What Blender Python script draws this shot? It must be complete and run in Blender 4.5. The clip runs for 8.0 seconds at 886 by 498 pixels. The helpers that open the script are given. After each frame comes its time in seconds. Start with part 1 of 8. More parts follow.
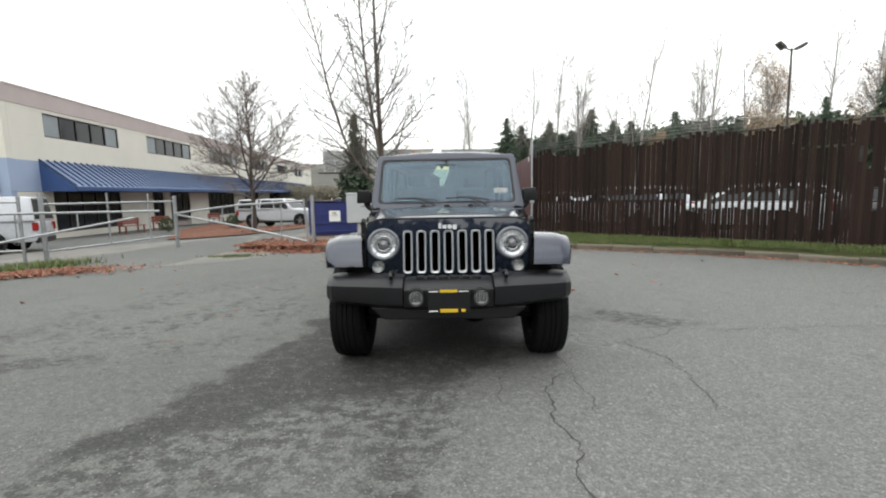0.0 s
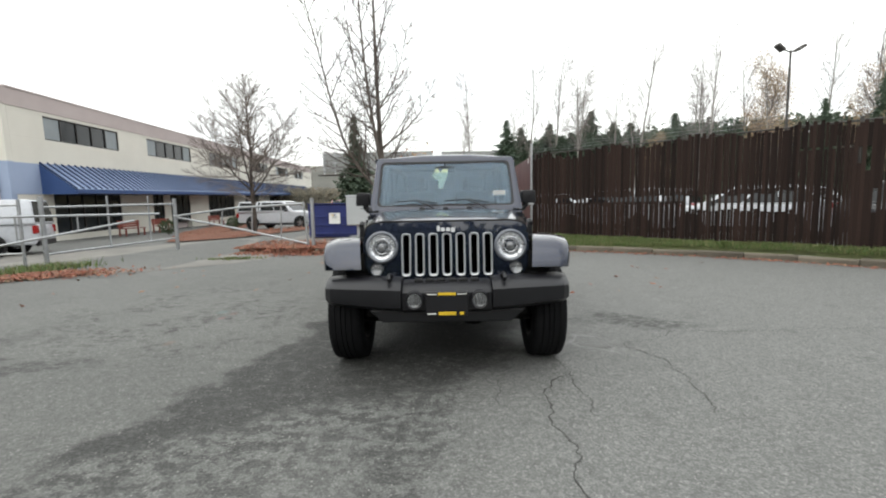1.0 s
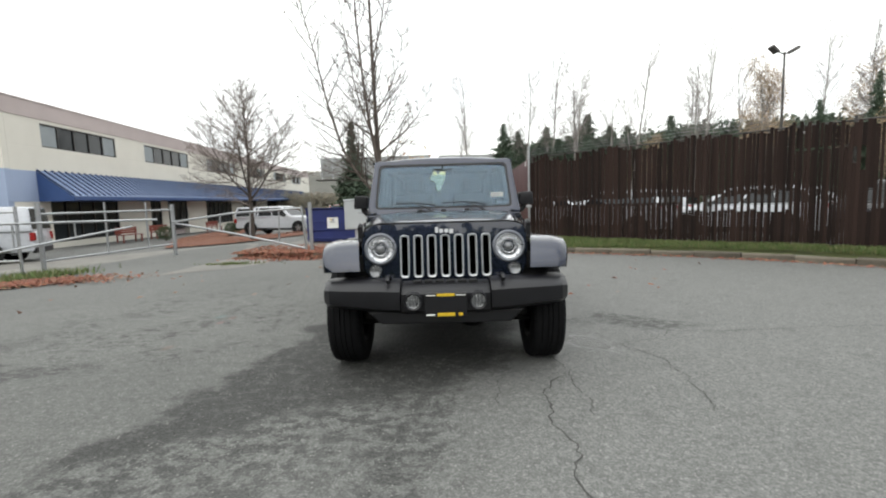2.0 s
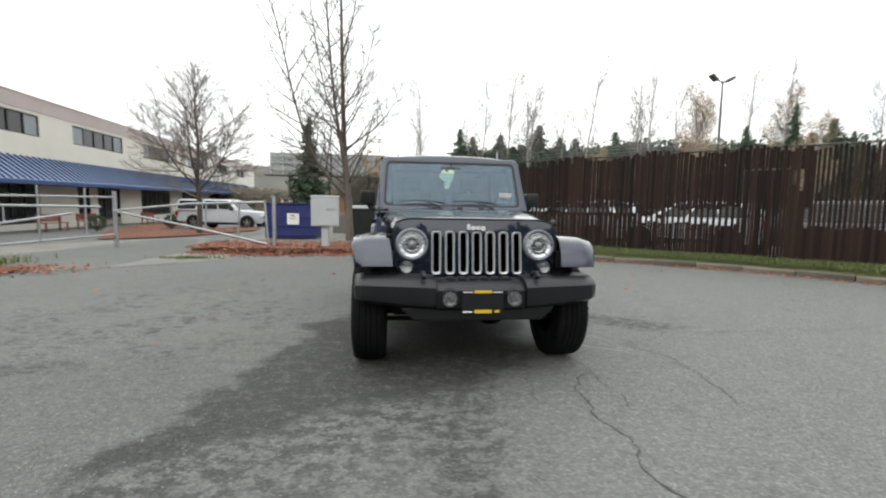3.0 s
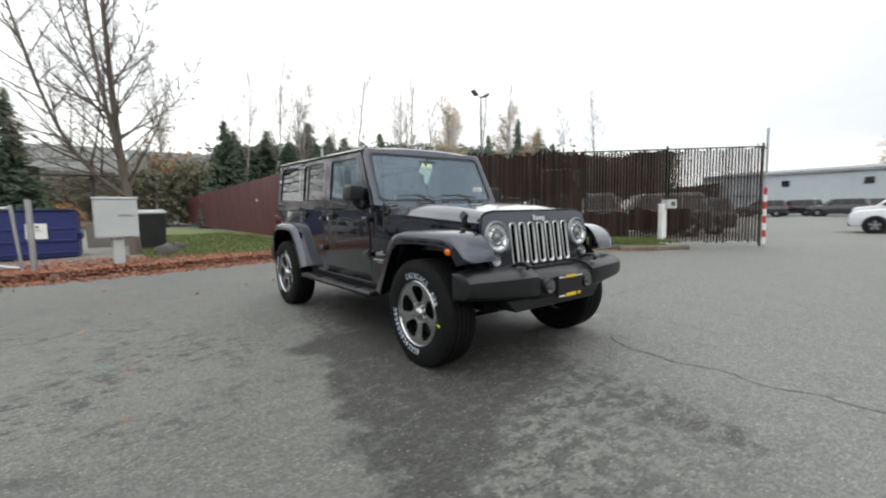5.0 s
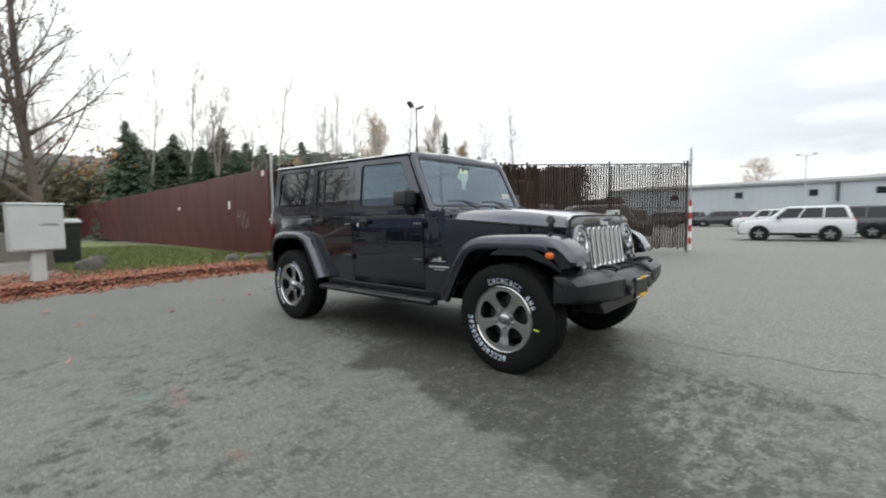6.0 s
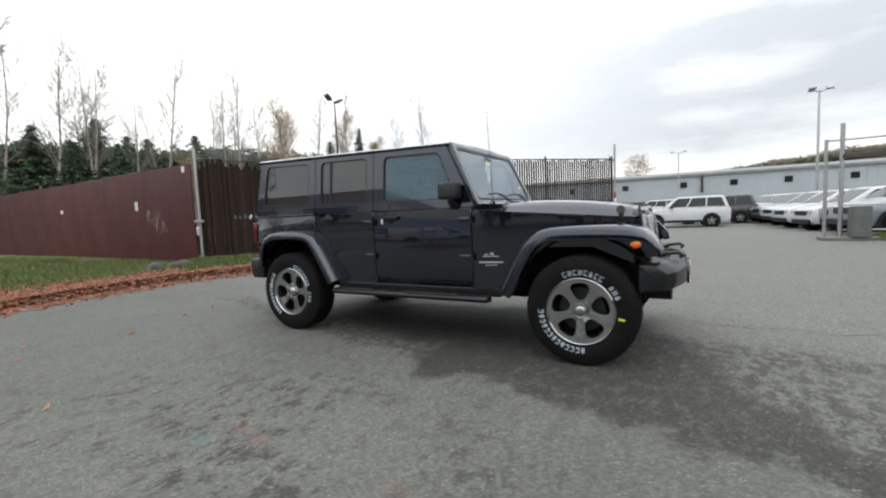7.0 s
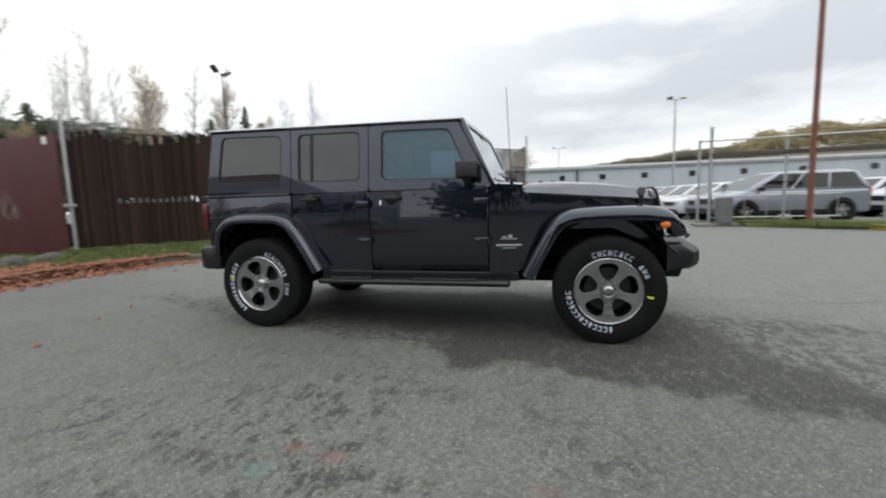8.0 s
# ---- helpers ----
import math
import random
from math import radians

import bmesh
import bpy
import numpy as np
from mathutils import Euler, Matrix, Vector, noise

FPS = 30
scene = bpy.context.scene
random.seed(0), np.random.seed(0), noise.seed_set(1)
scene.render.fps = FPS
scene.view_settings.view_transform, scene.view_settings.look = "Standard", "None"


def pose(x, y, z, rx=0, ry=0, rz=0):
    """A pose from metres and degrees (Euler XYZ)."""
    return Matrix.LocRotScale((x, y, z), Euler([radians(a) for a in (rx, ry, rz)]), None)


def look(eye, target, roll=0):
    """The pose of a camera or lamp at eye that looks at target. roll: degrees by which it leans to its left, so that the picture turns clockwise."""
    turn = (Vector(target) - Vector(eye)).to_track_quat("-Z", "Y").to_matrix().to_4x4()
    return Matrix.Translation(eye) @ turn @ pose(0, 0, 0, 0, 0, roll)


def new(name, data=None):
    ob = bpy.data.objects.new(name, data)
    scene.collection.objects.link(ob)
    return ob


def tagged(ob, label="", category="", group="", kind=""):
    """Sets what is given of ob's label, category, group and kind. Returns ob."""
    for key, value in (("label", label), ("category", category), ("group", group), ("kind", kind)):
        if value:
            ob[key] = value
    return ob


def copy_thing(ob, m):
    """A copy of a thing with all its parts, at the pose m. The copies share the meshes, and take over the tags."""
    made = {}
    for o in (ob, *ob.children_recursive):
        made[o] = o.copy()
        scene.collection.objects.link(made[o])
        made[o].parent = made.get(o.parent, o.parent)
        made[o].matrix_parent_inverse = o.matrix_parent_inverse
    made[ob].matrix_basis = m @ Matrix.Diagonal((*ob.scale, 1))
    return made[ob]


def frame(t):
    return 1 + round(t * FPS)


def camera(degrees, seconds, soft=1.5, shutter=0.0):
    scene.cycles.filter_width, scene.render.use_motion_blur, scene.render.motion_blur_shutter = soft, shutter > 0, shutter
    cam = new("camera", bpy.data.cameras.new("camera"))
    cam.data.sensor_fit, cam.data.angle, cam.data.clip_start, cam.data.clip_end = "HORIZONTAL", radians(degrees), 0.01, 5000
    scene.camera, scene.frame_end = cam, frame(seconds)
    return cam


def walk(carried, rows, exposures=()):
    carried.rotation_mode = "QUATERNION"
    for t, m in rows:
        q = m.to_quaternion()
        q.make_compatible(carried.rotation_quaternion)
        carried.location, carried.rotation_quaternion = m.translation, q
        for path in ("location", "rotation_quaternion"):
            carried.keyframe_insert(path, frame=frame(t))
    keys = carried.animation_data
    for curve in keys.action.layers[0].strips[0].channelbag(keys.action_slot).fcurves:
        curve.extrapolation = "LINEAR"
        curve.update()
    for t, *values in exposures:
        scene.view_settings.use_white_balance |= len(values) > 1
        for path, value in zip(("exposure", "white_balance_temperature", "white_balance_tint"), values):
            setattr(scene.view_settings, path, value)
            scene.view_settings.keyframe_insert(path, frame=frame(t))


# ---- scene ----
cam = camera(90.9, 8.0, soft=2.0, shutter=0.5)
PATH = [
    (0, (-0.005, -3.607, 1.271), (-0.024, -1.619, 1.053), -1.0),
    (0.5, (0.0, -3.609, 1.273), (-0.019, -1.62, 1.058), -1.1),
    (1, (0.009, -3.611, 1.277), (-0.011, -1.622, 1.068), -1.1),
    (1.5, (0.013, -3.61, 1.27), (-0.017, -1.621, 1.064), -1.2),
    (1.7, (0.024, -3.621, 1.277), (-0.009, -1.632, 1.074), -1.3),
    (2.8, (-0.397, -3.62, 1.174), (-0.223, -1.634, 1.015), -0.6),
    (3, (-0.618, -3.567, 1.214), (-0.385, -1.589, 1.035), 1.0),
    (3.5, (-1.133, -3.437, 1.212), (-0.596, -1.519, 1.033), -1.8),
    (4, (-1.683, -3.282, 1.205), (-0.933, -1.435, 1.05), -2.4),
    (4.5, (-2.193, -2.987, 1.196), (-1.21, -1.255, 1.021), -0.2),
    (5, (-2.69, -2.633, 1.169), (-1.469, -1.059, 0.987), -1.1),
    (5.2, (-2.88, -2.477, 1.164), (-1.594, -0.958, 0.965), -0.3),
    (6.3, (-3.717, -1.421, 1.139), (-2.117, -0.227, 1.017), -2.6),
    (6.5, (-3.806, -1.186, 1.144), (-2.138, -0.092, 1.011), -3.5),
    (7, (-4.073, -0.658, 1.153), (-2.331, 0.311, 0.988), -2.5),
    (7.5, (-4.158, -0.144, 1.131), (-2.336, 0.653, 0.92), -1.6),
    (8, (-4.229, 0.37, 1.117), (-2.307, 0.872, 0.885), -1.8),
]
walk(cam, [(t, look(eye, target, roll)) for t, eye, target, roll in PATH], exposures=((0, 0.53, 6500, 7), (5, 0.52, 6500, 7), (6.5, 0.47, 6500, 7), (7.5, 0.36, 6500, 7), (8, 0.34, 6500, 7)))

# ---- world, sun ----
world = bpy.data.worlds.new("overcast_sky")
scene.world = world
world.use_nodes = True
WN, WL = world.node_tree.nodes, world.node_tree.links
WN.clear()
SUN_EL, SUN_AZ = 38.0, 200.0
w_out = WN.new("ShaderNodeOutputWorld")
w_bg = WN.new("ShaderNodeBackground")
w_sky = WN.new("ShaderNodeTexSky")
w_sky.sky_type = "NISHITA"
w_sky.sun_disc = False
w_sky.sun_elevation, w_sky.sun_rotation = radians(SUN_EL), radians(SUN_AZ)
w_sky.dust_density = 4.0
w_tc = WN.new("ShaderNodeTexCoord")
w_map = WN.new("ShaderNodeMapping")
w_map.inputs["Scale"].default_value = (1.0, 1.0, 4.2)
w_noise = WN.new("ShaderNodeTexNoise")
w_noise.inputs["Scale"].default_value = 1.35
w_noise.inputs["Detail"].default_value = 7.0
w_noise.inputs["Roughness"].default_value = 0.55
w_ramp = WN.new("ShaderNodeValToRGB")
w_ramp.color_ramp.elements[0].position = 0.33
w_ramp.color_ramp.elements[0].color = (8.0, 8.2, 8.7, 1)
w_ramp.color_ramp.elements[1].position = 0.58
w_ramp.color_ramp.elements[1].color = (11.0, 11.0, 10.8, 1)
# a heavier cloud bank low towards the warehouse side
w_bank = WN.new("ShaderNodeVectorMath")
w_bank.operation = "DOT_PRODUCT"
w_bank.inputs[1].default_value = (0.84, -0.54, 0.0)
w_bankf = WN.new("ShaderNodeMapRange")
w_bankf.interpolation_type = "SMOOTHSTEP"
for k, v in zip(range(1, 5), (0.35, 1.0, 0.0, 1.0)):
    w_bankf.inputs[k].default_value = v
w_dark = WN.new("ShaderNodeValToRGB")
w_dark.color_ramp.elements[0].position = 0.40
w_dark.color_ramp.elements[0].color = (5.0, 5.2, 5.65, 1)
w_dark.color_ramp.elements[1].position = 0.62
w_dark.color_ramp.elements[1].color = (9.5, 9.55, 9.6, 1)
w_mix0 = WN.new("ShaderNodeMix")
w_mix0.data_type = "RGBA"
w_mix = WN.new("ShaderNodeMix")
w_mix.data_type = "RGBA"
w_mix.inputs[0].default_value = 0.93
WL.new(w_tc.outputs["Generated"], w_map.inputs["Vector"])
WL.new(w_map.outputs[0], w_noise.inputs["Vector"])
WL.new(w_noise.outputs[0], w_ramp.inputs[0])
WL.new(w_noise.outputs[0], w_dark.inputs[0])
WL.new(w_tc.outputs["Generated"], w_bank.inputs[0])
WL.new(w_bank.outputs["Value"], w_bankf.inputs[0])
WL.new(w_bankf.outputs[0], w_mix0.inputs[0])
WL.new(w_ramp.outputs[0], w_mix0.inputs[6])
WL.new(w_dark.outputs[0], w_mix0.inputs[7])
WL.new(w_sky.outputs[0], w_mix.inputs[6])
WL.new(w_mix0.outputs[2], w_mix.inputs[7])
# an overcast dome is brighter overhead than at the horizon
w_sep = WN.new("ShaderNodeSeparateXYZ")
w_up = WN.new("ShaderNodeMapRange")
for k, v in zip(range(1, 5), (0.0, 1.0, 1.0, 1.6)):
    w_up.inputs[k].default_value = v
w_dome = WN.new("ShaderNodeVectorMath")
w_dome.operation = "SCALE"
WL.new(w_tc.outputs["Generated"], w_sep.inputs[0])
WL.new(w_sep.outputs[2], w_up.inputs[0])
WL.new(w_mix.outputs[2], w_dome.inputs[0])
WL.new(w_up.outputs[0], w_dome.inputs["Scale"])
WL.new(w_dome.outputs[0], w_bg.inputs["Color"])
w_bg.inputs["Strength"].default_value = 0.1
WL.new(w_bg.outputs[0], w_out.inputs["Surface"])

sun = new("sun", bpy.data.lights.new("sun", "SUN"))
sun.data.energy, sun.data.angle, sun.data.color = 0.6, radians(110), (1.0, 0.97, 0.93)
sun_dir = Vector((math.sin(radians(SUN_AZ)) * math.cos(radians(SUN_EL)), math.cos(radians(SUN_AZ)) * math.cos(radians(SUN_EL)), math.sin(radians(SUN_EL))))
sun.matrix_basis = look(sun_dir * 50, (0, 0, 0))


# ---- materials ----
class Graph:
    """A small helper round one node material."""

    def __init__(self, name):
        self.m = bpy.data.materials.new(name)
        self.m.use_nodes = True
        self.n, self.l = self.m.node_tree.nodes, self.m.node_tree.links
        self.b = self.n["Principled BSDF"]

    def put(self, socket, value):
        if isinstance(value, bpy.types.NodeSocket):
            self.l.new(value, socket)
        elif isinstance(value, tuple) and len(value) == 3 and socket.type == "RGBA":
            socket.default_value = (*value, 1)
        else:
            socket.default_value = value

    def coord(self, kind="Object"):
        return self.n.new("ShaderNodeTexCoord").outputs[kind]

    def noise(self, scale, detail=4.0, rough=0.55, vec=None, stretch=None, warp=0.0):
        t = self.n.new("ShaderNodeTexNoise")
        t.inputs["Scale"].default_value, t.inputs["Detail"].default_value, t.inputs["Roughness"].default_value = scale, detail, rough
        t.inputs["Distortion"].default_value = warp
        vec = vec or self.coord()
        if stretch:
            mp = self.n.new("ShaderNodeMapping")
            mp.inputs["Scale"].default_value = stretch
            self.l.new(vec, mp.inputs["Vector"])
            vec = mp.outputs[0]
        self.l.new(vec, t.inputs["Vector"])
        return t.outputs[0]

    def math(self, op, a, b=0.0, c=0.0, clamp=False):
        t = self.n.new("ShaderNodeMath")
        t.operation, t.use_clamp = op, clamp
        for s, v in zip(t.inputs, (a, b, c)):
            self.put(s, v)
        return t.outputs[0]

    def step(self, value, lo, hi, a=0.0, b=1.0):
        t = self.n.new("ShaderNodeMapRange")
        t.interpolation_type = "SMOOTHSTEP"
        for s, v in zip(t.inputs, (value, lo, hi, a, b)):
            self.put(s, v)
        return t.outputs[0]

    def mix(self, f, a, b):
        t = self.n.new("ShaderNodeMix")
        t.data_type = "RGBA"
        for i, v in ((0, f), (6, a), (7, b)):
            self.put(t.inputs[i], v)
        return t.outputs[2]

    def bump(self, height, strength=0.3, distance=0.01):
        t = self.n.new("ShaderNodeBump")
        t.inputs["Strength"].default_value, t.inputs["Distance"].default_value = strength, distance
        self.l.new(height, t.inputs["Height"])
        self.l.new(t.outputs[0], self.b.inputs["Normal"])

    def random(self):
        return self.n.new("ShaderNodeObjectInfo").outputs["Random"]

    def island(self):
        return self.n.new("ShaderNodeNewGeometry").outputs["Random Per Island"]

    def done(self, color, rough=0.6, metal=0.0, **more):
        self.put(self.b.inputs["Base Color"], color)
        self.put(self.b.inputs["Roughness"], rough)
        self.put(self.b.inputs["Metallic"], metal)
        for k, v in more.items():
            self.put(self.b.inputs[k.replace("_", " ")], v)
        return self.m


def surface(name, a, b, rough=0.6, metal=0.0, scale=6.0, fine=60.0, bump=0.15, dist=0.005, stretch=None, vary=0.0, **more):
    """Two colours mixed at two scales, with grain in gloss and relief."""
    g = Graph(name)
    big, small = g.noise(scale, 5, 0.6, stretch=stretch), g.noise(fine, 3, 0.6, stretch=stretch)
    f = g.math("ADD", g.math("MULTIPLY", g.step(big, 0.3, 0.7), 0.65), g.math("MULTIPLY", small, 0.35))
    c = g.mix(f, a, b)
    if vary:
        h = g.n.new("ShaderNodeHueSaturation")
        g.l.new(c, h.inputs["Color"])
        g.l.new(g.math("MULTIPLY_ADD", g.random(), 2 * vary, 1 - vary), h.inputs["Value"])
        c = h.outputs[0]
    r = g.math("MULTIPLY_ADD", big, 0.2, rough - 0.1, clamp=True)
    if bump:
        g.bump(small, bump, dist)
    return g.done(c, r, metal, **more)


def make_asphalt():
    g = Graph("worn_asphalt")
    p = g.coord()
    warped = g.n.new("ShaderNodeVectorMath")
    warped.operation = "ADD"
    wob = g.n.new("ShaderNodeTexNoise")
    wob.inputs["Scale"].default_value, wob.inputs["Detail"].default_value = 1.7, 5
    sc = g.n.new("ShaderNodeVectorMath")
    sc.operation = "MULTIPLY_ADD"
    sc.inputs[1].default_value, sc.inputs[2].default_value = (1.1, 1.1, 0), (-0.55, -0.55, 0)
    g.l.new(p, wob.inputs["Vector"])
    g.l.new(wob.outputs["Color"], sc.inputs[0])
    g.l.new(p, warped.inputs[0])
    g.l.new(sc.outputs[0], warped.inputs[1])
    wp = warped.outputs[0]

    def blot(cx, cy, rx, ry, turn=0.0, soft=0.35):
        mp = g.n.new("ShaderNodeMapping")
        mp.vector_type = "TEXTURE"
        mp.inputs["Location"].default_value = (cx, cy, 0)
        mp.inputs["Rotation"].default_value = (0, 0, radians(turn))
        mp.inputs["Scale"].default_value = (rx, ry, 1000)
        g.l.new(wp, mp.inputs["Vector"])
        ln = g.n.new("ShaderNodeVectorMath")
        ln.operation = "LENGTH"
        g.l.new(mp.outputs[0], ln.inputs[0])
        return g.step(ln.outputs["Value"], 1 - soft, 1 + soft, 1.0, 0.0)

    grit = g.noise(240, 2, 0.7)
    stones = g.n.new("ShaderNodeTexVoronoi")
    stones.inputs["Scale"].default_value = 95
    g.l.new(p, stones.inputs["Vector"])
    fine, mid, broad = g.noise(26, 4, 0.65), g.noise(3.2, 6, 0.62), g.noise(0.33, 4, 0.5)
    sep = g.n.new("ShaderNodeSeparateXYZ")
    g.l.new(wp, sep.inputs[0])
    worn = g.step(g.math("SUBTRACT", sep.outputs[0], g.math("MULTIPLY", sep.outputs[1], 0.2)), -1.8, 1.2)
    col = g.mix(g.step(broad, 0.3, 0.7), (0.112, 0.114, 0.107), (0.138, 0.140, 0.131))
    col = g.mix(worn, col, (0.163, 0.165, 0.157))
    col = g.mix(g.math("MULTIPLY", g.step(mid, 0.52, 0.70), 0.22), col, (0.060, 0.060, 0.057))
    col = g.mix(g.math("MULTIPLY", g.step(g.noise(1.3, 6, 0.68, stretch=(1.0, 1.6, 1.0)), 0.50, 0.68), 0.20), col, (0.175, 0.175, 0.164))
    col = g.mix(g.math("MULTIPLY", g.step(fine, 0.45, 0.7), 0.35), col, (0.075, 0.074, 0.071))

    def chips(scale, lo, hi, power=1.6):
        """Each stone of the aggregate has a shade of its own."""
        v = g.n.new("ShaderNodeTexVoronoi")
        v.inputs["Scale"].default_value = scale
        g.l.new(p, v.inputs["Vector"])
        sv = g.n.new("ShaderNodeSeparateColor")
        g.l.new(v.outputs["Color"], sv.inputs[0])
        return g.math("MULTIPLY_ADD", g.math("POWER", sv.outputs[0], power), hi - lo, lo)

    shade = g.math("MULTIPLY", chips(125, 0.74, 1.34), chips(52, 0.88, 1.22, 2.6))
    # damp, oily ground where cars stand: dense beside the wheels, broken up towards the lane; with painted shade under
    # the wagon
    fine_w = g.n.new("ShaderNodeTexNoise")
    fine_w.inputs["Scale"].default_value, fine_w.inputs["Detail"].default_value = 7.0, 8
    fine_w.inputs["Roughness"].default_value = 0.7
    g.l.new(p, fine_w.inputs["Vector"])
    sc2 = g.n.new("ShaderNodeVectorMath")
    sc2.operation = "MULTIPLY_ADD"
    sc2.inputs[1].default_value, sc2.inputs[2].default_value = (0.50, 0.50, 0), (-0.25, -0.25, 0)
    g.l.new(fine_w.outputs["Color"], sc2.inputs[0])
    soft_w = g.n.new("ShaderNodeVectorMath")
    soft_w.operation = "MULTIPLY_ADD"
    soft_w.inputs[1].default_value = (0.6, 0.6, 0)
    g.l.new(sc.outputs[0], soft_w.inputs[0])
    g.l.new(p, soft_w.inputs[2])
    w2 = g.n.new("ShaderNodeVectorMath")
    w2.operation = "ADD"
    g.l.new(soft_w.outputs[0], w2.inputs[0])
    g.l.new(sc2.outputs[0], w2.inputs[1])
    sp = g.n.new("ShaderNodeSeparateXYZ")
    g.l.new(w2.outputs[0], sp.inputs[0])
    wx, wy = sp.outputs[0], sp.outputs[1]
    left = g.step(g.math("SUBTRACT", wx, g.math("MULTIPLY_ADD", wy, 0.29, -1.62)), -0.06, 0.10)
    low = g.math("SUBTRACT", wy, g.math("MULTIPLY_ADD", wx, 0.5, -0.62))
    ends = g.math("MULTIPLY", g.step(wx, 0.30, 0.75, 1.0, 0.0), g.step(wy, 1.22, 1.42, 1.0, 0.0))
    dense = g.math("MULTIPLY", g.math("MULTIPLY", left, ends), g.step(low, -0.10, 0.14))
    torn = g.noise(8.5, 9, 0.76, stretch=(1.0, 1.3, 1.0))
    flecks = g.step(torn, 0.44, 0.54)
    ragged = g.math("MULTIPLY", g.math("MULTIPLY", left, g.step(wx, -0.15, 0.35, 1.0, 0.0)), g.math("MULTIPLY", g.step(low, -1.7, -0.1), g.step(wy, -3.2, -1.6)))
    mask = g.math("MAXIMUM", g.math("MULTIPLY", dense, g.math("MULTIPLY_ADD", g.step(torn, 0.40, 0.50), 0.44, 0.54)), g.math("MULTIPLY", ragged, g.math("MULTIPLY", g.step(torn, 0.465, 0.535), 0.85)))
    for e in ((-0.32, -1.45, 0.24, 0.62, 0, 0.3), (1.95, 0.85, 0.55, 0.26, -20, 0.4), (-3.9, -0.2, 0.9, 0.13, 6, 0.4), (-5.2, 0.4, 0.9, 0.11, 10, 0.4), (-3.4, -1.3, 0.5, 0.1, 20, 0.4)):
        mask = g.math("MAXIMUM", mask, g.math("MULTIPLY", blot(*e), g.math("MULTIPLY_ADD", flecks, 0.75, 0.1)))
    # first blot paints underbody shade together with damp; second is the damp by the wheel
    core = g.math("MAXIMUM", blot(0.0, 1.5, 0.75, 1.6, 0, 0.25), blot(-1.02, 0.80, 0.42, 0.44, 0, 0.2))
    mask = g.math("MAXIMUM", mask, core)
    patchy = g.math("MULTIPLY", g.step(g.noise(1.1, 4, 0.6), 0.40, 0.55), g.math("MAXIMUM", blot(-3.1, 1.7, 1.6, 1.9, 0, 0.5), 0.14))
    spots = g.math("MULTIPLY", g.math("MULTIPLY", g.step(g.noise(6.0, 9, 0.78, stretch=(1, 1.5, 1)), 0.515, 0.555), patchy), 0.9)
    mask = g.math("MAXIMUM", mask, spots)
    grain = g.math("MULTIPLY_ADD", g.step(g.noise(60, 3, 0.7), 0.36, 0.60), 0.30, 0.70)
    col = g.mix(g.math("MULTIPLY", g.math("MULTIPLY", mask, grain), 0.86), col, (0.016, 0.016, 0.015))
    tone = g.n.new("ShaderNodeVectorMath")
    tone.operation = "SCALE"
    g.l.new(col, tone.inputs[0])
    g.l.new(shade, tone.inputs["Scale"])
    col = tone.outputs[0]
    bits = g.n.new("ShaderNodeTexVoronoi")
    bits.inputs["Scale"].default_value = 58
    g.l.new(p, bits.inputs["Vector"])
    bs = g.n.new("ShaderNodeSeparateColor")
    g.l.new(bits.outputs["Color"], bs.inputs[0])
    grav = g.math("MULTIPLY", g.step(bs.outputs[1], 0.90, 0.93), g.step(bits.outputs["Distance"], 0.14, 0.40, 0.75, 0.0))
    col = g.mix(grav, col, (0.34, 0.335, 0.315))
    # old spray-paint marks
    for mx, my, mr, tint in ((-2.76, 1.60, 0.085, (0.10, 0.19, 0.18)), (-2.62, 1.32, 0.06, (0.26, 0.10, 0.10)), (-2.58, 1.53, 0.07, (0.20, 0.09, 0.08)), (-2.66, 0.41, 0.07, (0.15, 0.075, 0.05))):
        mp = g.n.new("ShaderNodeMapping")
        mp.vector_type = "TEXTURE"
        mp.inputs["Location"].default_value = (mx, my, 0)
        mp.inputs["Scale"].default_value = (mr, mr * 1.5, 1000)
        g.l.new(p, mp.inputs["Vector"])
        ln = g.n.new("ShaderNodeVectorMath")
        ln.operation = "LENGTH"
        g.l.new(mp.outputs[0], ln.inputs[0])
        inside = g.step(g.math("ADD", ln.outputs["Value"], g.math("MULTIPLY", torn, 1.6)), 1.15, 1.75, 0.30, 0.0)
        col = g.mix(inside, col, tint)
    wet = blot(1.22, 0.28, 0.20, 0.26, 0, 0.35)
    rough = g.math("SUBTRACT", g.math("MULTIPLY_ADD", grit, 0.22, 0.66), g.math("MULTIPLY", wet, 0.5), clamp=True)
    h = g.math("ADD", g.math("MULTIPLY", stones.outputs["Distance"], 0.6), grit)
    g.bump(h, 0.6, 0.007)
    return g.done(col, rough, Specular_IOR_Level=0.4)


M = {}
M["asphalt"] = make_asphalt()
M["concrete"] = surface("stained_concrete", (0.20, 0.19, 0.17), (0.13, 0.125, 0.115), 0.85, scale=1.2, fine=90, bump=0.3)
M["kerb"] = surface("old_kerb_concrete", (0.15, 0.13, 0.10), (0.075, 0.065, 0.05), 0.9, scale=4, fine=70, bump=0.5, vary=0.25)
M["tar"] = surface("crack_tar", (0.040, 0.040, 0.038), (0.068, 0.066, 0.062), 0.9, scale=20)
M["soil"] = surface("leafy_soil", (0.105, 0.12, 0.042), (0.14, 0.085, 0.045), 0.95, scale=1.6, fine=40, bump=0.6, dist=0.03)
M["turf"] = surface("mown_green_turf", (0.135, 0.155, 0.05), (0.09, 0.105, 0.038), 0.95, scale=1.4, fine=60, bump=0.6, dist=0.03)
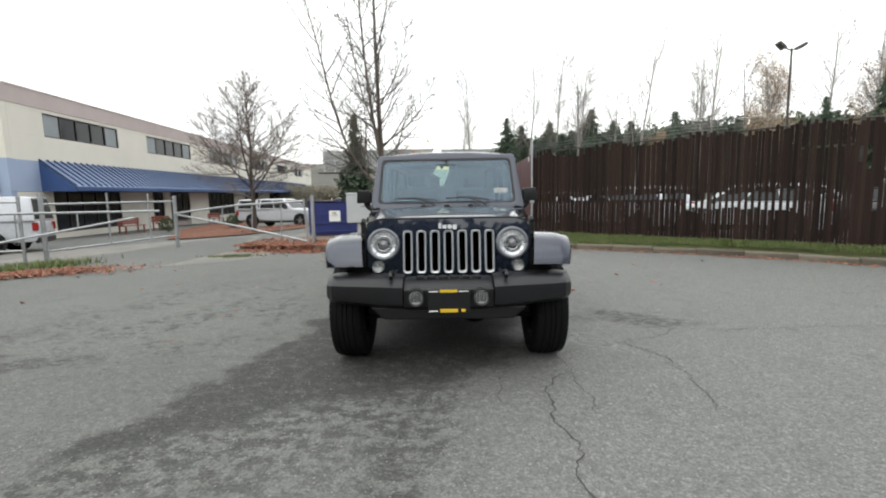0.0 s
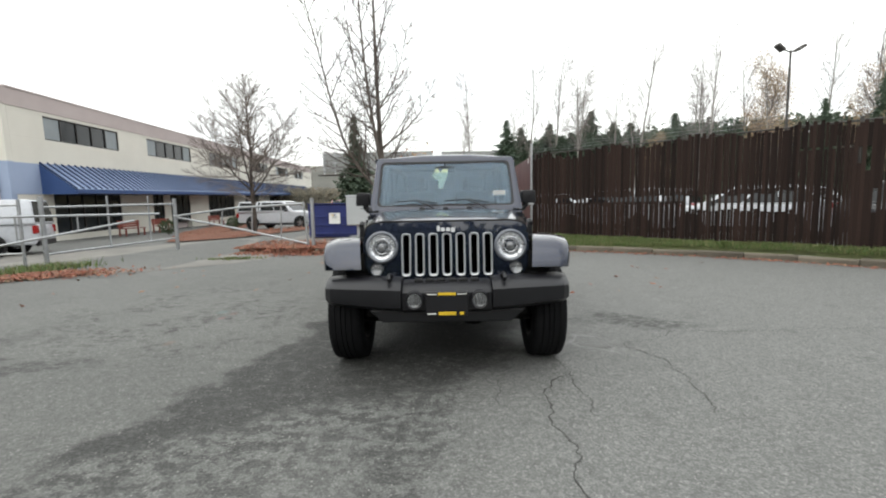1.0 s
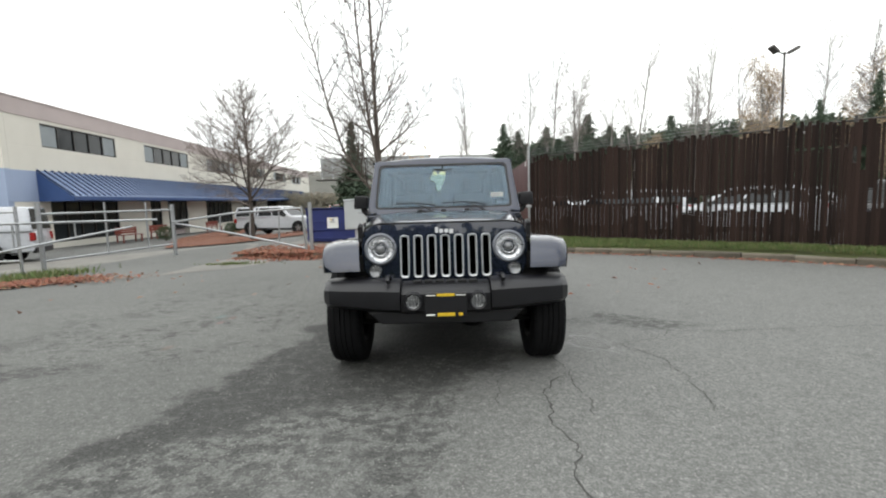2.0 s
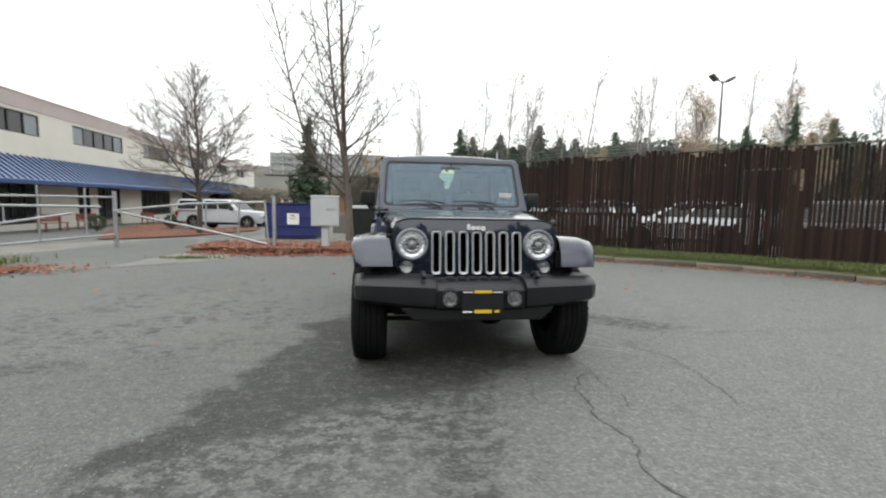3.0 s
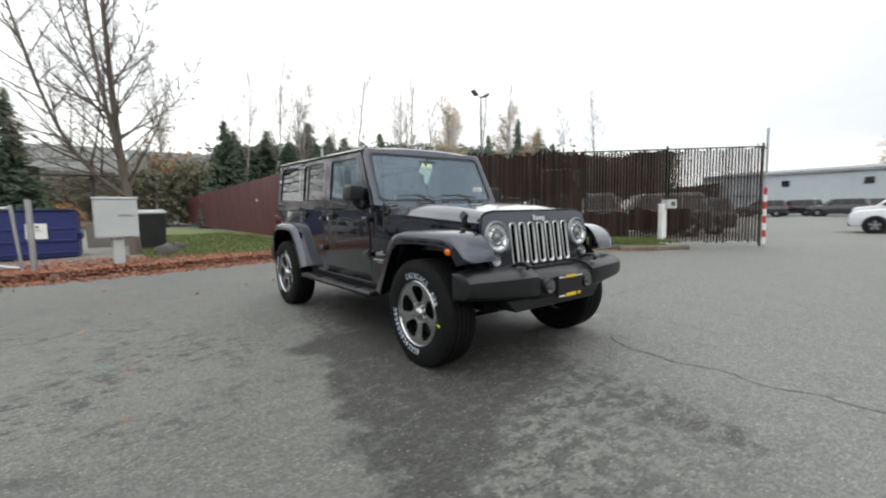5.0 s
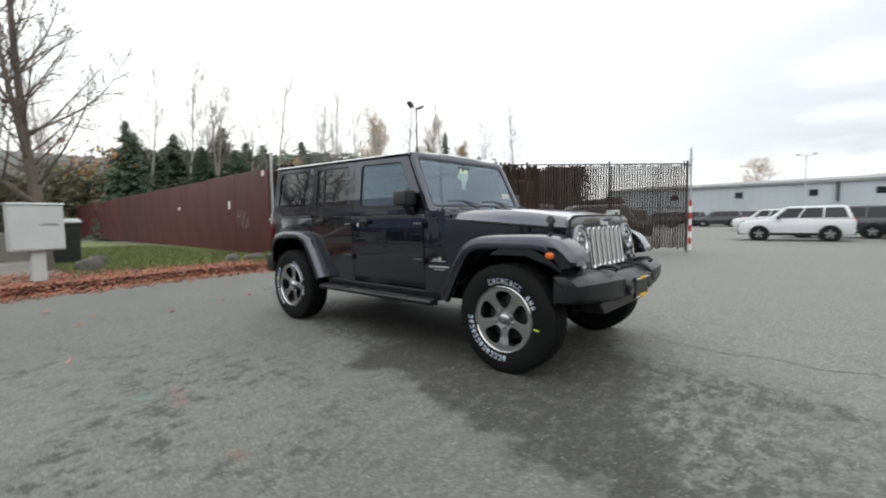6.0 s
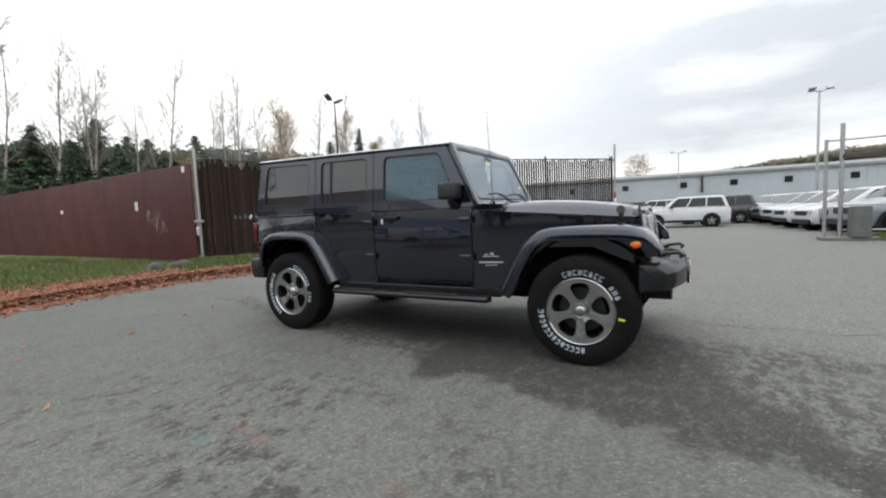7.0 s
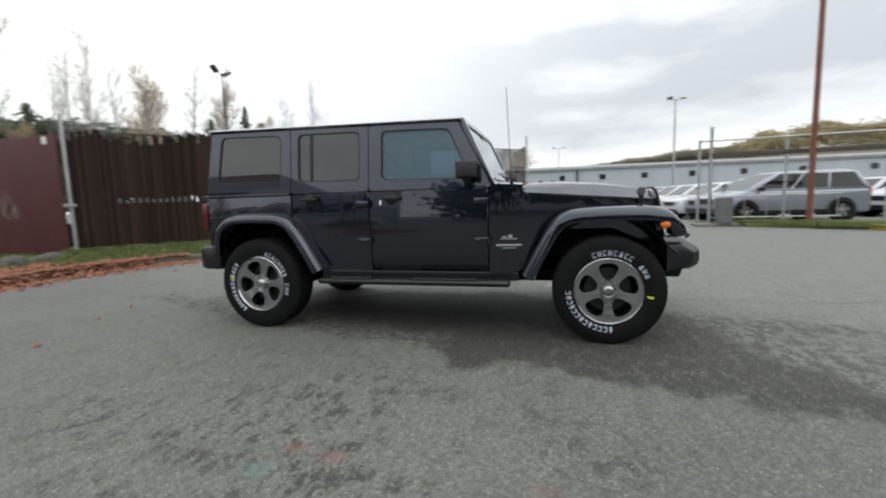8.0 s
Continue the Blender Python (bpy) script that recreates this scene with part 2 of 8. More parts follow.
M["mulch"] = surface("bark_mulch", (0.20, 0.075, 0.04), (0.10, 0.045, 0.028), 0.95, scale=3, fine=45, bump=0.7, dist=0.03)
# distance haze is mixed into the ridge and hill colours
M["ridge"] = surface("haze_tinted_ridge", (0.125, 0.12, 0.105), (0.08, 0.08, 0.07), 0.95, scale=0.12, fine=1.2, bump=0.4, dist=0.3)
M["earth"] = surface("far_scrub", (0.13, 0.125, 0.095), (0.17, 0.14, 0.10), 0.95, scale=0.15, fine=2.5, bump=0.4, dist=0.3)


def leafy(name, cols, rough=0.7):
    g = Graph(name)
    r = g.n.new("ShaderNodeValToRGB")
    r.color_ramp.interpolation = "CONSTANT"
    while len(r.color_ramp.elements) < len(cols):
        r.color_ramp.elements.new(0.5)
    for i, c in enumerate(cols):
        r.color_ramp.elements[i].position, r.color_ramp.elements[i].color = i / len(cols), (*c, 1)
    g.l.new(g.island(), r.inputs[0])
    c = g.mix(g.math("MULTIPLY", g.noise(30, 3), 0.5), r.outputs[0], tuple(v * 0.5 for v in cols[0]))
    return g.done(c, rough)


M["litter"] = leafy("fallen_leaves", [(0.28, 0.085, 0.05), (0.38, 0.15, 0.085), (0.18, 0.07, 0.045), (0.36, 0.21, 0.13), (0.13, 0.07, 0.05), (0.30, 0.10, 0.065), (0.24, 0.15, 0.09)])
M["grass"] = leafy("verge_grass", [(0.090, 0.145, 0.034), (0.125, 0.195, 0.044), (0.065, 0.11, 0.028), (0.215, 0.20, 0.085), (0.165, 0.16, 0.068)])
# needle greens lightened for haze
M["needles"] = leafy("conifer_needles", [(0.055, 0.088, 0.052), (0.075, 0.112, 0.066), (0.066, 0.10, 0.068), (0.090, 0.124, 0.078)])
M["yellow_leaf"] = leafy("autumn_leaves", [(0.50, 0.36, 0.22), (0.42, 0.31, 0.19), (0.55, 0.42, 0.27), (0.40, 0.28, 0.18)])
M["olive_leaf"] = leafy("olive_foliage", [(0.09, 0.105, 0.055), (0.13, 0.13, 0.07), (0.18, 0.15, 0.08), (0.08, 0.09, 0.05)])
M["amber_leaf"] = leafy("amber_leaves", [(0.50, 0.24, 0.06), (0.42, 0.18, 0.05), (0.55, 0.32, 0.10), (0.36, 0.14, 0.05)])
# far leaves paled to carry the haze in their colour
M["haze_leaf"] = leafy("haze_tinted_foliage", [(0.25, 0.235, 0.185), (0.29, 0.255, 0.19), (0.21, 0.21, 0.175), (0.33, 0.275, 0.20)])
M["brown_leaf"] = leafy("dry_leaves", [(0.24, 0.19, 0.14), (0.30, 0.23, 0.16), (0.19, 0.155, 0.12), (0.27, 0.18, 0.11)])
M["bark"] = surface("grey_bark", (0.15, 0.125, 0.105), (0.085, 0.07, 0.06), 0.9, scale=5, fine=40, bump=0.6, dist=0.01, stretch=(1, 1, 0.3))
M["birch"] = surface("pale_birch_bark", (0.36, 0.34, 0.31), (0.17, 0.155, 0.14), 0.85, scale=2, fine=14, bump=0.3, stretch=(1, 1, 2.5))
M["dark_bark"] = surface("dark_wet_bark", (0.075, 0.06, 0.05), (0.045, 0.037, 0.031), 0.9, scale=5, fine=40, bump=0.6, dist=0.01, stretch=(1, 1, 0.3))
M["dark_twig"] = surface("dark_twig_bark", (0.10, 0.08, 0.068), (0.07, 0.056, 0.048), 0.9, scale=3, fine=30, bump=0)
M["link"] = surface("brown_coated_wire", (0.11, 0.095, 0.085), (0.075, 0.065, 0.058), 0.6, scale=9, bump=0)
M["twig"] = surface("twig_bark", (0.19, 0.155, 0.135), (0.13, 0.108, 0.094), 0.9, scale=3, fine=30, bump=0)
# twig colour paled by haze, for the distant trees
M["far_twig"] = surface("haze_pale_twig_bark", (0.23, 0.205, 0.19), (0.17, 0.15, 0.14), 0.9, scale=3, fine=30, bump=0)
M["slat"] = surface("brown_fence_slat", (0.0275, 0.0160, 0.0125), (0.0145, 0.0088, 0.0073), 0.8, scale=3, fine=30, bump=0.3, stretch=(1, 1, 0.15), vary=0.5, Specular_IOR_Level=0.2)
M["red_panel"] = surface("dark_red_painted_panel", (0.088, 0.0145, 0.018), (0.056, 0.0105, 0.013), 0.5, scale=1.5, fine=40, bump=0.1, stretch=(1, 1, 0.4), vary=0.22)
M["galv"] = surface("galvanised_steel", (0.46, 0.47, 0.48), (0.33, 0.34, 0.35), 0.45, 0.75, scale=8, fine=60, bump=0.05)
M["dark_steel"] = surface("weathered_dark_steel", (0.09, 0.085, 0.08), (0.05, 0.045, 0.04), 0.6, 0.4, scale=5, fine=50)
M["machine_grey"] = surface("weathered_grey_enamel", (0.13, 0.14, 0.14), (0.09, 0.095, 0.095), 0.6, scale=4, fine=40)
M["rust"] = surface("rusty_pole_paint", (0.20, 0.07, 0.045), (0.11, 0.045, 0.03), 0.7, scale=3, fine=30)
M["stucco"] = surface("cream_stucco", (0.74, 0.715, 0.635), (0.66, 0.635, 0.56), 0.85, scale=0.4, fine=30, bump=0.25)
M["stucco_blue"] = surface("pale_blue_stucco", (0.36, 0.43, 0.58), (0.31, 0.38, 0.52), 0.85, scale=0.5, fine=30, bump=0.25)
M["stucco_band"] = surface("mauve_parapet_stucco", (0.52, 0.45, 0.43), (0.45, 0.385, 0.37), 0.85, scale=0.5, fine=30, bump=0.25)
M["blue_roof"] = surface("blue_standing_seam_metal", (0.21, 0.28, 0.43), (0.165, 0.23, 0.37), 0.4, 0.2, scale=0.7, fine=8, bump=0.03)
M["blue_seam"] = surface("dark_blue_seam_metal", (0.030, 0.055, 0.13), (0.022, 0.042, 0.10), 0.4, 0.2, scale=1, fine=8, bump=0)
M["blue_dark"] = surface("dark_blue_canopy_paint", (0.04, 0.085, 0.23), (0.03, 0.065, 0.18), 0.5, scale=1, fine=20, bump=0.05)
M["bronze"] = surface("dark_bronze_frame", (0.028, 0.025, 0.022), (0.018, 0.016, 0.015), 0.45, 0.3, scale=5, fine=50, bump=0.02)
M["dumpster"] = surface("navy_dumpster_paint", (0.016, 0.026, 0.15), (0.012, 0.02, 0.10), 0.5, scale=2, fine=30, bump=0.2)
M["paper"] = surface("white_sign", (0.78, 0.78, 0.76), (0.68, 0.68, 0.66), 0.6, scale=5, fine=40, bump=0)
M["pale_grey"] = surface("pale_grey_cabinet_paint", (0.44, 0.46, 0.465), (0.37, 0.39, 0.395), 0.5, scale=2, fine=30, bump=0.05)
M["white_paint"] = surface("white_post_paint", (0.72, 0.72, 0.72), (0.60, 0.60, 0.59), 0.55, scale=3, fine=30, bump=0.05)
M["red_paint"] = surface("red_band_paint", (0.45, 0.03, 0.03), (0.35, 0.025, 0.025), 0.5, scale=3, fine=30, bump=0.05)
M["yellow_paint"] = surface("yellow_kerb_paint", (0.55, 0.38, 0.05), (0.40, 0.28, 0.05), 0.7, scale=3, fine=40)
M["bin"] = surface("black_bin_plastic", (0.025, 0.027, 0.027), (0.018, 0.02, 0.02), 0.6, scale=3, fine=40)
M["rock"] = surface("grey_boulder", (0.10, 0.092, 0.085), (0.055, 0.052, 0.048), 0.9, scale=3, fine=25, bump=0.7, dist=0.02)
M["metal_wall"] = surface("pale_corrugated_wall", (0.40, 0.44, 0.48), (0.34, 0.375, 0.41), 0.55, scale=0.25, fine=5, bump=0.05)
M["roof_edge"] = surface("dull_roof_edge", (0.24, 0.25, 0.26), (0.18, 0.185, 0.195), 0.7, scale=1, fine=10)
M["billboard"] = surface("billboard_back", (0.34, 0.35, 0.34), (0.27, 0.28, 0.27), 0.8, scale=0.4, fine=8)
M["red_wood"] = surface("red_wood_bench", (0.22, 0.05, 0.03), (0.15, 0.035, 0.025), 0.6, scale=4, fine=40)
M["bush"] = leafy("shrub_leaves", [(0.03, 0.06, 0.02), (0.05, 0.08, 0.025), (0.025, 0.045, 0.018)])


def glass_mat(name, tint, rough=0.03, alpha=None):
    g = Graph(name)
    return g.done(tint, g.math("MULTIPLY_ADD", g.noise(3, 3), 0.04, rough), 0.0, IOR=1.5, Specular_IOR_Level=0.4)


M["window"] = glass_mat("dark_window_glass", (0.02, 0.024, 0.027))
M["car_glass"] = glass_mat("dark_car_glass", (0.012, 0.014, 0.016))


def paint(name, c, rough=0.28, flake=0.0):
    g = Graph(name)
    d = g.noise(1.3, 4, 0.6)
    col = g.mix(g.math("MULTIPLY", g.step(d, 0.4, 0.75), 0.25), c, tuple(v * 0.8 + 0.006 for v in c))
    return g.done(col, g.math("MULTIPLY_ADD", g.noise(9, 3), 0.12, rough - 0.06), flake, Coat_Weight=0.8, Coat_Roughness=0.06)


M["white_car"] = paint("white_car_paint", (0.53, 0.55, 0.585))
M["silver_car"] = paint("silver_car_paint", (0.26, 0.285, 0.34), 0.32, 0.5)
M["black_car"] = paint("black_car_paint", (0.014, 0.014, 0.018))
M["red_car"] = paint("red_car_paint", (0.20, 0.02, 0.02))
M["tyre"] = surface("tyre_rubber", (0.005, 0.0052, 0.006), (0.009, 0.009, 0.0098), 0.7, scale=8, fine=60, bump=0.25, Specular_IOR_Level=0.12)
M["alloy"] = surface("silver_alloy", (0.46, 0.46, 0.475), (0.34, 0.345, 0.355), 0.20, 1.0, scale=6, fine=60, bump=0.02)
M["black_plastic"] = surface("black_moulded_plastic", (0.0058, 0.0058, 0.0075), (0.009, 0.009, 0.0112), 0.36, scale=8, fine=180, bump=0.08, dist=0.002, Specular_IOR_Level=0.42)
M["lamp_red"] = surface("red_lamp_lens", (0.35, 0.02, 0.02), (0.25, 0.015, 0.015), 0.15, scale=20, bump=0)
M["lamp_clear"] = surface("clear_lamp_lens", (0.60, 0.62, 0.64), (0.45, 0.47, 0.5), 0.12, 0.4, scale=20, bump=0)


# ---- building blocks ----
def quads(bm, rows, closed=False):
    """Faces between rows of vertices."""
    for a, b in zip(rows, rows[1:]):
        n = len(a)
        for i in range(n if closed else n - 1):
            j = (i + 1) % n
            bm.faces.new((a[i], a[j], b[j], b[i]))


def loft(bm, sections, closed=True, caps=True):
    rows = [[bm.verts.new(p) for p in s] for s in sections]
    quads(bm, rows, closed)
    if caps and closed:
        bm.faces.new(rows[0][::-1])
        bm.faces.new(rows[-1])
    return rows


def box(bm, lo, hi, bevel=0.0, seg=1):
    x0, y0, z0 = lo
    x1, y1, z1 = hi
    part_bm = bmesh.new() if bevel else bm
    loft(part_bm, [[(x0, y0, z), (x1, y0, z), (x1, y1, z), (x0, y1, z)] for z in (z0, z1)])
    if bevel:
        merge(bm, rounded(part_bm, bevel, seg))


def rounded(b, bevel, seg=2, angle=30):
    bmesh.ops.recalc_face_normals(b, faces=b.faces[:])
    es = [e for e in b.edges if len(e.link_faces) == 2 and e.calc_face_angle(0) > radians(angle)]
    bmesh.ops.bevel(b, geom=es, offset=bevel, segments=seg, affect="EDGES", profile=0.5, clamp_overlap=True)
    return b


def merge(bm, other, m=None):
    """Adds another bmesh to bm and frees it."""
    if m is not None:
        bmesh.ops.transform(other, matrix=m, verts=other.verts[:])
    vs = {v: bm.verts.new(v.co) for v in other.verts}
    for fc in other.faces:
        try:
            bm.faces.new([vs[v] for v in fc.verts]).smooth = fc.smooth
        except ValueError:
            pass
    other.free()


def prism(bm, pts, a, b, axis="x", bevel=0.0, seg=2, angle=30):
    """A polygon of two coordinates pushed from a to b along an axis."""
    def at(p, k):
        return {"x": (k, p[0], p[1]), "y": (p[0], k, p[1]), "z": (p[0], p[1], k)}[axis]
    t = bmesh.new()
    loft(t, [[at(p, k) for p in pts] for k in (a, b)])
    if bevel:
        rounded(t, bevel, seg, angle)
    merge(bm, t)


def ring_frame(p, q):
    d = (Vector(q) - Vector(p)).normalized()
    u = d.orthogonal().normalized()
    return d, u, d.cross(u)


def tube(bm, pts, radius, n=8, caps=True):
    """A round bar along points; radius is one number or one for each point."""
    pts = [Vector(p) for p in pts]
    rs = [radius] * len(pts) if isinstance(radius, (int, float)) else radius
    _, u, v = ring_frame(pts[0], pts[1])
    rows = []
    for i, p in enumerate(pts):
        d = (pts[min(i + 1, len(pts) - 1)] - pts[max(i - 1, 0)]).normalized()
        u = (u - d * u.dot(d)).normalized()
        v = d.cross(u)
        rows.append([bm.verts.new(p + (u * math.cos(k * math.tau / n) + v * math.sin(k * math.tau / n)) * rs[i]) for k in range(n)])
    quads(bm, rows, True)
    if caps:
        bm.faces.new(rows[0][::-1])
        bm.faces.new(rows[-1])


def lathe(bm, profile, center=(0, 0, 0), axis="x", n=32, close=True):
    """Rings of (radius, height along the axis)."""
    cx, cy, cz = center
    rows = []
    for r, h in profile:
        row = []
        for k in range(n):
            a, b = r * math.cos(k * math.tau / n), r * math.sin(k * math.tau / n)
            row.append(bm.verts.new({"x": (cx + h, cy + a, cz + b), "y": (cx + a, cy + h, cz + b), "z": (cx + a, cy + b, cz + h)}[axis]))
        rows.append(row)
    quads(bm, rows, True)
    if close:
        bm.faces.new(rows[0][::-1])
        bm.faces.new(rows[-1])


def part(name, bm, material, parent=None, label="", smooth=0, fix=True):
    """Links a bmesh as one mesh object; smooth: edges below this angle are shaded round."""
    if fix:
        bmesh.ops.recalc_face_normals(bm, faces=bm.faces[:])
    if smooth:
        for fc in bm.faces:
            fc.smooth = True
        for e in bm.edges:
            if len(e.link_faces) == 2 and e.calc_face_angle(0) > radians(smooth):
                e.smooth = False
    me = bpy.data.meshes.new(name)
    bm.to_mesh(me)
    bm.free()
    me.materials.append(material)
    ob = new(name, me)
    if parent:
        ob.parent = parent
    if label:
        ob["label"] = label
    return ob


def thing(name, label, category, m=None, group="", kind=""):
    ob = tagged(new(name), label, category, group, kind)
    ob.empty_display_size = 0.2
    if m is not None:
        ob.matrix_basis = m
    return ob


def thing_part(name, parent):
    ob = new(name)
    ob.parent = parent
    ob.empty_display_size = 0.1
    return ob


def raw(name, verts, faces, material, parent=None):
    me = bpy.data.meshes.new(name)
    me.from_pydata(verts, [], faces)
    me.materials.append(material)
    ob = new(name, me)
    if parent:
        ob.parent = parent
    return ob


def smoothstep(a, b, x):
    t = min(1.0, max(0.0, (x - a) / (b - a)))
    return t * t * (3 - 2 * t)


def ground_z(x, y):
    """The lot is level; it falls a little towards the office and towards the car rows."""
    return -0.32 * smoothstep(-6.5, -14, x) - 0.22 * smoothstep(12, 20, x)


# ---- ground ----
def make_ground():
    near = [i * 0.5 for i in range(-50, 51)]
    far = [28, 32, 38, 46, 60, 80, 120, 200, 400, 900, 2500]
    ax = [-v for v in far[::-1]] + near + far
    rows = [[(x, y, ground_z(x, y)) for x in ax] for y in ax]
    n = len(ax)
    faces = [(j * n + i, j * n + i + 1, (j + 1) * n + i + 1, (j + 1) * n + i) for j in range(n - 1) for i in range(n - 1)]
    return tagged(raw("ground", [v for r in rows for v in r], faces, M["asphalt"]), "worn grey asphalt car park with damp stains and painted shade under the wagon", "ground", kind="structure")


make_ground()

# the kerb round the back of the lot, from the gate to the end of the slatted fence
KERB = [(-5.6, 8.75), (-4.6, 8.22), (-3.2, 8.02), (-1.6, 8.25), (0.0, 8.45), (1.4, 8.4), (2.6, 7.95), (3.95, 7.15), (5.4, 6.2), (6.75, 5.1), (7.65, 4.05), (8.35, 3.1), (9.2, 2.45)]
FENCE_A, FENCE_B = Vector((2.72, 10.2)), Vector((11.4, 1.38))
RED_END = Vector((4.35, 57.0))


def along(points, step):
    """Points at even steps on a bent line, with their directions."""
    out, left = [], 0.0
    for p, q in zip(points, points[1:]):
        p, q = Vector(p), Vector(q)
        ln, d = (q - p).length, (q - p).normalized()
        while left < ln:
            out.append((p + d * left, d))
            left += step
        left -= ln
    return out


def verge_z(x, y):
    return 0.11 + 0.02 * noise.noise((x * 0.8, y * 0.8, 0))


def make_verge():
    """Turf behind the kerb up to the fences, and bare paved ground behind the bins."""
    strips = [[], []]
    for p, d in along(KERB, 0.35):
        back = Vector((-d.y, d.x))
        a = p + back * 0.13
        if a.x < 2.2:
            b = Vector((a.x * 1.25 - 0.5, 34.0))
        else:
            t = (a - FENCE_A).dot((FENCE_B - FENCE_A).normalized())
            b = FENCE_A + (FENCE_B - FENCE_A).normalized() * max(0.0, min(12.6, t)) + Vector((0.35, 0.35))
        row = []
        for k in range(15):
            f = (k / 14) ** 1.8
            q = a.lerp(b, f)
            rise = 0.13 * smoothstep(0.15, 0.9, f) if a.x >= 2.2 else 0.02 * f
            if a.x < -3.0:
                rise -= 0.35 * smoothstep(-3.0, -7.5, q.x) * f
            row.append((q.x, q.y, verge_z(q.x, q.y) + rise))
        if a.x < -1.55:
            strips[0].append(row)
        else:
            if not strips[1]:
                strips[0].append(row)
            strips[1].append(row)
    for rows, mat, label in ((strips[0], "concrete", "leaf-strewn grey paving behind the kerb"), (strips[1], "turf", "grass verge with fallen leaves behind the kerb")):
        bm = bmesh.new()
        quads(bm, [[bm.verts.new(v) for v in row] for row in rows])
        tagged(part("verge", bm, M[mat], smooth=60), label, "verge", kind="structure")


make_verge()


def make_kerb():
    root = thing("kerb", "low weathered concrete kerb edging the car park", "kerb", kind="structure")
    bm = bmesh.new()
    prism(bm, [(-0.075, -0.05), (0.075, -0.05), (0.075, 0.115), (0.045, 0.13), (-0.05, 0.13), (-0.075, 0.10)], -0.435, 0.435, "x", 0.008, 1)
    first = None
    for i, (p, d) in enumerate(along(KERB, 0.885)):
        if first is None:
            first = ob = part("kerb_stone", bm, M["kerb"], root)
        else:
            ob = new("kerb_stone", first.data)
            ob.parent = root
        ob.matrix_basis = Matrix.Translation((p.x, p.y, 0.012 * math.sin(i * 2.3))) @ Matrix.Rotation(math.atan2(d.y, d.x) + 0.02 * math.sin(i * 5.1), 4, "Z")
    return root


make_kerb()


def patch(name, outline, z, material, label, category, rough=0.06, kind="structure", thick=0.0):
    """A flat bed with an uneven edge, following the ground."""
    bm = bmesh.new()
    pts = []
    for p, q in zip(outline, outline[1:] + outline[:1]):
        p, q = Vector(p), Vector(q)
        n = max(2, int((q - p).length / 0.35))
        for i in range(n):
            c = p.lerp(q, i / n)
            w = rough * 2 * noise.noise((c.x * 1.7, c.y * 1.7, 3.1))
            pts.append((c.x + w, c.y - w))
    vs = [bm.verts.new((x, y, ground_z(x, y) + z)) for x, y in pts]
    f = bm.faces.new(vs)
    bmesh.ops.triangulate(bm, faces=[f])
    ob = part(name, bm, material)
    return tagged(ob, label, category, kind=kind)


patch("driveway", [(-8.4, 4.4), (-7.0, 4.9), (-5.9, 5.45), (-4.9, 6.2), (-4.4, 7.0), (-4.7, 8.1), (-5.7, 8.8), (-6.6, 11), (-7.5, 14), (-9.2, 14.8), (-12.2, 15.2), (-16, 12), (-13.5, 9.0), (-10.6, 8.0), (-9.3, 6.4)], 0.006, M["concrete"], "stained concrete driveway apron at the gate", "driveway")
patch("mulch_bed", [(-8.6, 16.2), (-9.4, 15.4), (-12.9, 16.3), (-15.0, 20.0), (-17.4, 25), (-19.0, 31), (-20.6, 44), (-15, 40), (-15.5, 31), (-14.6, 25), (-8.2, 23.0), (-7.4, 19)], 0.05, M["mulch"], "reddish bark and leaf bed before the office", "flower bed")
patch("leaf_bed", [(-9.6, 4.0), (-8.2, 4.35), (-6.9, 4.85), (-7.3, 5.35), (-8.7, 5.6), (-10.2, 6.3), (-13, 7.2), (-13.5, 5.4)], 0.03, M["soil"], "leaf-strewn soil bed beside the driveway", "flower bed")


def make_cracks():
    """Ragged tar-dark cracks in the asphalt."""
    bm = bmesh.new()
    lines = [[(0.90, -0.12), (0.90, -0.59), (0.89, -1.14)], [(0.85, -0.49), (0.63, -0.82), (0.61, -1.06), (0.65, -1.41), (0.61, -1.68), (0.63, -1.9), (0.70, -2.6), (0.92, -3.3), (1.05, -4.6)],
             [(1.44, 1.39), (1.86, 0.98), (2.18, 0.54), (2.72, 0.45), (3.61, 0.55), (4.6, 0.5)], [(2.18, 0.54), (1.57, 0.14), (1.73, -0.23), (1.69, -0.77), (1.58, -1.13)], [(0.36, -0.57), (0.33, -0.97)],
             [(1.57, 0.14), (1.2, 0.05), (0.95, -0.1)], [(1.9, 1.0), (2.3, 1.15), (3.1, 1.1)]]
    for ln, w in zip(lines, (0.005, 0.008, 0.006, 0.006, 0.005, 0.0045, 0.0045)):
        pts = along(ln, 0.035)
        rows = []
        for p, d in pts:
            side = Vector((-d.y, d.x))
            q = p + side * 0.075 * noise.noise((p.x * 4.7, p.y * 4.7, 1.7)) + side * 0.03 * noise.noise((p.x * 19, p.y * 19, 5))
            h = w * (0.35 + 0.9 * abs(noise.noise((p.x * 9, p.y * 9, 8))))
            rows.append([bm.verts.new((*(q - side * h), 0.004)), bm.verts.new((*(q + side * h), 0.004))])
        quads(bm, rows)
    return tagged(part("asphalt_crack", bm, M["tar"]), "ragged dark cracks across the asphalt", "crack", kind="stuff")


make_cracks()


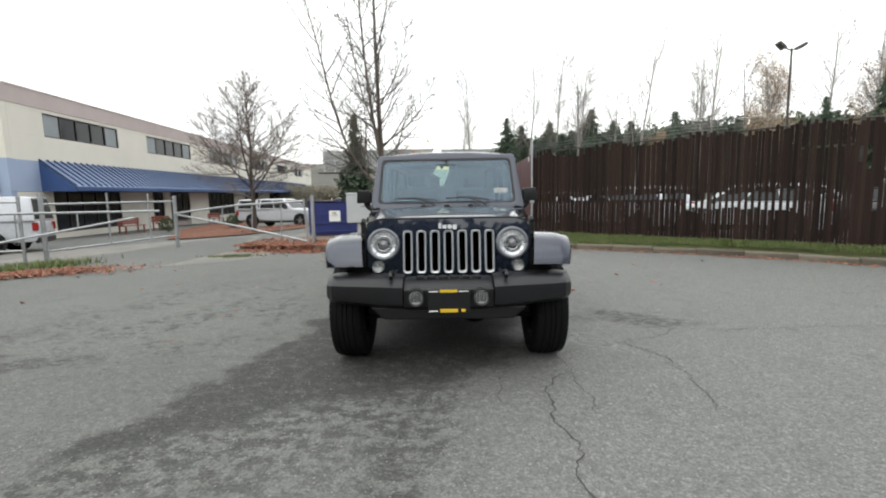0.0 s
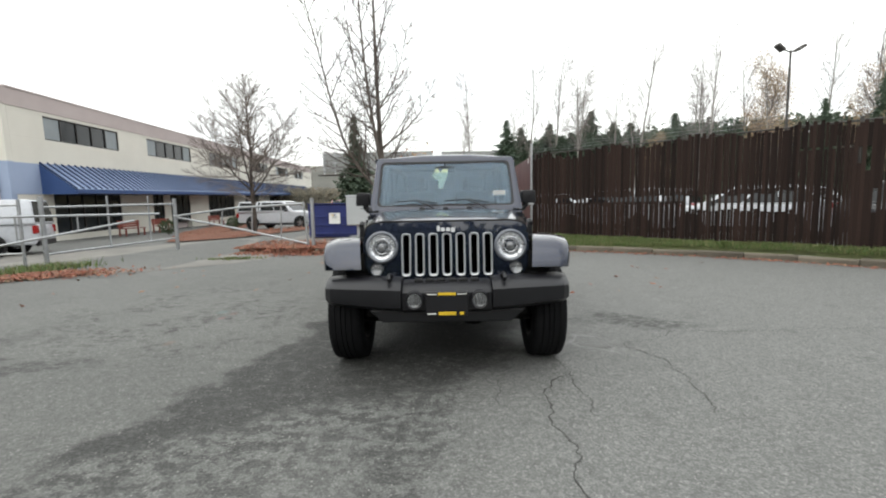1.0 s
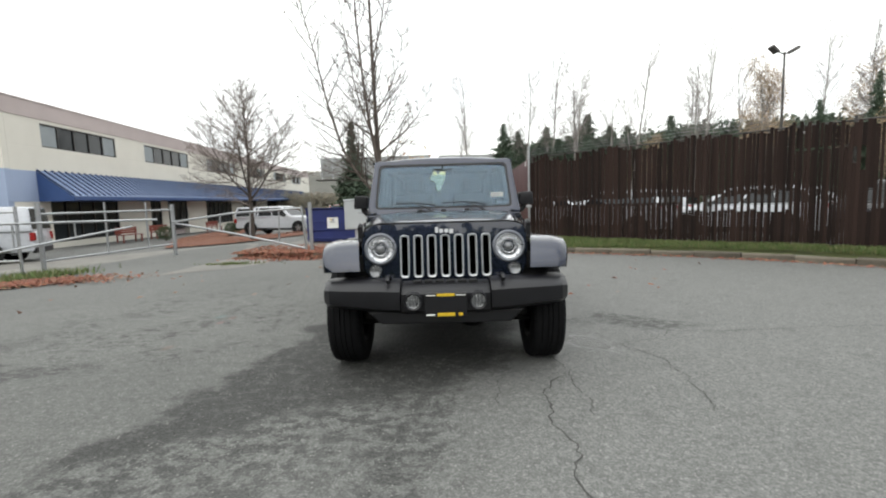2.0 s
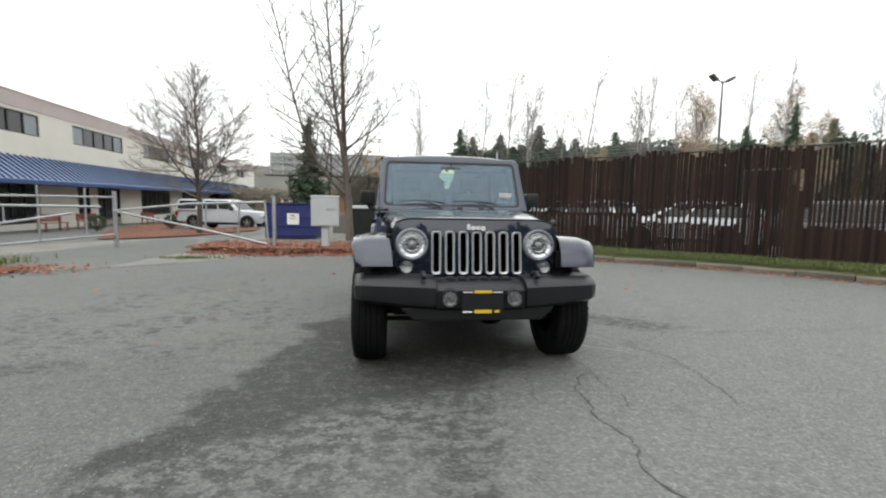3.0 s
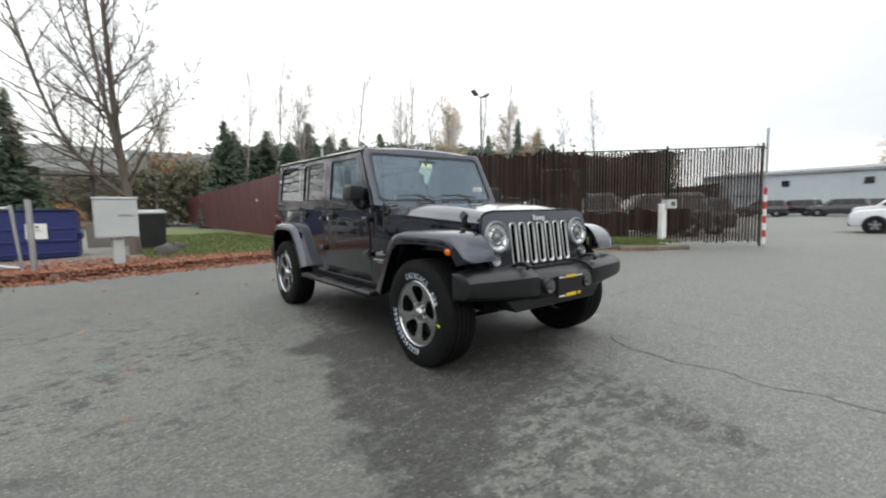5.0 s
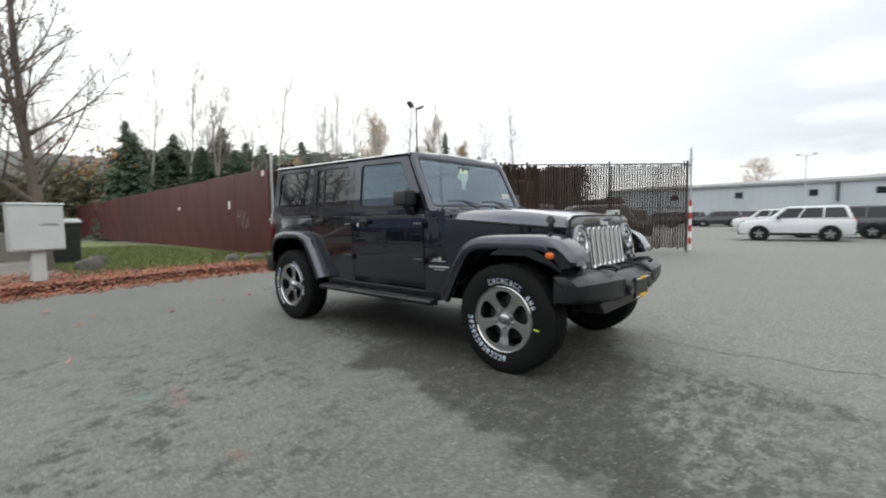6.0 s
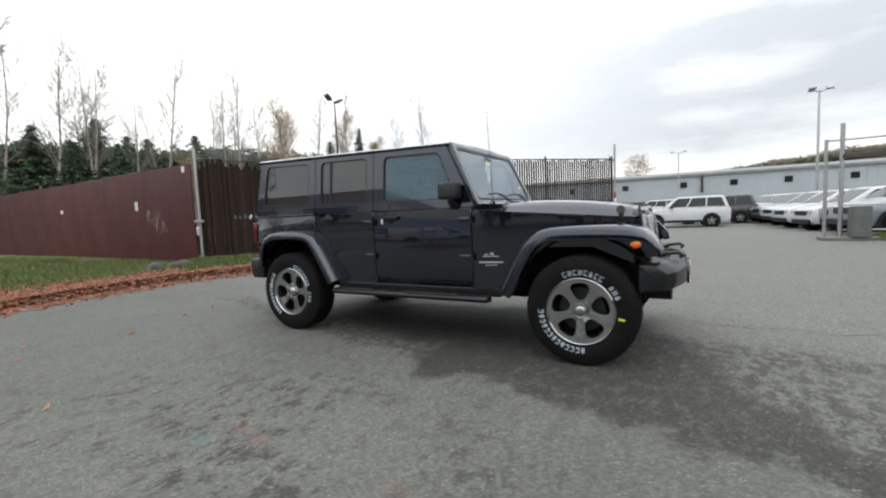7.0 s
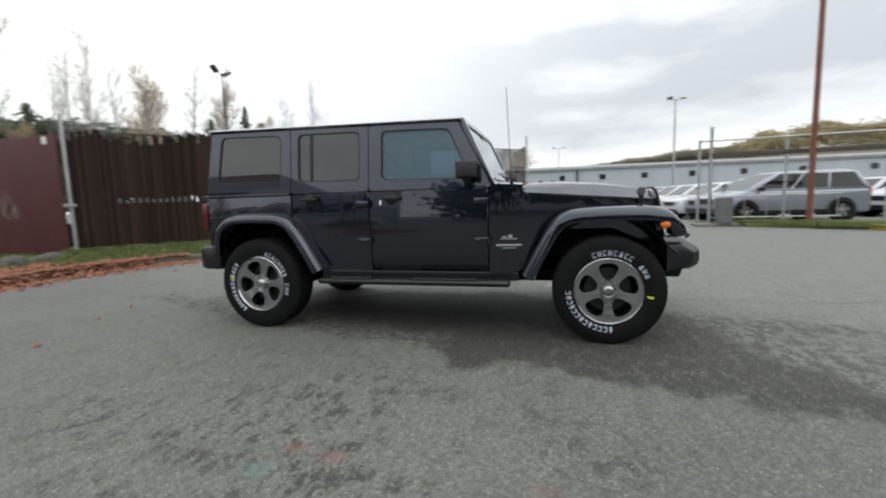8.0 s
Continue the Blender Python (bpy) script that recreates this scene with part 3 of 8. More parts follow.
# ---- the brown slatted fence ----
def slat_spans(s, i, rng):
    """Heights that are filled at the distance s along the fence; every second slat is missing in places."""
    top = 2.70 + 0.05 * math.sin(s * 3.1) + rng.uniform(-0.09 - 0.1 * (s < 2.5), 0.05)
    base = 0.25 - 0.13 * smoothstep(7, 12, s) + rng.uniform(-0.03, 0.03)
    if s > 8.95:
        return [(0.50 + 0.05 * math.sin(s * 6) + rng.uniform(-0.03, 0.03), 1.02 + 0.03 * math.sin(s * 5))]
    if s > 7.75:
        return [(base, 0.98 + 0.03 * math.sin(s * 9))]
    if i % 2 == 0:
        return [(base, top)]
    gaps = []
    if 0.8 < s < 4.4:
        gaps.append((1.22, 1.22 + 0.05 + 0.018 * s + rng.uniform(0, 0.05)))
    if 4.4 <= s < 6.45:
        gaps.append((0.98 + rng.uniform(-0.02, 0.05), 1.30 + 0.05 * (s - 4.4) + rng.uniform(-0.06, 0.04)))
    if 6.45 <= s < 7.35:
        gaps.append((2.20, 2.245))
    if 7.35 <= s < 7.75:
        gaps.append((1.95 - 1.1 * (s - 7.35), 2.2) if rng.random() < 0.4 else (0.95, 1.4))
    spans, z = [], base
    for a, b in sorted(gaps):
        if a - z > 0.06:
            spans.append((z, min(a, top)))
        z = max(z, b)
    if top - z > 0.06:
        spans.append((z, top))
    return spans


def make_slat_fence():
    root = thing("slatted_fence", "tall chain-link fence filled with dark brown slats, gapped near the gate", "fence")
    d = (FENCE_B - FENCE_A).normalized()
    turn = math.atan2(d.y, d.x)
    rng = random.Random(4)
    unit = []
    for w in (0.0312, 0.0298, 0.0270, 0.0245):
        b = bmesh.new()
        loft(b, [[(-w, -0.003, z), (-w * 0.6, -0.006, z), (w * 0.6, -0.006, z), (w, -0.003, z), (w, 0.003, z), (-w, 0.003, z)] for z in (0.0, 1.0)])
        unit.append(part("slat", b, M["slat"], root))
    used = [False] * 4
    n = int(10.6 / 0.062)
    for i in range(n):
        s = (i + 0.5) * 0.062
        k = rng.randrange(3) if 3.0 < s < 7.4 else 0
        for z0, z1 in slat_spans(s, i, rng):
            ob = unit[k]
            if used[k]:
                ob = new("slat", unit[k].data)
                ob.parent = root
            used[k] = True
            p = FENCE_A + d * s
            off = (0.006 if s < 7.4 else 0.0015) * (1 if i % 2 else -1)
            ob.matrix_basis = Matrix.Translation((p.x - d.y * off, p.y + d.x * off, z0)) @ Matrix.Rotation(turn + rng.uniform(-0.05, 0.05) * (1 if s < 7.4 else 0.3), 4, "Z") @ Matrix.Rotation(rng.uniform(-1, 1) * (0.003 if 3 < s < 7.4 else 0.0008), 4, "Y") @ Matrix.Diagonal((1, 1, z1 - z0, 1))
    # slats set apart, with open mesh between them, towards the gate
    for i in range(int((12.34 - 7.75) / 0.08)):
        s = 7.79 + i * 0.08
        if rng.random() < 0.03:
            continue
        ob = unit[3]
        if used[3]:
            ob = new("slat", unit[3].data)
            ob.parent = root
        used[3] = True
        p = FENCE_A + d * s + Vector((-d.y, d.x)) * 0.012
        z0, z1 = (0.96 if s < 8.95 else 0.12 + rng.uniform(-0.03, 0.05)), 2.66 + rng.uniform(-0.06, 0.04)
        ob.matrix_basis = Matrix.Translation((p.x, p.y, z0)) @ Matrix.Rotation(turn + rng.uniform(-0.1, 0.1), 4, "Z") @ Matrix.Diagonal((rng.uniform(0.9, 1.12), 1, z1 - z0, 1))
    for s in (0.05, 2.5, 4.9, 6.45, 7.4, 9.9, 12.33):
        b = bmesh.new()
        p = FENCE_A + d * s + Vector((-d.y, d.x)) * 0.055
        tube(b, [(p.x, p.y, 0.0), (p.x, p.y, 2.78)], 0.03, 10)
        part("post", b, M["dark_steel"], root, smooth=40)
    for z, r in ((2.72, 0.02), (0.3, 0.006), (1.4, 0.012)):
        b = bmesh.new()
        q = Vector((-d.y, d.x)) * 0.055
        a, e = FENCE_A + q, FENCE_B + q
        tube(b, [(a.x, a.y, z), (e.x, e.y, z - 0.04)], r, 8)
        part("rail", b, M["dark_steel"], root, smooth=40)
    # wire mesh between the slats
    v, f = [], []
    a, z0, z1, s0, s1 = 0.0015, 0.15, 2.70, 7.75, 12.36
    for sign in (-1, 1):
        c = s0 - (z1 - z0)
        while c < s1 + (z1 - z0):
            ends = []
            for z in (z0, z1):
                ends.append((c + (z - z0) * sign, z))
            (sa, za), (sb, zb) = ends
            ta, tb = 0.0, 1.0
            for lim in (s0, s1):
                t = (lim - sa) / (sb - sa)
                inward = (sb - sa > 0) == (lim == s0)
                if inward:
                    ta = max(ta, t)
                else:
                    tb = min(tb, t)
            if tb > ta:
                k = len(v)
                for t in (ta, tb):
                    q = FENCE_A + d * (sa + (sb - sa) * t)
                    z = za + (zb - za) * t
                    off = Vector((-d.y, d.x)) * (0.02 + 0.002 * sign)
                    v += [(q.x + off.x + d.x * a, q.y + off.y + d.y * a, z), (q.x + off.x - d.x * a, q.y + off.y - d.y * a, z), (q.x + off.x * 1.25, q.y + off.y * 1.25, z + a)]
                f += [(k, k + 1, k + 4, k + 3), (k + 1, k + 2, k + 5, k + 4), (k + 2, k, k + 3, k + 5)]
            c += 0.048
    tagged(raw("wire_mesh", v, f, M["link"], root), kind="stuff")
    # barbed strands on top
    for k, z in enumerate((2.80, 2.88, 2.96)):
        b = bmesh.new()
        pts = [FENCE_A + d * (12.37 * i / 20) for i in range(11)]
        tube(b, [(p.x, p.y, z + 0.01 * math.sin(i * 2 + k)) for i, p in enumerate(pts)], 0.0025, 4)
        part("wire", b, M["galv"], root)
    return root


make_slat_fence()


# ---- the dark red panel fence ----
def make_red_fence():
    root = thing("panel_fence", "dark red painted panel fence beside the grass", "fence")
    a, e = FENCE_A + Vector((-0.05, 0.12)), RED_END
    d = (e - a).normalized()
    turn = math.atan2(d.y, d.x)
    bm = bmesh.new()
    box(bm, (0.006, -0.02, 0), (2.434, 0.02, 2.5), 0.006)
    first = part("panel", bm, M["red_panel"], root)
    for i in range(19):
        ob = first if i == 0 else new("panel", first.data)
        ob.parent = root
        p = a + d * 2.44 * i
        ob.matrix_basis = Matrix.Translation((p.x, p.y, 0.17 + 0.012 * math.sin(i * 1.9))) @ Matrix.Rotation(turn, 4, "Z")
    b = bmesh.new()
    tube(b, [(2.66, 10.12, 0), (2.66, 10.12, 3.05)], 0.035, 12)
    part("post", b, M["galv"], root, "galvanised corner post", smooth=40)
    b = bmesh.new()
    box(b, (2.56, 10.06, 1.17), (2.74, 10.2, 1.24), 0.01)
    part("bracket", b, M["galv"], root, "bent galvanised bracket")
    # paper notice, small tag and an old chalky scuff
    side = Vector((-d.y, d.x))
    for s, z, w, h, nm in ((2.9, 1.72, 0.16, 0.26, "notice"), (0.32, 2.56, 0.13, 0.15, "notice"), (8.2, 1.75, 0.2, 0.12, "notice")):
        p = a + d * s + side * 0.024
        b = bmesh.new()
        box(b, (-w / 2, -0.003, -h / 2), (w / 2, 0.003, h / 2))
        ob = part(nm, b, M["paper"], root, "small weathered white paper notice")
        ob.matrix_basis = Matrix.Translation((p.x, p.y, z)) @ Matrix.Rotation(turn, 4, "Z")
    g = Graph("chalky_scuff")
    g.done((0.42, 0.33, 0.32), 0.9, Alpha=g.math("MULTIPLY", g.step(g.noise(9, 5, 0.7, stretch=(1, 1, 0.5)), 0.46, 0.66), 0.5))
    rng = random.Random(2)
    b = bmesh.new()
    for i in range(10):
        s, z, w, h = 1.35 + rng.random() * 0.95, 1.1 + rng.random() * 0.32, rng.uniform(0.06, 0.16), rng.uniform(0.12, 0.3)
        p, q = a + d * (s - w) + side * (0.024 + 0.0004 * i), a + d * (s + w) + side * (0.024 + 0.0004 * i)
        b.faces.new([b.verts.new(v) for v in ((p.x, p.y, z - h), (q.x, q.y, z - h * 0.8), (q.x, q.y, z + h), (p.x, p.y, z + h * 0.7))])
    part("scuff", b, g.m, root, "pale chalky scuff marks")
    return root


make_red_fence()


# ---- the office building ----
OFF = Matrix.Translation((-20.32, 17.10, -0.12)) @ Matrix.Rotation(math.atan2(0.9967, -0.0795), 4, "Z") @ Matrix.Rotation(-0.0175, 4, "Y")


def make_office():
    """Local x runs along the facade, local -y is the street side, z up."""
    root = thing("office_building", "two-storey cream stucco office with blue metal canopy", "building", OFF, kind="structure")
    L = 62.0
    wins = [(2.0, 7.75), (10.8, 17.0), (20.4, 27.0), (30.5, 37.0), (40.5, 46.5), (50.0, 55.5)]
    WZ0, WZ1 = 4.98, 6.17
    # upper wall with openings: piers and strips round each window
    def wall(name, x0, x1, z0, z1, mat, y0=0.0, y1=0.35):
        bm = bmesh.new()
        box(bm, (x0, y0, z0), (x1, y1, z1), 0.004)
        return part(name, bm, mat, root)
    wall("wall", 0.0, L, 3.4, WZ0, M["stucco"])
    wall("wall", 0.0, L, WZ1, 6.35, M["stucco"])
    xs = [0.0] + [v for w in wins for v in w] + [L]
    for a, b in zip(xs[::2], xs[1::2]):
        wall("wall", a, b, WZ0, WZ1, M["stucco"])
    wall("parapet", -0.02, L, 6.35, 7.15, M["stucco_band"], -0.03, 0.35)
    wall("coping", -0.05, L, 7.15, 7.22, M["stucco_band"], -0.06, 0.4)
    # lower wall with shop openings
    low = [(2.1, 7.4), (10.9, 12.3), (13.2, 16.2), (19.6, 25.5), (28.5, 33), (37, 42), (46, 50)]
    xs = [0.0] + [v for w in low for v in w] + [L]
    for a, b in zip(xs[::2], xs[1::2]):
        wall("wall", a, b, -0.6, 3.4, M["stucco"])
    for a, b in low:
        wall("wall", a, b, 2.35, 3.4, M["stucco"])
        if a not in (13.2, 46):
            wall("wall", a, b, -0.6, 0.05, M["stucco"])
    bm = bmesh.new()
    box(bm, (0, 0.35, -0.6), (L, 18, 6.9), 0.01)
    part("core", bm, M["stucco_band"], root)
    # end wall: pale blue band below, cream above
    wall("end_wall", -0.32, -0.004, 3.75, 6.35, M["stucco"], 0.0, 18)
    wall("end_wall", -0.32, -0.004, -0.6, 3.75, M["stucco_blue"], -0.0, 18)
    wall("end_wall", -0.33, -0.004, 6.35, 7.15, M["stucco_band"], -0.03, 18)
    wall("band", -0.33, 1.55, 2.2, 3.72, M["stucco_blue"], -0.02, -0.004)
    bm = bmesh.new()
    tube(bm, [(-0.4, 0.5, -0.4), (-0.4, 0.5, 6.3)], 0.06, 8)
    part("downpipe", bm, M["stucco_band"], root)
    # windows
    rng = random.Random(8)
    for n, (a, b) in enumerate(wins):
        win = part("window", frame_bm(a, b, WZ0, WZ1, 5, 0.06), M["bronze"], root)
        for i in range(5):
            x0, x1 = a + (b - a) * i / 5 + 0.05, a + (b - a) * (i + 1) / 5 - 0.05
            bm = bmesh.new()
            box(bm, (x0, 0.10, WZ0 + 0.06), (x1, 0.125, WZ1 - 0.06))
            part("pane", bm, M["window"], win)
            if i in (0, 4) or rng.random() < 0.08:
                bm = bmesh.new()
                box(bm, (x0, 0.085, WZ0 + 0.06), (x1, 0.095, WZ1 - 0.06))
                part("blind", bm, M["blind"], win, "pale roller blind behind the glass")
    for a, b in low:
        n = max(2, round((b - a) / 1.05))
        win = part("shopfront", frame_bm(a, b, 0.05, 2.35, n, 0.07), M["bronze"], root)
        for i in range(n):
            x0, x1 = a + (b - a) * i / n + 0.05, a + (b - a) * (i + 1) / n - 0.05
            bm = bmesh.new()
            box(bm, (x0, 0.10, 0.12), (x1, 0.125, 2.28))
            part("pane", bm, M["window"], win)
    # canopy: sloping blue metal with standing seams, dark blue gable end and fascia
    x0, x1 = 1.45, 57.0
    can = part("canopy", canopy_bm(x0, x1), M["blue_roof"], root, "blue standing-seam metal canopy")
    k = x0 + 0.02
    seam = None
    while k < x1:
        if seam is None:
            bm = bmesh.new()
            loft(bm, [[(-0.05, y, z), (0.05, y, z), (0.04, y, z + 0.10), (-0.04, y, z + 0.10)] for y, z in ((-0.02, 3.735), (-1.66, 2.435))])
            seam = ob = part("seam", bm, M["blue_seam"], can)
        else:
            ob = new("seam", seam.data)
            ob.parent = can
        ob.location = (k, 0, 0)
        k += 0.46
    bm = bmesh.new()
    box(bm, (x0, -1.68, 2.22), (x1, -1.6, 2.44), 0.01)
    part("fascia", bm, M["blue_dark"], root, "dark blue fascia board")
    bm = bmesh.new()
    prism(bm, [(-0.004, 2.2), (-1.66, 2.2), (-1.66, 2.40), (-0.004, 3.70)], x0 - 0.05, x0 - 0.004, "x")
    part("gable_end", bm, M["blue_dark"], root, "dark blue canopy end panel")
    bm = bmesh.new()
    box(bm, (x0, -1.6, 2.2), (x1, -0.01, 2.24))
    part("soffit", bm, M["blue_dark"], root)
    return root


def frame_bm(a, b, z0, z1, n, w):
    bm = bmesh.new()
    box(bm, (a, 0.04, z0), (b, 0.16, z0 + w))
    box(bm, (a, 0.04, z1 - w), (b, 0.16, z1))
    for i in range(n + 1):
        x = a + (b - a) * i / n
        x = min(max(x, a + w / 2), b - w / 2)
        box(bm, (x - w / 2, 0.043, z0 + w), (x + w / 2, 0.157, z1 - w))
    return bm


def canopy_bm(x0, x1):
    bm = bmesh.new()
    prism(bm, [(-0.004, 3.70), (-1.68, 2.40), (-1.68, 2.44), (-0.004, 3.76)], x0, x1, "x")
    return bm


M["blind"] = surface("pale_blind", (0.28, 0.31, 0.32), (0.22, 0.25, 0.26), 0.4, scale=1, fine=20, bump=0)
make_office()


# ---- the long pale shed across the road ----
def make_shed():
    root = thing("warehouse", "long low pale grey metal warehouse", "building", kind="structure")
    X, Y0, Y1, H = 66.0, -75.0, 24.0, 5.0
    bm = bmesh.new()
    box(bm, (X, Y0, -1.0), (X + 30, Y1, H - 0.3))
    part("wall", bm, M["metal_wall"], root)
    bm = bmesh.new()
    y = Y0
    while y < Y1:
        box(bm, (X - 0.05, y, -1.0), (X - 0.003, y + 0.45, H - 0.3))
        y += 0.9
    tagged(part("ribs", bm, M["metal_wall"], root), kind="stuff")
    bm = bmesh.new()
    prism(bm, [(X - 0.35, H - 0.3), (X + 31, H - 0.3), (X + 31, H + 0.9), (X + 15, H + 1.2), (X - 0.35, H)], Y0 - 0.3, Y1 + 0.3, "y")
    part("roof", bm, M["roof_edge"], root)
    for y in (14.7, 7.0, -0.55, -6.4, -12.2, -18.5, -25, -32, -40):
        bm = bmesh.new()
        box(bm, (X - 0.12, y - 0.42, 3.18), (X - 0.055, y + 0.42, 3.92), 0.01)
        w = part("window", bm, M["bronze"], root)
        bm = bmesh.new()
        box(bm, (X - 0.135, y - 0.36, 3.24), (X - 0.123, y - 0.02, 3.86))
        box(bm, (X - 0.135, y + 0.02, 3.24), (X - 0.123, y + 0.36, 3.86))
        part("pane", bm, M["window"], w)
    bm = bmesh.new()
    tube(bm, [(X - 0.2, -2.75, 2.4), (X - 0.2, -2.75, H - 0.3)], 0.16, 8)
    part("downpipe", bm, M["dark_steel"], root)
    return root


make_shed()


# ---- trees ----
class Net:
    """Vertices and faces gathered for one mesh."""

    def __init__(self):
        self.v, self.f = [], []

    def limb(self, pts, radii, n=5):
        _, u, w = ring_frame(pts[0], pts[1])
        base = len(self.v)
        for i, p in enumerate(pts):
            d = (pts[min(i + 1, len(pts) - 1)] - pts[max(i - 1, 0)]).normalized()
            u = (u - d * u.dot(d)).normalized()
            w = d.cross(u)
            for k in range(n):
                a = k * math.tau / n
                self.v.append(tuple(p + (u * math.cos(a) + w * math.sin(a)) * radii[i]))
        for i in range(len(pts) - 1):
            for k in range(n):
                a, b = base + i * n + k, base + i * n + (k + 1) % n
                self.f.append((a, b, b + n, a + n))

    def leaf(self, p, size, rng, flat=0.0):
        """A small bent leaf of two triangles."""
        a = Vector((rng.gauss(0, 1), rng.gauss(0, 1), rng.gauss(0, 1) * (1 - flat))).normalized()
        b = a.orthogonal().normalized()
        b = (b + a.cross(b) * rng.uniform(-1, 1)).normalized()
        if flat and abs(b.z) > 0.4:
            b.z *= 1 - flat
        c = a.cross(b) * size * 0.18
        i = len(self.v)
        p = Vector(p)
        self.v += [tuple(p - a * size * 0.5), tuple(p + b * size * 0.32 + c), tuple(p + a * size * 0.5), tuple(p - b * size * 0.32 + c)]
        self.f += [(i, i + 1, i + 2), (i, i + 2, i + 3)]


def grow(trunk, crown, rng, p, d, length, r, level, spec, tips, thin=0.003):
    """One branch and its children; spec: bend, children and spread for each level."""
    segs, up, kids, spread, ratio = spec[level]
    pts, radii, step = [p.copy()], [r], length / segs
    d = d.normalized()
    for i in range(segs):
        d = (d + Vector((rng.gauss(0, 0.10), rng.gauss(0, 0.10), up)) * (0.6 if level else 0.25)).normalized()
        pts.append(pts[-1] + d * step)
        radii.append(r * (1 - 0.85 * (i + 1) / segs) + 0.5 * thin)
    (trunk if level < 1 else crown).limb(pts, radii, 8 if level == 0 else (5 if level == 1 else 3))
    if level + 1 < len(spec):
        for k in range(kids):
            low = 0.38 if spec is SLIM else 0.16
            f = 0.22 + 0.75 * (k + rng.random()) / kids if level else low + (0.96 - low) * (k + rng.random()) / kids
            i = min(int(f * segs), segs - 1)
            q = pts[i].lerp(pts[i + 1], f * segs - i)
            ax = (pts[i + 1] - pts[i]).normalized()
            side = ax.orthogonal().normalized()
            side = Matrix.Rotation(rng.uniform(0, math.tau), 3, ax) @ side
            ang = spread * rng.uniform(0.75, 1.2)
            nd = ax * math.cos(ang) + side * math.sin(ang)
            grow(trunk, crown, rng, q, nd, length * ratio * rng.uniform(0.7, 1.15) * (1.15 - 0.6 * f), max(radii[i] * (0.28 if spec is SLIM else 0.5), thin), level + 1, spec, tips, thin)
    else:
        tips.append(pts[-1])


def bare_tree(name, label, m, height, r, spec, seed, mats=("bark", "twig"), leaves=0, leaf_mat="yellow_leaf", group="", thin=0.003, leaf=0.10, puff=0.12):
    root = thing(name, label, "tree", m, group)
    rng = random.Random(seed)
    trunk, crown, tips = Net(), Net(), []
    grow(trunk, crown, rng, Vector((0, 0, -0.1)), Vector((0.02, 0.01, 1)), height, r, 0, spec, tips, thin)
    raw("trunk", trunk.v, trunk.f, M[mats[0]], root)
    raw("crown", crown.v, crown.f, M[mats[1]], root)
    if leaves:
        net = Net()
        for _ in range(leaves):
            t = rng.choice(tips)
            net.leaf(t + Vector((rng.gauss(0, puff), rng.gauss(0, puff), rng.gauss(0, puff))), leaf * rng.uniform(0.7, 1.3), rng)
        tagged(raw("leaves", net.v, net.f, M[leaf_mat], root), kind="stuff")
    return root


def conifer(name, label, m, height, width, seed, slim=1.0, group=""):
    root = thing(name, label, "tree", m, group)
    rng = random.Random(seed)
    trunk, crown = Net(), Net()
    trunk.limb([Vector((0, 0, -0.1)), Vector((0, 0, height * 0.5)), Vector((0, 0, height))], [0.16, 0.09, 0.01], 7)
    z = height * 0.06
    while z < height * 0.99:
        f = z / height
        reach = width * 0.5 * (1 - f) ** slim * rng.uniform(0.75, 1.15) + 0.03
        for k in range(7):
            a = rng.uniform(0, math.tau)
            tip = Vector((math.cos(a) * reach, math.sin(a) * reach, z - reach * 0.28 + rng.uniform(-0.1, 0.15)))
            root_p = Vector((0, 0, z))
            n = max(3, int(reach * 5))
            for j in range(n):
                t = (j + 0.4) / n
                p = root_p.lerp(tip, t)
                sz = (0.28 + 0.28 * (1 - t)) * min(1.0, 0.10 + 1.15 * (reach / (width * 0.5)) ** 0.65)
                for _ in range(4):
                    crown.leaf(p + Vector((rng.gauss(0, 0.09), rng.gauss(0, 0.09), rng.gauss(0, 0.06))), sz, rng, 0.5)
        z += height * 0.021
    raw("trunk", trunk.v, trunk.f, M["bark"], root)
    raw("crown", crown.v, crown.f, M["needles"], root)
    return root


SLIM = [(9, 0.05, 24, 0.65, 0.24), (5, 0.14, 9, 0.65, 0.42), (3, 0.06, 4, 0.6, 0.5), (2, 0.03, 0, 0, 0)]
BUSHY = [(8, 0.05, 24, 0.6, 0.34), (5, 0.16, 8, 0.65, 0.45), (3, 0.06, 4, 0.6, 0.5), (2, 0.03, 0, 0, 0)]


def curve(pts, n=4):
    """A smooth line through points."""
    v, out = [Vector(p) for p in pts], []
    for i in range(len(v) - 1):
        p0, p1, p2, p3 = v[max(i - 1, 0)], v[i], v[i + 1], v[min(i + 2, len(v) - 1)]
        for k in range(n):
            t = k / n
            out.append(0.5 * (2 * p1 + (p2 - p0) * t + (2 * p0 - 5 * p1 + 4 * p2 - p3) * t * t + (3 * p1 - p0 - 3 * p2 + p3) * t ** 3))
    return out + [v[-1]]


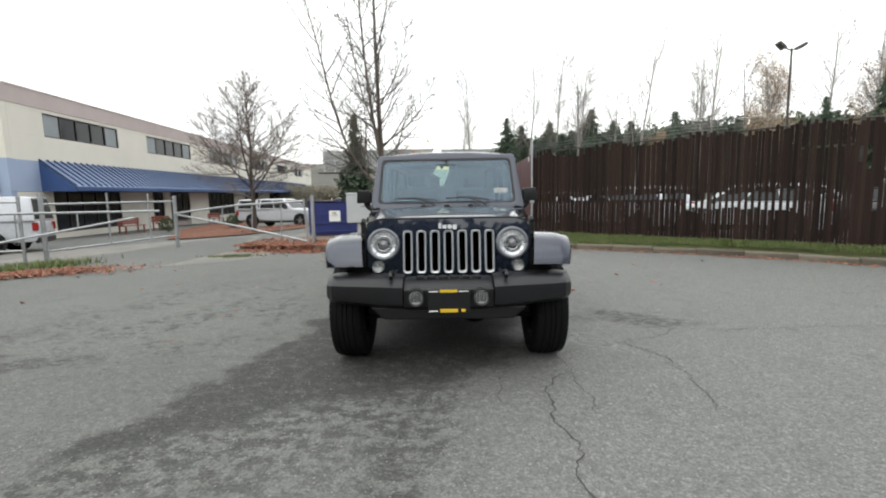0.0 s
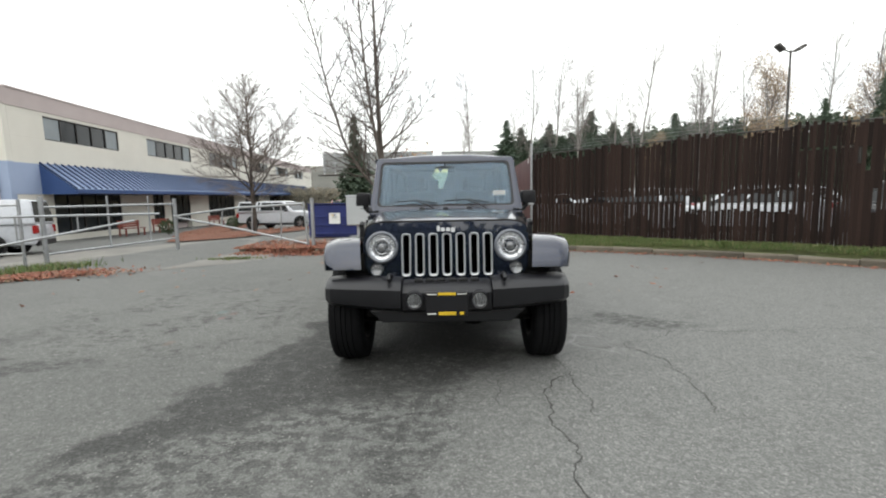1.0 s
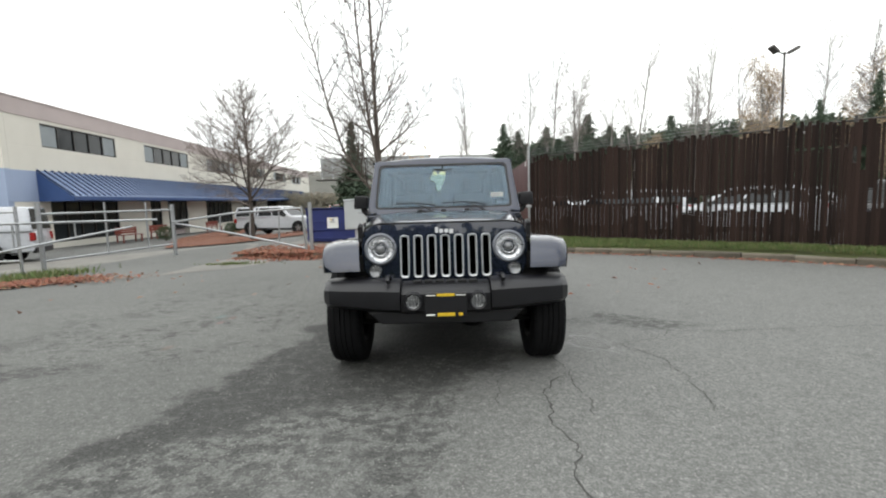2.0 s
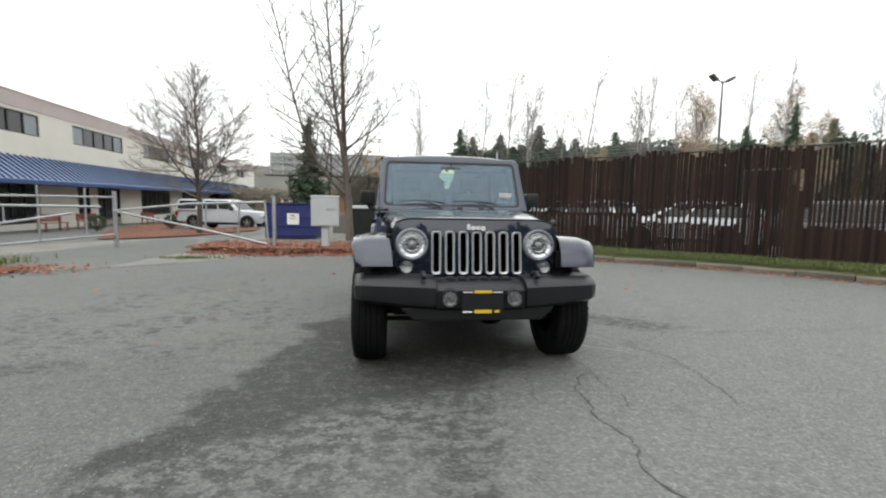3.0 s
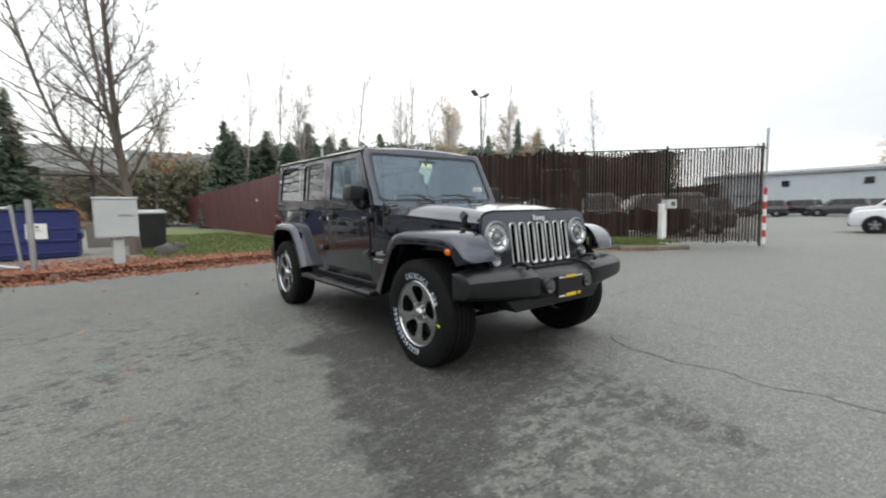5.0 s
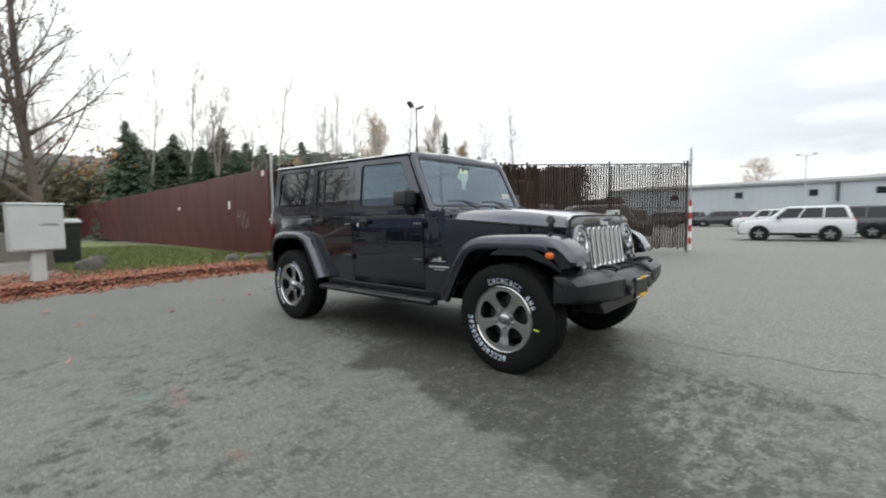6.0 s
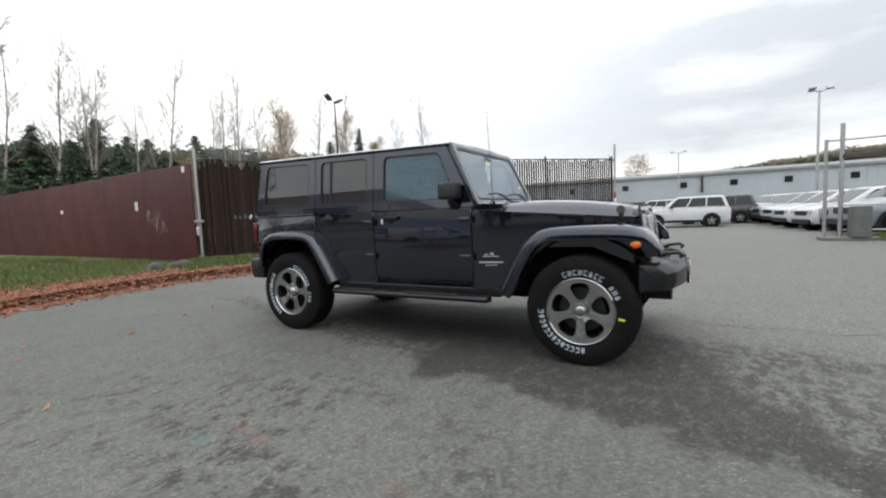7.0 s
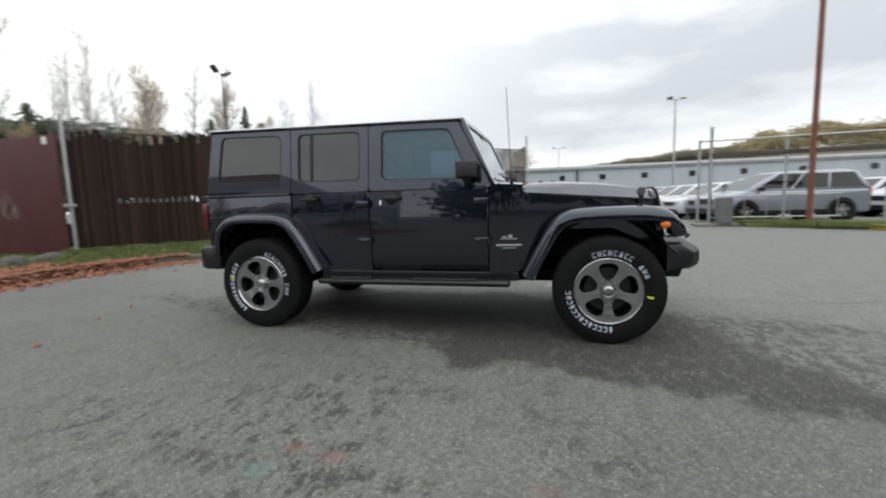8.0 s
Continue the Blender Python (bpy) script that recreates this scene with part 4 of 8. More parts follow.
def stem_tree(name, label, m, stems, spec, seed, mats, leaves=0, thin=0.003, leaf=0.07):
    """A tree of given stems; each: points, first and last radius, side branches, where they begin, their longest and shortest, widest and narrowest angle."""
    root = thing(name, label, "tree", m)
    rng = random.Random(seed)
    trunk, crown, tips = Net(), Net(), []
    for pts, r0, r1, kids, f0, l0, l1, a0, a1 in stems:
        line = curve(pts)
        n = len(line) - 1
        trunk.limb(line, [r0 + (r1 - r0) * (i / n) ** 0.8 for i in range(n + 1)], 9)
        turn = rng.uniform(0, math.tau)
        for k in range(kids):
            g = (k + rng.random()) / kids
            f = f0 + (0.99 - f0) * g
            i = min(int(f * n), n - 1)
            q = line[i].lerp(line[i + 1], f * n - i)
            ax = (line[i + 1] - line[i]).normalized()
            turn += 2.4 + rng.uniform(-0.5, 0.5)
            ang = (a0 + (a1 - a0) * g) * rng.uniform(0.85, 1.15)
            nd = ax * math.cos(ang) + (Matrix.Rotation(turn, 3, ax) @ ax.orthogonal().normalized()) * math.sin(ang)
            ln = (l0 + (l1 - l0) * g) * rng.uniform(0.7, 1.15)
            grow(trunk, crown, rng, q, nd, ln, max(0.006 + 0.0085 * ln, thin), 1, spec, tips, thin)
    raw("trunk", trunk.v, trunk.f, M[mats[0]], root)
    raw("crown", crown.v, crown.f, M[mats[1]], root)
    if leaves:
        net = Net()
        for _ in range(leaves):
            t = rng.choice(tips)
            net.leaf(t + Vector((rng.gauss(0, 0.05), rng.gauss(0, 0.05), rng.gauss(0, 0.05) - 0.03)), leaf * rng.uniform(0.7, 1.4), rng)
        tagged(raw("leaves", net.v, net.f, M["brown_leaf"], root), kind="stuff")
        low = [t for t in tips if t.z < 3.3 and t.x > 0.2]
        net = Net()
        for _ in range(90 if low else 0):
            net.leaf(rng.choice(low) + Vector((rng.gauss(0, 0.12), rng.gauss(0, 0.12), rng.gauss(0, 0.1))), 0.11 * rng.uniform(0.7, 1.3), rng)
        tagged(raw("last_leaves", net.v, net.f, M["amber_leaf"], root), kind="stuff")
    return root


MAPLE = [(1, 0, 0, 0, 0), (7, 0.10, 9, 0.75, 0.40), (4, 0.06, 4, 0.7, 0.45), (3, 0.02, 0, 0, 0)]
ROUND = [(1, 0, 0, 0, 0), (8, 0.055, 12, 0.70, 0.40), (5, 0.05, 8, 0.65, 0.48), (3, 0.03, 0, 0, 0)]
stem_tree("street_tree", "bare maple with several stems and a few last brown leaves", pose(-2.06, 11.7, 0.1), [
    ([(0.02, 0, -0.15), (-0.02, 0, 0.6), (-0.07, 0.02, 1.7), (-0.15, 0.05, 2.6), (-0.20, 0.08, 3.8), (-0.24, 0.05, 5.6), (-0.26, 0.0, 7.6), (-0.30, 0.0, 10.2), (-0.28, 0.0, 12.4)], 0.165, 0.012, 44, 0.24, 2.5, 0.6, 1.0, 0.7),
    ([(-0.14, 0.05, 2.4), (-0.30, -0.10, 3.4), (-0.48, -0.22, 4.8), (-0.64, -0.30, 6.8), (-0.72, -0.32, 8.6), (-0.80, -0.3, 11.0)], 0.075, 0.010, 28, 0.15, 2.1, 0.6, 1.0, 0.7),
    ([(-0.06, 0.0, 1.55), (-0.36, -0.06, 1.78), (-0.82, -0.12, 2.3), (-1.28, -0.2, 3.1), (-1.70, -0.3, 4.5), (-2.05, -0.4, 6.2), (-2.45, -0.5, 8.0), (-2.70, -0.5, 9.8)], 0.072, 0.008, 40, 0.20, 2.5, 0.7, 0.98, 0.7),
    ([(-0.19, 0.06, 3.4), (-0.52, 0.2, 4.1), (-0.88, 0.35, 5.2), (-1.20, 0.45, 7.0), (-1.45, 0.5, 9.0)], 0.05, 0.008, 18, 0.2, 1.8, 0.5, 0.95, 0.7),
    ([(-0.17, 0.05, 3.1), (0.25, -0.1, 3.35), (0.80, -0.2, 3.75), (1.30, -0.3, 4.3), (1.65, -0.35, 5.0)], 0.035, 0.006, 11, 0.3, 1.0, 0.5, 0.9, 0.7),
    ([(-0.21, 0.06, 4.4), (0.18, 0.2, 5.1), (0.55, 0.35, 6.0), (0.80, 0.4, 7.2)], 0.035, 0.006, 11, 0.3, 1.0, 0.5, 0.9, 0.7),
    ([(-0.24, 0.02, 6.2), (0.08, -0.2, 7.1), (0.32, -0.3, 8.3), (0.45, -0.3, 9.6)], 0.032, 0.006, 10, 0.3, 1.0, 0.5, 0.9, 0.7),
    ([(-0.09, 0.0, 1.9), (0.25, -0.08, 2.2), (0.75, -0.15, 2.45), (1.30, -0.2, 2.7)], 0.016, 0.004, 8, 0.35, 0.5, 0.3, 0.8, 0.7),
], MAPLE, 5, ("bark", "dark_twig"), leaves=650, thin=0.0036)
stem_tree("street_tree", "bare round-headed tree before the cream office", pose(-9.5, 17.8, -0.15), [
    ([(0, 0, -0.2), (0.06, 0, 1.2), (0.0, 0.03, 2.6), (0.08, 0, 4.0), (0.0, 0, 5.4), (0.05, 0, 6.5)], 0.14, 0.015, 36, 0.24, 3.5, 1.7, 1.30, 0.55),
    ([(0.03, 0.02, 2.0), (0.6, 0.2, 2.8), (1.2, 0.3, 3.9), (1.7, 0.35, 5.3)], 0.06, 0.010, 16, 0.25, 2.4, 1.3, 1.05, 0.65),
    ([(0.02, 0.02, 2.2), (-0.6, -0.2, 2.9), (-1.2, -0.3, 3.9), (-1.8, -0.3, 5.2)], 0.06, 0.010, 16, 0.25, 2.4, 1.3, 1.05, 0.65),
    ([(0.02, 0.0, 2.4), (0.1, -0.6, 3.1), (0.15, -1.1, 4.3), (0.2, -1.4, 5.8)], 0.055, 0.010, 15, 0.25, 2.3, 1.3, 1.05, 0.65),
], ROUND, 12, ("dark_bark", "twig"), thin=0.0042)

# far slim birches and poplars behind the fences
BIRCH = "tall bare pale-barked birch beyond the fence"
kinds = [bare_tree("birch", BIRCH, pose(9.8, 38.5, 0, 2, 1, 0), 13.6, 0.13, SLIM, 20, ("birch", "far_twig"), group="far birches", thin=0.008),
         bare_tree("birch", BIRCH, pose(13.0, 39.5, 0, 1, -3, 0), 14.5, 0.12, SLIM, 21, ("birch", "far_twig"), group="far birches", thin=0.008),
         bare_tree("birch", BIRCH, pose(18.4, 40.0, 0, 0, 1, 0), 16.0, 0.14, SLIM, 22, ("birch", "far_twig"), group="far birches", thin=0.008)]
rng = random.Random(77)
for i, (x, y, h) in enumerate(((11.9, 38, 0.95), (16.6, 41, 0.9), (24.0, 37, 1.0), (25.6, 42, 1.05), (21.0, 44, 0.8), (33.5, 37, 0.95), (30.5, 42, 1.05), (35.0, 33, 1.0), (42.0, 30, 0.8), (4.0, 60, 1.38), (6.4, 44, 0.85), (8.3, 43, 0.9), (14.8, 46, 0.95), (27.8, 47, 1.0), (52, 33, 1.05), (1.2, 47, 0.8), (22.4, 36, 0.7))):
    copy_thing(kinds[i % 3], pose(x, y, 0, rng.uniform(-6, 6), rng.uniform(-6, 6), rng.uniform(0, 360)) @ Matrix.Diagonal((h, h, h, 1)))
GOLD = "tall autumn poplar holding tawny leaves"
gold = bare_tree("poplar", GOLD, pose(28.2, 35.5, 0), 12.2, 0.13, BUSHY, 31, ("birch", "far_twig"), leaves=5200, group="autumn poplars", thin=0.008, leaf=0.125, puff=0.32)
for x, y, h in ((38.5, 36, 1.0), (29.6, 24.6, 0.62), (29.6, 36.6, 0.9), (20.5, 39, 0.55)):
    copy_thing(gold, pose(x, y, 0, 0, 0, x * 40) @ Matrix.Diagonal((h, h, h, 1)))

FIR = "dark green conifer beyond the fence"
fir = conifer("conifer", FIR, pose(5.5, 36.5, 0), 8.6, 5.0, 41, 0.62, group="conifers")
conifer("conifer", "slim dark green evergreen behind the blue dumpster", pose(-5.75, 24.5, -0.1), 6.9, 4.2, 43, 0.95)
for x, y, h in ((8.5, 40, 0.8), (37.5, 31, 1.12), (34.5, 30, 0.92), (41.5, 31.5, 0.85), (31.0, 34, 0.85), (46, 30, 0.8), (12.4, 42, 0.8), (15.6, 43, 0.9), (18.3, 44, 0.95), (22.6, 42, 0.85), (26.2, 41, 0.8), (8.6, 47, 1.1), (10.6, 48, 1.0), (9.2, 45.5, 1.08), (11.6, 46, 1.15), (13.9, 45.6, 1.1), (16.3, 46.4, 1.2), (18.6, 46, 1.12), (20.9, 46.8, 1.2), (23.3, 46, 1.18), (25.6, 46.4, 1.2), (28.2, 45, 1.05), (31.5, 44.5, 1.02), (35.0, 43, 1.0), (10.1, 35.1, 0.8), (12.3, 34.3, 0.8), (43.6, 26, 0.7)):
    k = 0.84 + 0.30 * (x * 7.3 % 1.0)
    copy_thing(fir, pose(x, y, 0, 0, 0, x * 57) @ Matrix.Diagonal((h * 1.3, h * 1.3, h * k * 0.95, 1)))


for x, y, h, w in ((25.8, 27.0, 0.92, 0.66), (29.4, 26.6, 1.12, 0.62), (31.0, 25.6, 0.84, 0.6), (32.4, 24.8, 0.86, 0.62), (34.2, 22.6, 0.74, 0.7), (21.0, 28.4, 0.72, 0.7)):
    copy_thing(fir, pose(x, y, 0, 0, 0, x * 57) @ Matrix.Diagonal((w, w, h, 1)))


M["gold_brush"] = leafy("yellowing_brush_leaves", [(0.22, 0.19, 0.09), (0.28, 0.22, 0.11), (0.17, 0.16, 0.08), (0.24, 0.18, 0.12)])


def woods(name, label, line, depth, low, high, count, size, mat, seed):
    """A belt of scrub and treetops, as clumps of leaves with an uneven skyline."""
    rng = random.Random(seed)
    net = Net()
    pts = [Vector(p) for p in line]
    for _ in range(count):
        f = rng.random() * (len(pts) - 1)
        i = min(int(f), len(pts) - 2)
        q = pts[i].lerp(pts[i + 1], f - i)
        x, y = q.x + rng.gauss(0, depth * 0.4), q.y + rng.gauss(0, depth * 0.4)
        top = low + (high - low) * (0.5 + 0.5 * noise.noise((x * 0.11, y * 0.11, seed))) * (0.65 + 0.5 * abs(noise.noise((x * 0.5, y * 0.5, seed))))
        z = q.z + top * rng.random() ** 0.55
        for _ in range(3):
            net.leaf((x + rng.gauss(0, size * 0.4), y + rng.gauss(0, size * 0.4), z + rng.gauss(0, size * 0.3)), size * rng.uniform(0.5, 1.2), rng)
    return tagged(raw(name, net.v, net.f, M[mat]), label, "woods", kind="stuff")


woods("far_conifers", "dark belt of conifers behind the fences", [(9, 52, 0), (20, 49, 0), (33, 44, 0), (46, 37, 0)], 4, 7.0, 12.5, 14000, 0.55, "needles", 3)
woods("far_scrub", "olive and russet scrub behind the fences", [(3, 48, 0), (6, 46, 0), (20, 44, 0), (33, 39, 0), (46, 31, 0)], 5, 3.5, 8.0, 5200, 0.38, "olive_leaf", 4)
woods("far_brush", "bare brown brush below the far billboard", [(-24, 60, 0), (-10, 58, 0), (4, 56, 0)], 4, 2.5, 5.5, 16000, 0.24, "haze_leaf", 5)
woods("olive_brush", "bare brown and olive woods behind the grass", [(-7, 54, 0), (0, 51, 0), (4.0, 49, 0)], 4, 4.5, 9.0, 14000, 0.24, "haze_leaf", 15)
# golds washed out with haze for the far hill
M["hill_gold"] = leafy("haze_tinted_gold_foliage", [(0.42, 0.36, 0.21), (0.36, 0.32, 0.20), (0.48, 0.38, 0.20), (0.30, 0.28, 0.18)])
M["umber_twig"] = leafy("bare_brown_brush", [(0.050, 0.036, 0.028), (0.065, 0.046, 0.033), (0.040, 0.034, 0.026), (0.055, 0.046, 0.030)])
woods("brown_brush", "dense bare brown brush behind the slatted fence", [(51.0, 23.0, 0), (50.0, 26.0, 0), (46.0, 30.5, 0), (42.0, 35.0, 0), (37.0, 40.0, 0)], 2.5, 6.2, 9.6, 26000, 0.30, "umber_twig", 16)
woods("middle_brush", "bare brown scrub between the far conifers", [(41.0, 19.0, 0), (36.5, 23.0, 0), (31.0, 27.0, 0), (25.0, 30.0, 0)], 2.0, 4.0, 6.0, 13000, 0.22, "umber_twig", 18)
woods("low_brush", "low dark brush at the edge of the lot", [(54.5, 18.6, 0), (52.5, 21.0, 0), (51.0, 23.0, 0)], 1.2, 2.6, 5.2, 3200, 0.28, "umber_twig", 17)
woods("near_brush", "yellowing brush beside the office", [(-13.5, 48, -0.3), (-8, 40, 0)], 2.0, 1.2, 4.2, 2600, 0.30, "gold_brush", 6)
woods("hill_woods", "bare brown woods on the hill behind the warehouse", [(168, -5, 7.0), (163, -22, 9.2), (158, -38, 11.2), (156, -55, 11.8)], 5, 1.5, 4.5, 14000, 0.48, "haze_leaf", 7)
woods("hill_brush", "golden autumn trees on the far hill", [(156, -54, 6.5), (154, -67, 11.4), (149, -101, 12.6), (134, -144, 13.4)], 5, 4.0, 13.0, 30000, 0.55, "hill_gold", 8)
# never in view: closes the lot and puts dark trees in the wagon's reflections
woods("opposite_woods", "unseen dark tree line across the lot, added for reflections", [(26, -36, 0), (6, -36, 0), (-16, -33, 0), (-34, -24, 0), (-38, -4, 0), (-38, 10, 0)], 3, 7.0, 12.5, 10500, 1.2, "needles", 9)


def make_hill():
    bm = bmesh.new()
    rows = []
    for i, (x, y, h) in enumerate(((220, 160, 2), (185, 60, 2), (175, -5, 10), (165, -40, 14.4), (160, -70, 15.6), (155, -105, 16), (140, -150, 17), (60, -260, 16))):
        rows.append([bm.verts.new((x * k, y * k, h * z - 1.5)) for k, z in ((0.78, 0), (0.86, 0.45), (0.96, 0.9), (1.15, 1.0), (1.6, 0.2))])
    quads(bm, rows)
    return tagged(part("far_hill", bm, M["earth"], smooth=80), "low brown hill behind the warehouse", "hill", kind="structure")


make_hill()


def make_ridge():
    bm = bmesh.new()
    rows = []
    n = 60
    for i in range(n + 1):
        x = -150 + 330 * i / n
        row = []
        for k, f in ((0.72, 0.0), (0.82, 0.35), (0.92, 0.8), (1.0, 1.0), (1.15, 0.9), (1.4, 0.1)):
            h = (15.0 + 2.5 * noise.noise((x * 0.02, 1, 0)) + 1.4 * noise.noise((x * 0.12, k * 5, 3))) * f * smoothstep(190, 90, x)
            row.append(bm.verts.new((x * k, 150 * k, h - 0.6)))
        rows.append(row)
    quads(bm, rows)
    return tagged(part("far_ridge", bm, M["ridge"], smooth=80), "low wooded ridge with haze in its colour, behind the road", "hill", kind="structure")


make_ridge()
woods("ridge_trees", "bare trees with haze in their colour along the far ridge", [(-75, 150, 11.0), (-30, 150, 11.5), (10, 150, 12), (40, 148, 11)], 5, 1.5, 5.0, 4500, 0.8, "haze_leaf", 12)
GOLDR = copy_thing(gold, pose(98.5, 7.2, 0) @ Matrix.Diagonal((2.0, 2.0, 0.84, 1)))


# ---- litter and grass ----
def near_kerb(rng, x0, x1, spread):
    pts = [(p, d) for p, d in KERB_PTS if x0 <= p.x <= x1]
    p, d = rng.choice(pts)
    back = Vector((-d.y, d.x))
    k = rng.gauss(0, 1) * spread
    return p + back * k + d * rng.uniform(-0.06, 0.06), k


KERB_PTS = along(KERB, 0.1)


def make_litter():
    rng = random.Random(50)
    net = Net()
    def drop(x, y, z):
        net.leaf((x, y, z + rng.uniform(0.006, 0.03)), rng.uniform(0.05, 0.11), rng, 0.75)
    for _ in range(4200):
        q, k = near_kerb(rng, -6, 2.4, 0.05)
        b = rng.random()
        drop(q.x + 0.06 * b, q.y - 0.06 - 0.14 * b, 0.13 * (1 - b))
    for _ in range(9500):
        q, k = near_kerb(rng, -6, 3.0, 0.28)
        drop(q.x, q.y - 0.05, 0.0 if k < -0.08 else (0.13 if k < 0.08 else verge_z(q.x, q.y) + 0.01))
    for _ in range(420):
        q, k = near_kerb(rng, 2.4, 8.6, 0.03)
        b = abs(rng.gauss(0, 0.10))
        drop(q.x - 0.07 - b * 0.6, q.y - 0.09 - b * 0.8, 0.0)
    for _ in range(10500):
        x, y = rng.uniform(-6.0, 2.9), 8.4 + abs(rng.gauss(0, 1.1))
        if noise.noise((x * 0.7, y * 0.9, 4)) > -0.25 + 0.25 * max(0, x):
            drop(x, y, verge_z(x, y) + 0.015)
    for _ in range(2400):
        x, y = rng.gauss(-8.3, 0.9), rng.gauss(4.85, 0.3)
        drop(x, y, ground_z(x, y) + 0.035)
    for _ in range(2200):
        x, y = rng.uniform(-17.0, -8.5), rng.uniform(15.8, 26)
        if x < -12.6 - (y - 16.3) * 0.52:
            continue
        drop(x, y, ground_z(x, y) + 0.055)
    for _ in range(60):
        x, y = rng.uniform(-6, 5), rng.uniform(2, 8)
        if not (-1.1 < x < 1.1 and -0.9 < y < 3.8):
            drop(x, y, 0.0)
    return tagged(raw("leaf_litter", net.v, net.f, M["litter"]), "rust-red fallen leaves drifted along the kerb", "leaves", kind="stuff")


make_litter()


def make_grass():
    rng = random.Random(51)
    v, f = [], []
    def tuft(x, y, z, h):
        for _ in range(3):
            a = rng.uniform(0, math.tau)
            dx, dy = math.cos(a), math.sin(a)
            w, lean = rng.uniform(0.006, 0.014), rng.uniform(0.2, 0.9) * h
            i = len(v)
            v.extend([(x - dy * w, y + dx * w, z - 0.02), (x + dy * w, y - dx * w, z - 0.02), (x + dx * lean, y + dy * lean, z + h)])
            f.append((i, i + 1, i + 2))
    d = (FENCE_B - FENCE_A).normalized()
    for _ in range(20000):
        s, back = rng.uniform(-0.2, 11.8), rng.uniform(0.0, 1.0) ** 0.8
        p = FENCE_A + d * s
        w = 2.6
        q = p + Vector((d.y, -d.x)) * (0.05 + (w - 0.2) * (1 - back))
        foot, way = min(KERB_PTS[::3], key=lambda e: (e[0] - q).length_squared)
        if (q - foot).dot(Vector((-way.y, way.x))) < 0.11 or (q.x < 2.4 and q.y < 8.6) or q.x > 9.3:
            continue
        tuft(q.x, q.y, verge_z(q.x, q.y) + 0.12 * smoothstep(1.8, 0.2, (q - p).length), rng.uniform(0.025, 0.065) * (1.7 if back > 0.85 else 1))
    for _ in range(11000):
        x, y = rng.uniform(-1.9, 3.3), 9.3 + 13 * rng.random() ** 1.6
        if y > 9.9 + 0.9 * noise.noise((x, 3, 1)) or rng.random() < 0.3:
            tuft(x, y, verge_z(x, y) + 0.02, rng.uniform(0.05, 0.12))
    for _ in range(500):
        x, y = rng.gauss(-9.3, 0.5), rng.gauss(6.1, 0.4)
        tuft(x, y, ground_z(x, y) + 0.03, rng.uniform(0.06, 0.2))
    for _ in range(250):
        x, y = rng.gauss(-5.2, 0.35), rng.gauss(7.0, 0.12)
        tuft(x, y, ground_z(x, y) + 0.01, rng.uniform(0.03, 0.06))
    for _ in range(2600):
        t = rng.random()
        x, y = 10.6 - 2.6 * t + rng.uniform(-0.2, 0.9), -5.3 - 2.9 * t + rng.uniform(-0.3, 0.5)
        tuft(x, y, 0.10, rng.uniform(0.05, 0.12))
    return tagged(raw("grass", v, f, M["grass"]), "short green grass on the verges", "grass", kind="stuff")


make_grass()


# ---- things beside the gate ----
def bars(name, label, category, segs, mat="galv", group=""):
    """A frame of round bars: (name, points, radius) for each."""
    root = thing(name, label, category, group=group)
    for nm, pts, r in segs:
        bm = bmesh.new()
        tube(bm, pts, r, 10)
        part(nm, bm, M[mat], root, smooth=45)
    return root


G = Vector((-3.84, 8.72, 0))
T = Vector((-8.9, 10.6, 0))


def lerp3(a, b, f, z):
    p = a.lerp(b, f)
    return (p.x, p.y, z)


bars("barrier_gate", "galvanised triangular barrier gate across the driveway", "gate",
     [("post", [(G.x + 0.05, G.y, 0), (G.x + 0.05, G.y, 1.50)], 0.052), ("hinge_post", [(G.x - 0.12, G.y + 0.04, 0.16), (G.x - 0.20, G.y + 0.04, 1.40)], 0.03),
      ("top_rail", [lerp3(G, T, 0.04, 1.34), lerp3(G, T, 0.5, 1.26), lerp3(G, T, 1.0, 1.02)], 0.032), ("brace", [lerp3(G, T, 0.03, 0.20), lerp3(G, T, 0.5, 0.62), lerp3(G, T, 0.97, 0.98)], 0.03)]
     + [("strut", [lerp3(G, T, f, zb), lerp3(G, T, f - 0.01, zt)], 0.02) for f, zb, zt in ((0.2, 0.36, 1.31), (0.4, 0.53, 1.28), (0.62, 0.70, 1.21))])
A1, A2 = Vector((-9.75, 6.85, 0)), Vector((-8.95, 10.75, 0))
bars("barrier_fence", "open galvanised rail fence panel beside the driveway", "fence",
     [("post", [(A1.x, A1.y, -0.2), (A1.x, A1.y, 1.62)], 0.05), ("post", [(A2.x, A2.y, -0.2), (A2.x, A2.y, 1.60)], 0.06),
      ("rail", [lerp3(A1, A2, 0, 1.36), lerp3(A1, A2, 1, 1.42)], 0.028), ("rail", [lerp3(A1, A2, 0, 0.22), lerp3(A1, A2, 1, 0.30)], 0.028),
      ("picket", [lerp3(A1, A2, 0.42, 0.2), lerp3(A1, A2, 0.42, 1.66)], 0.024), ("picket", [lerp3(A1, A2, 0.75, 0.25), lerp3(A1, A2, 0.75, 1.66)], 0.024)])
B1, B2 = Vector((-10.4, 5.3, 0)), Vector((-8.0, 8.0, 0))
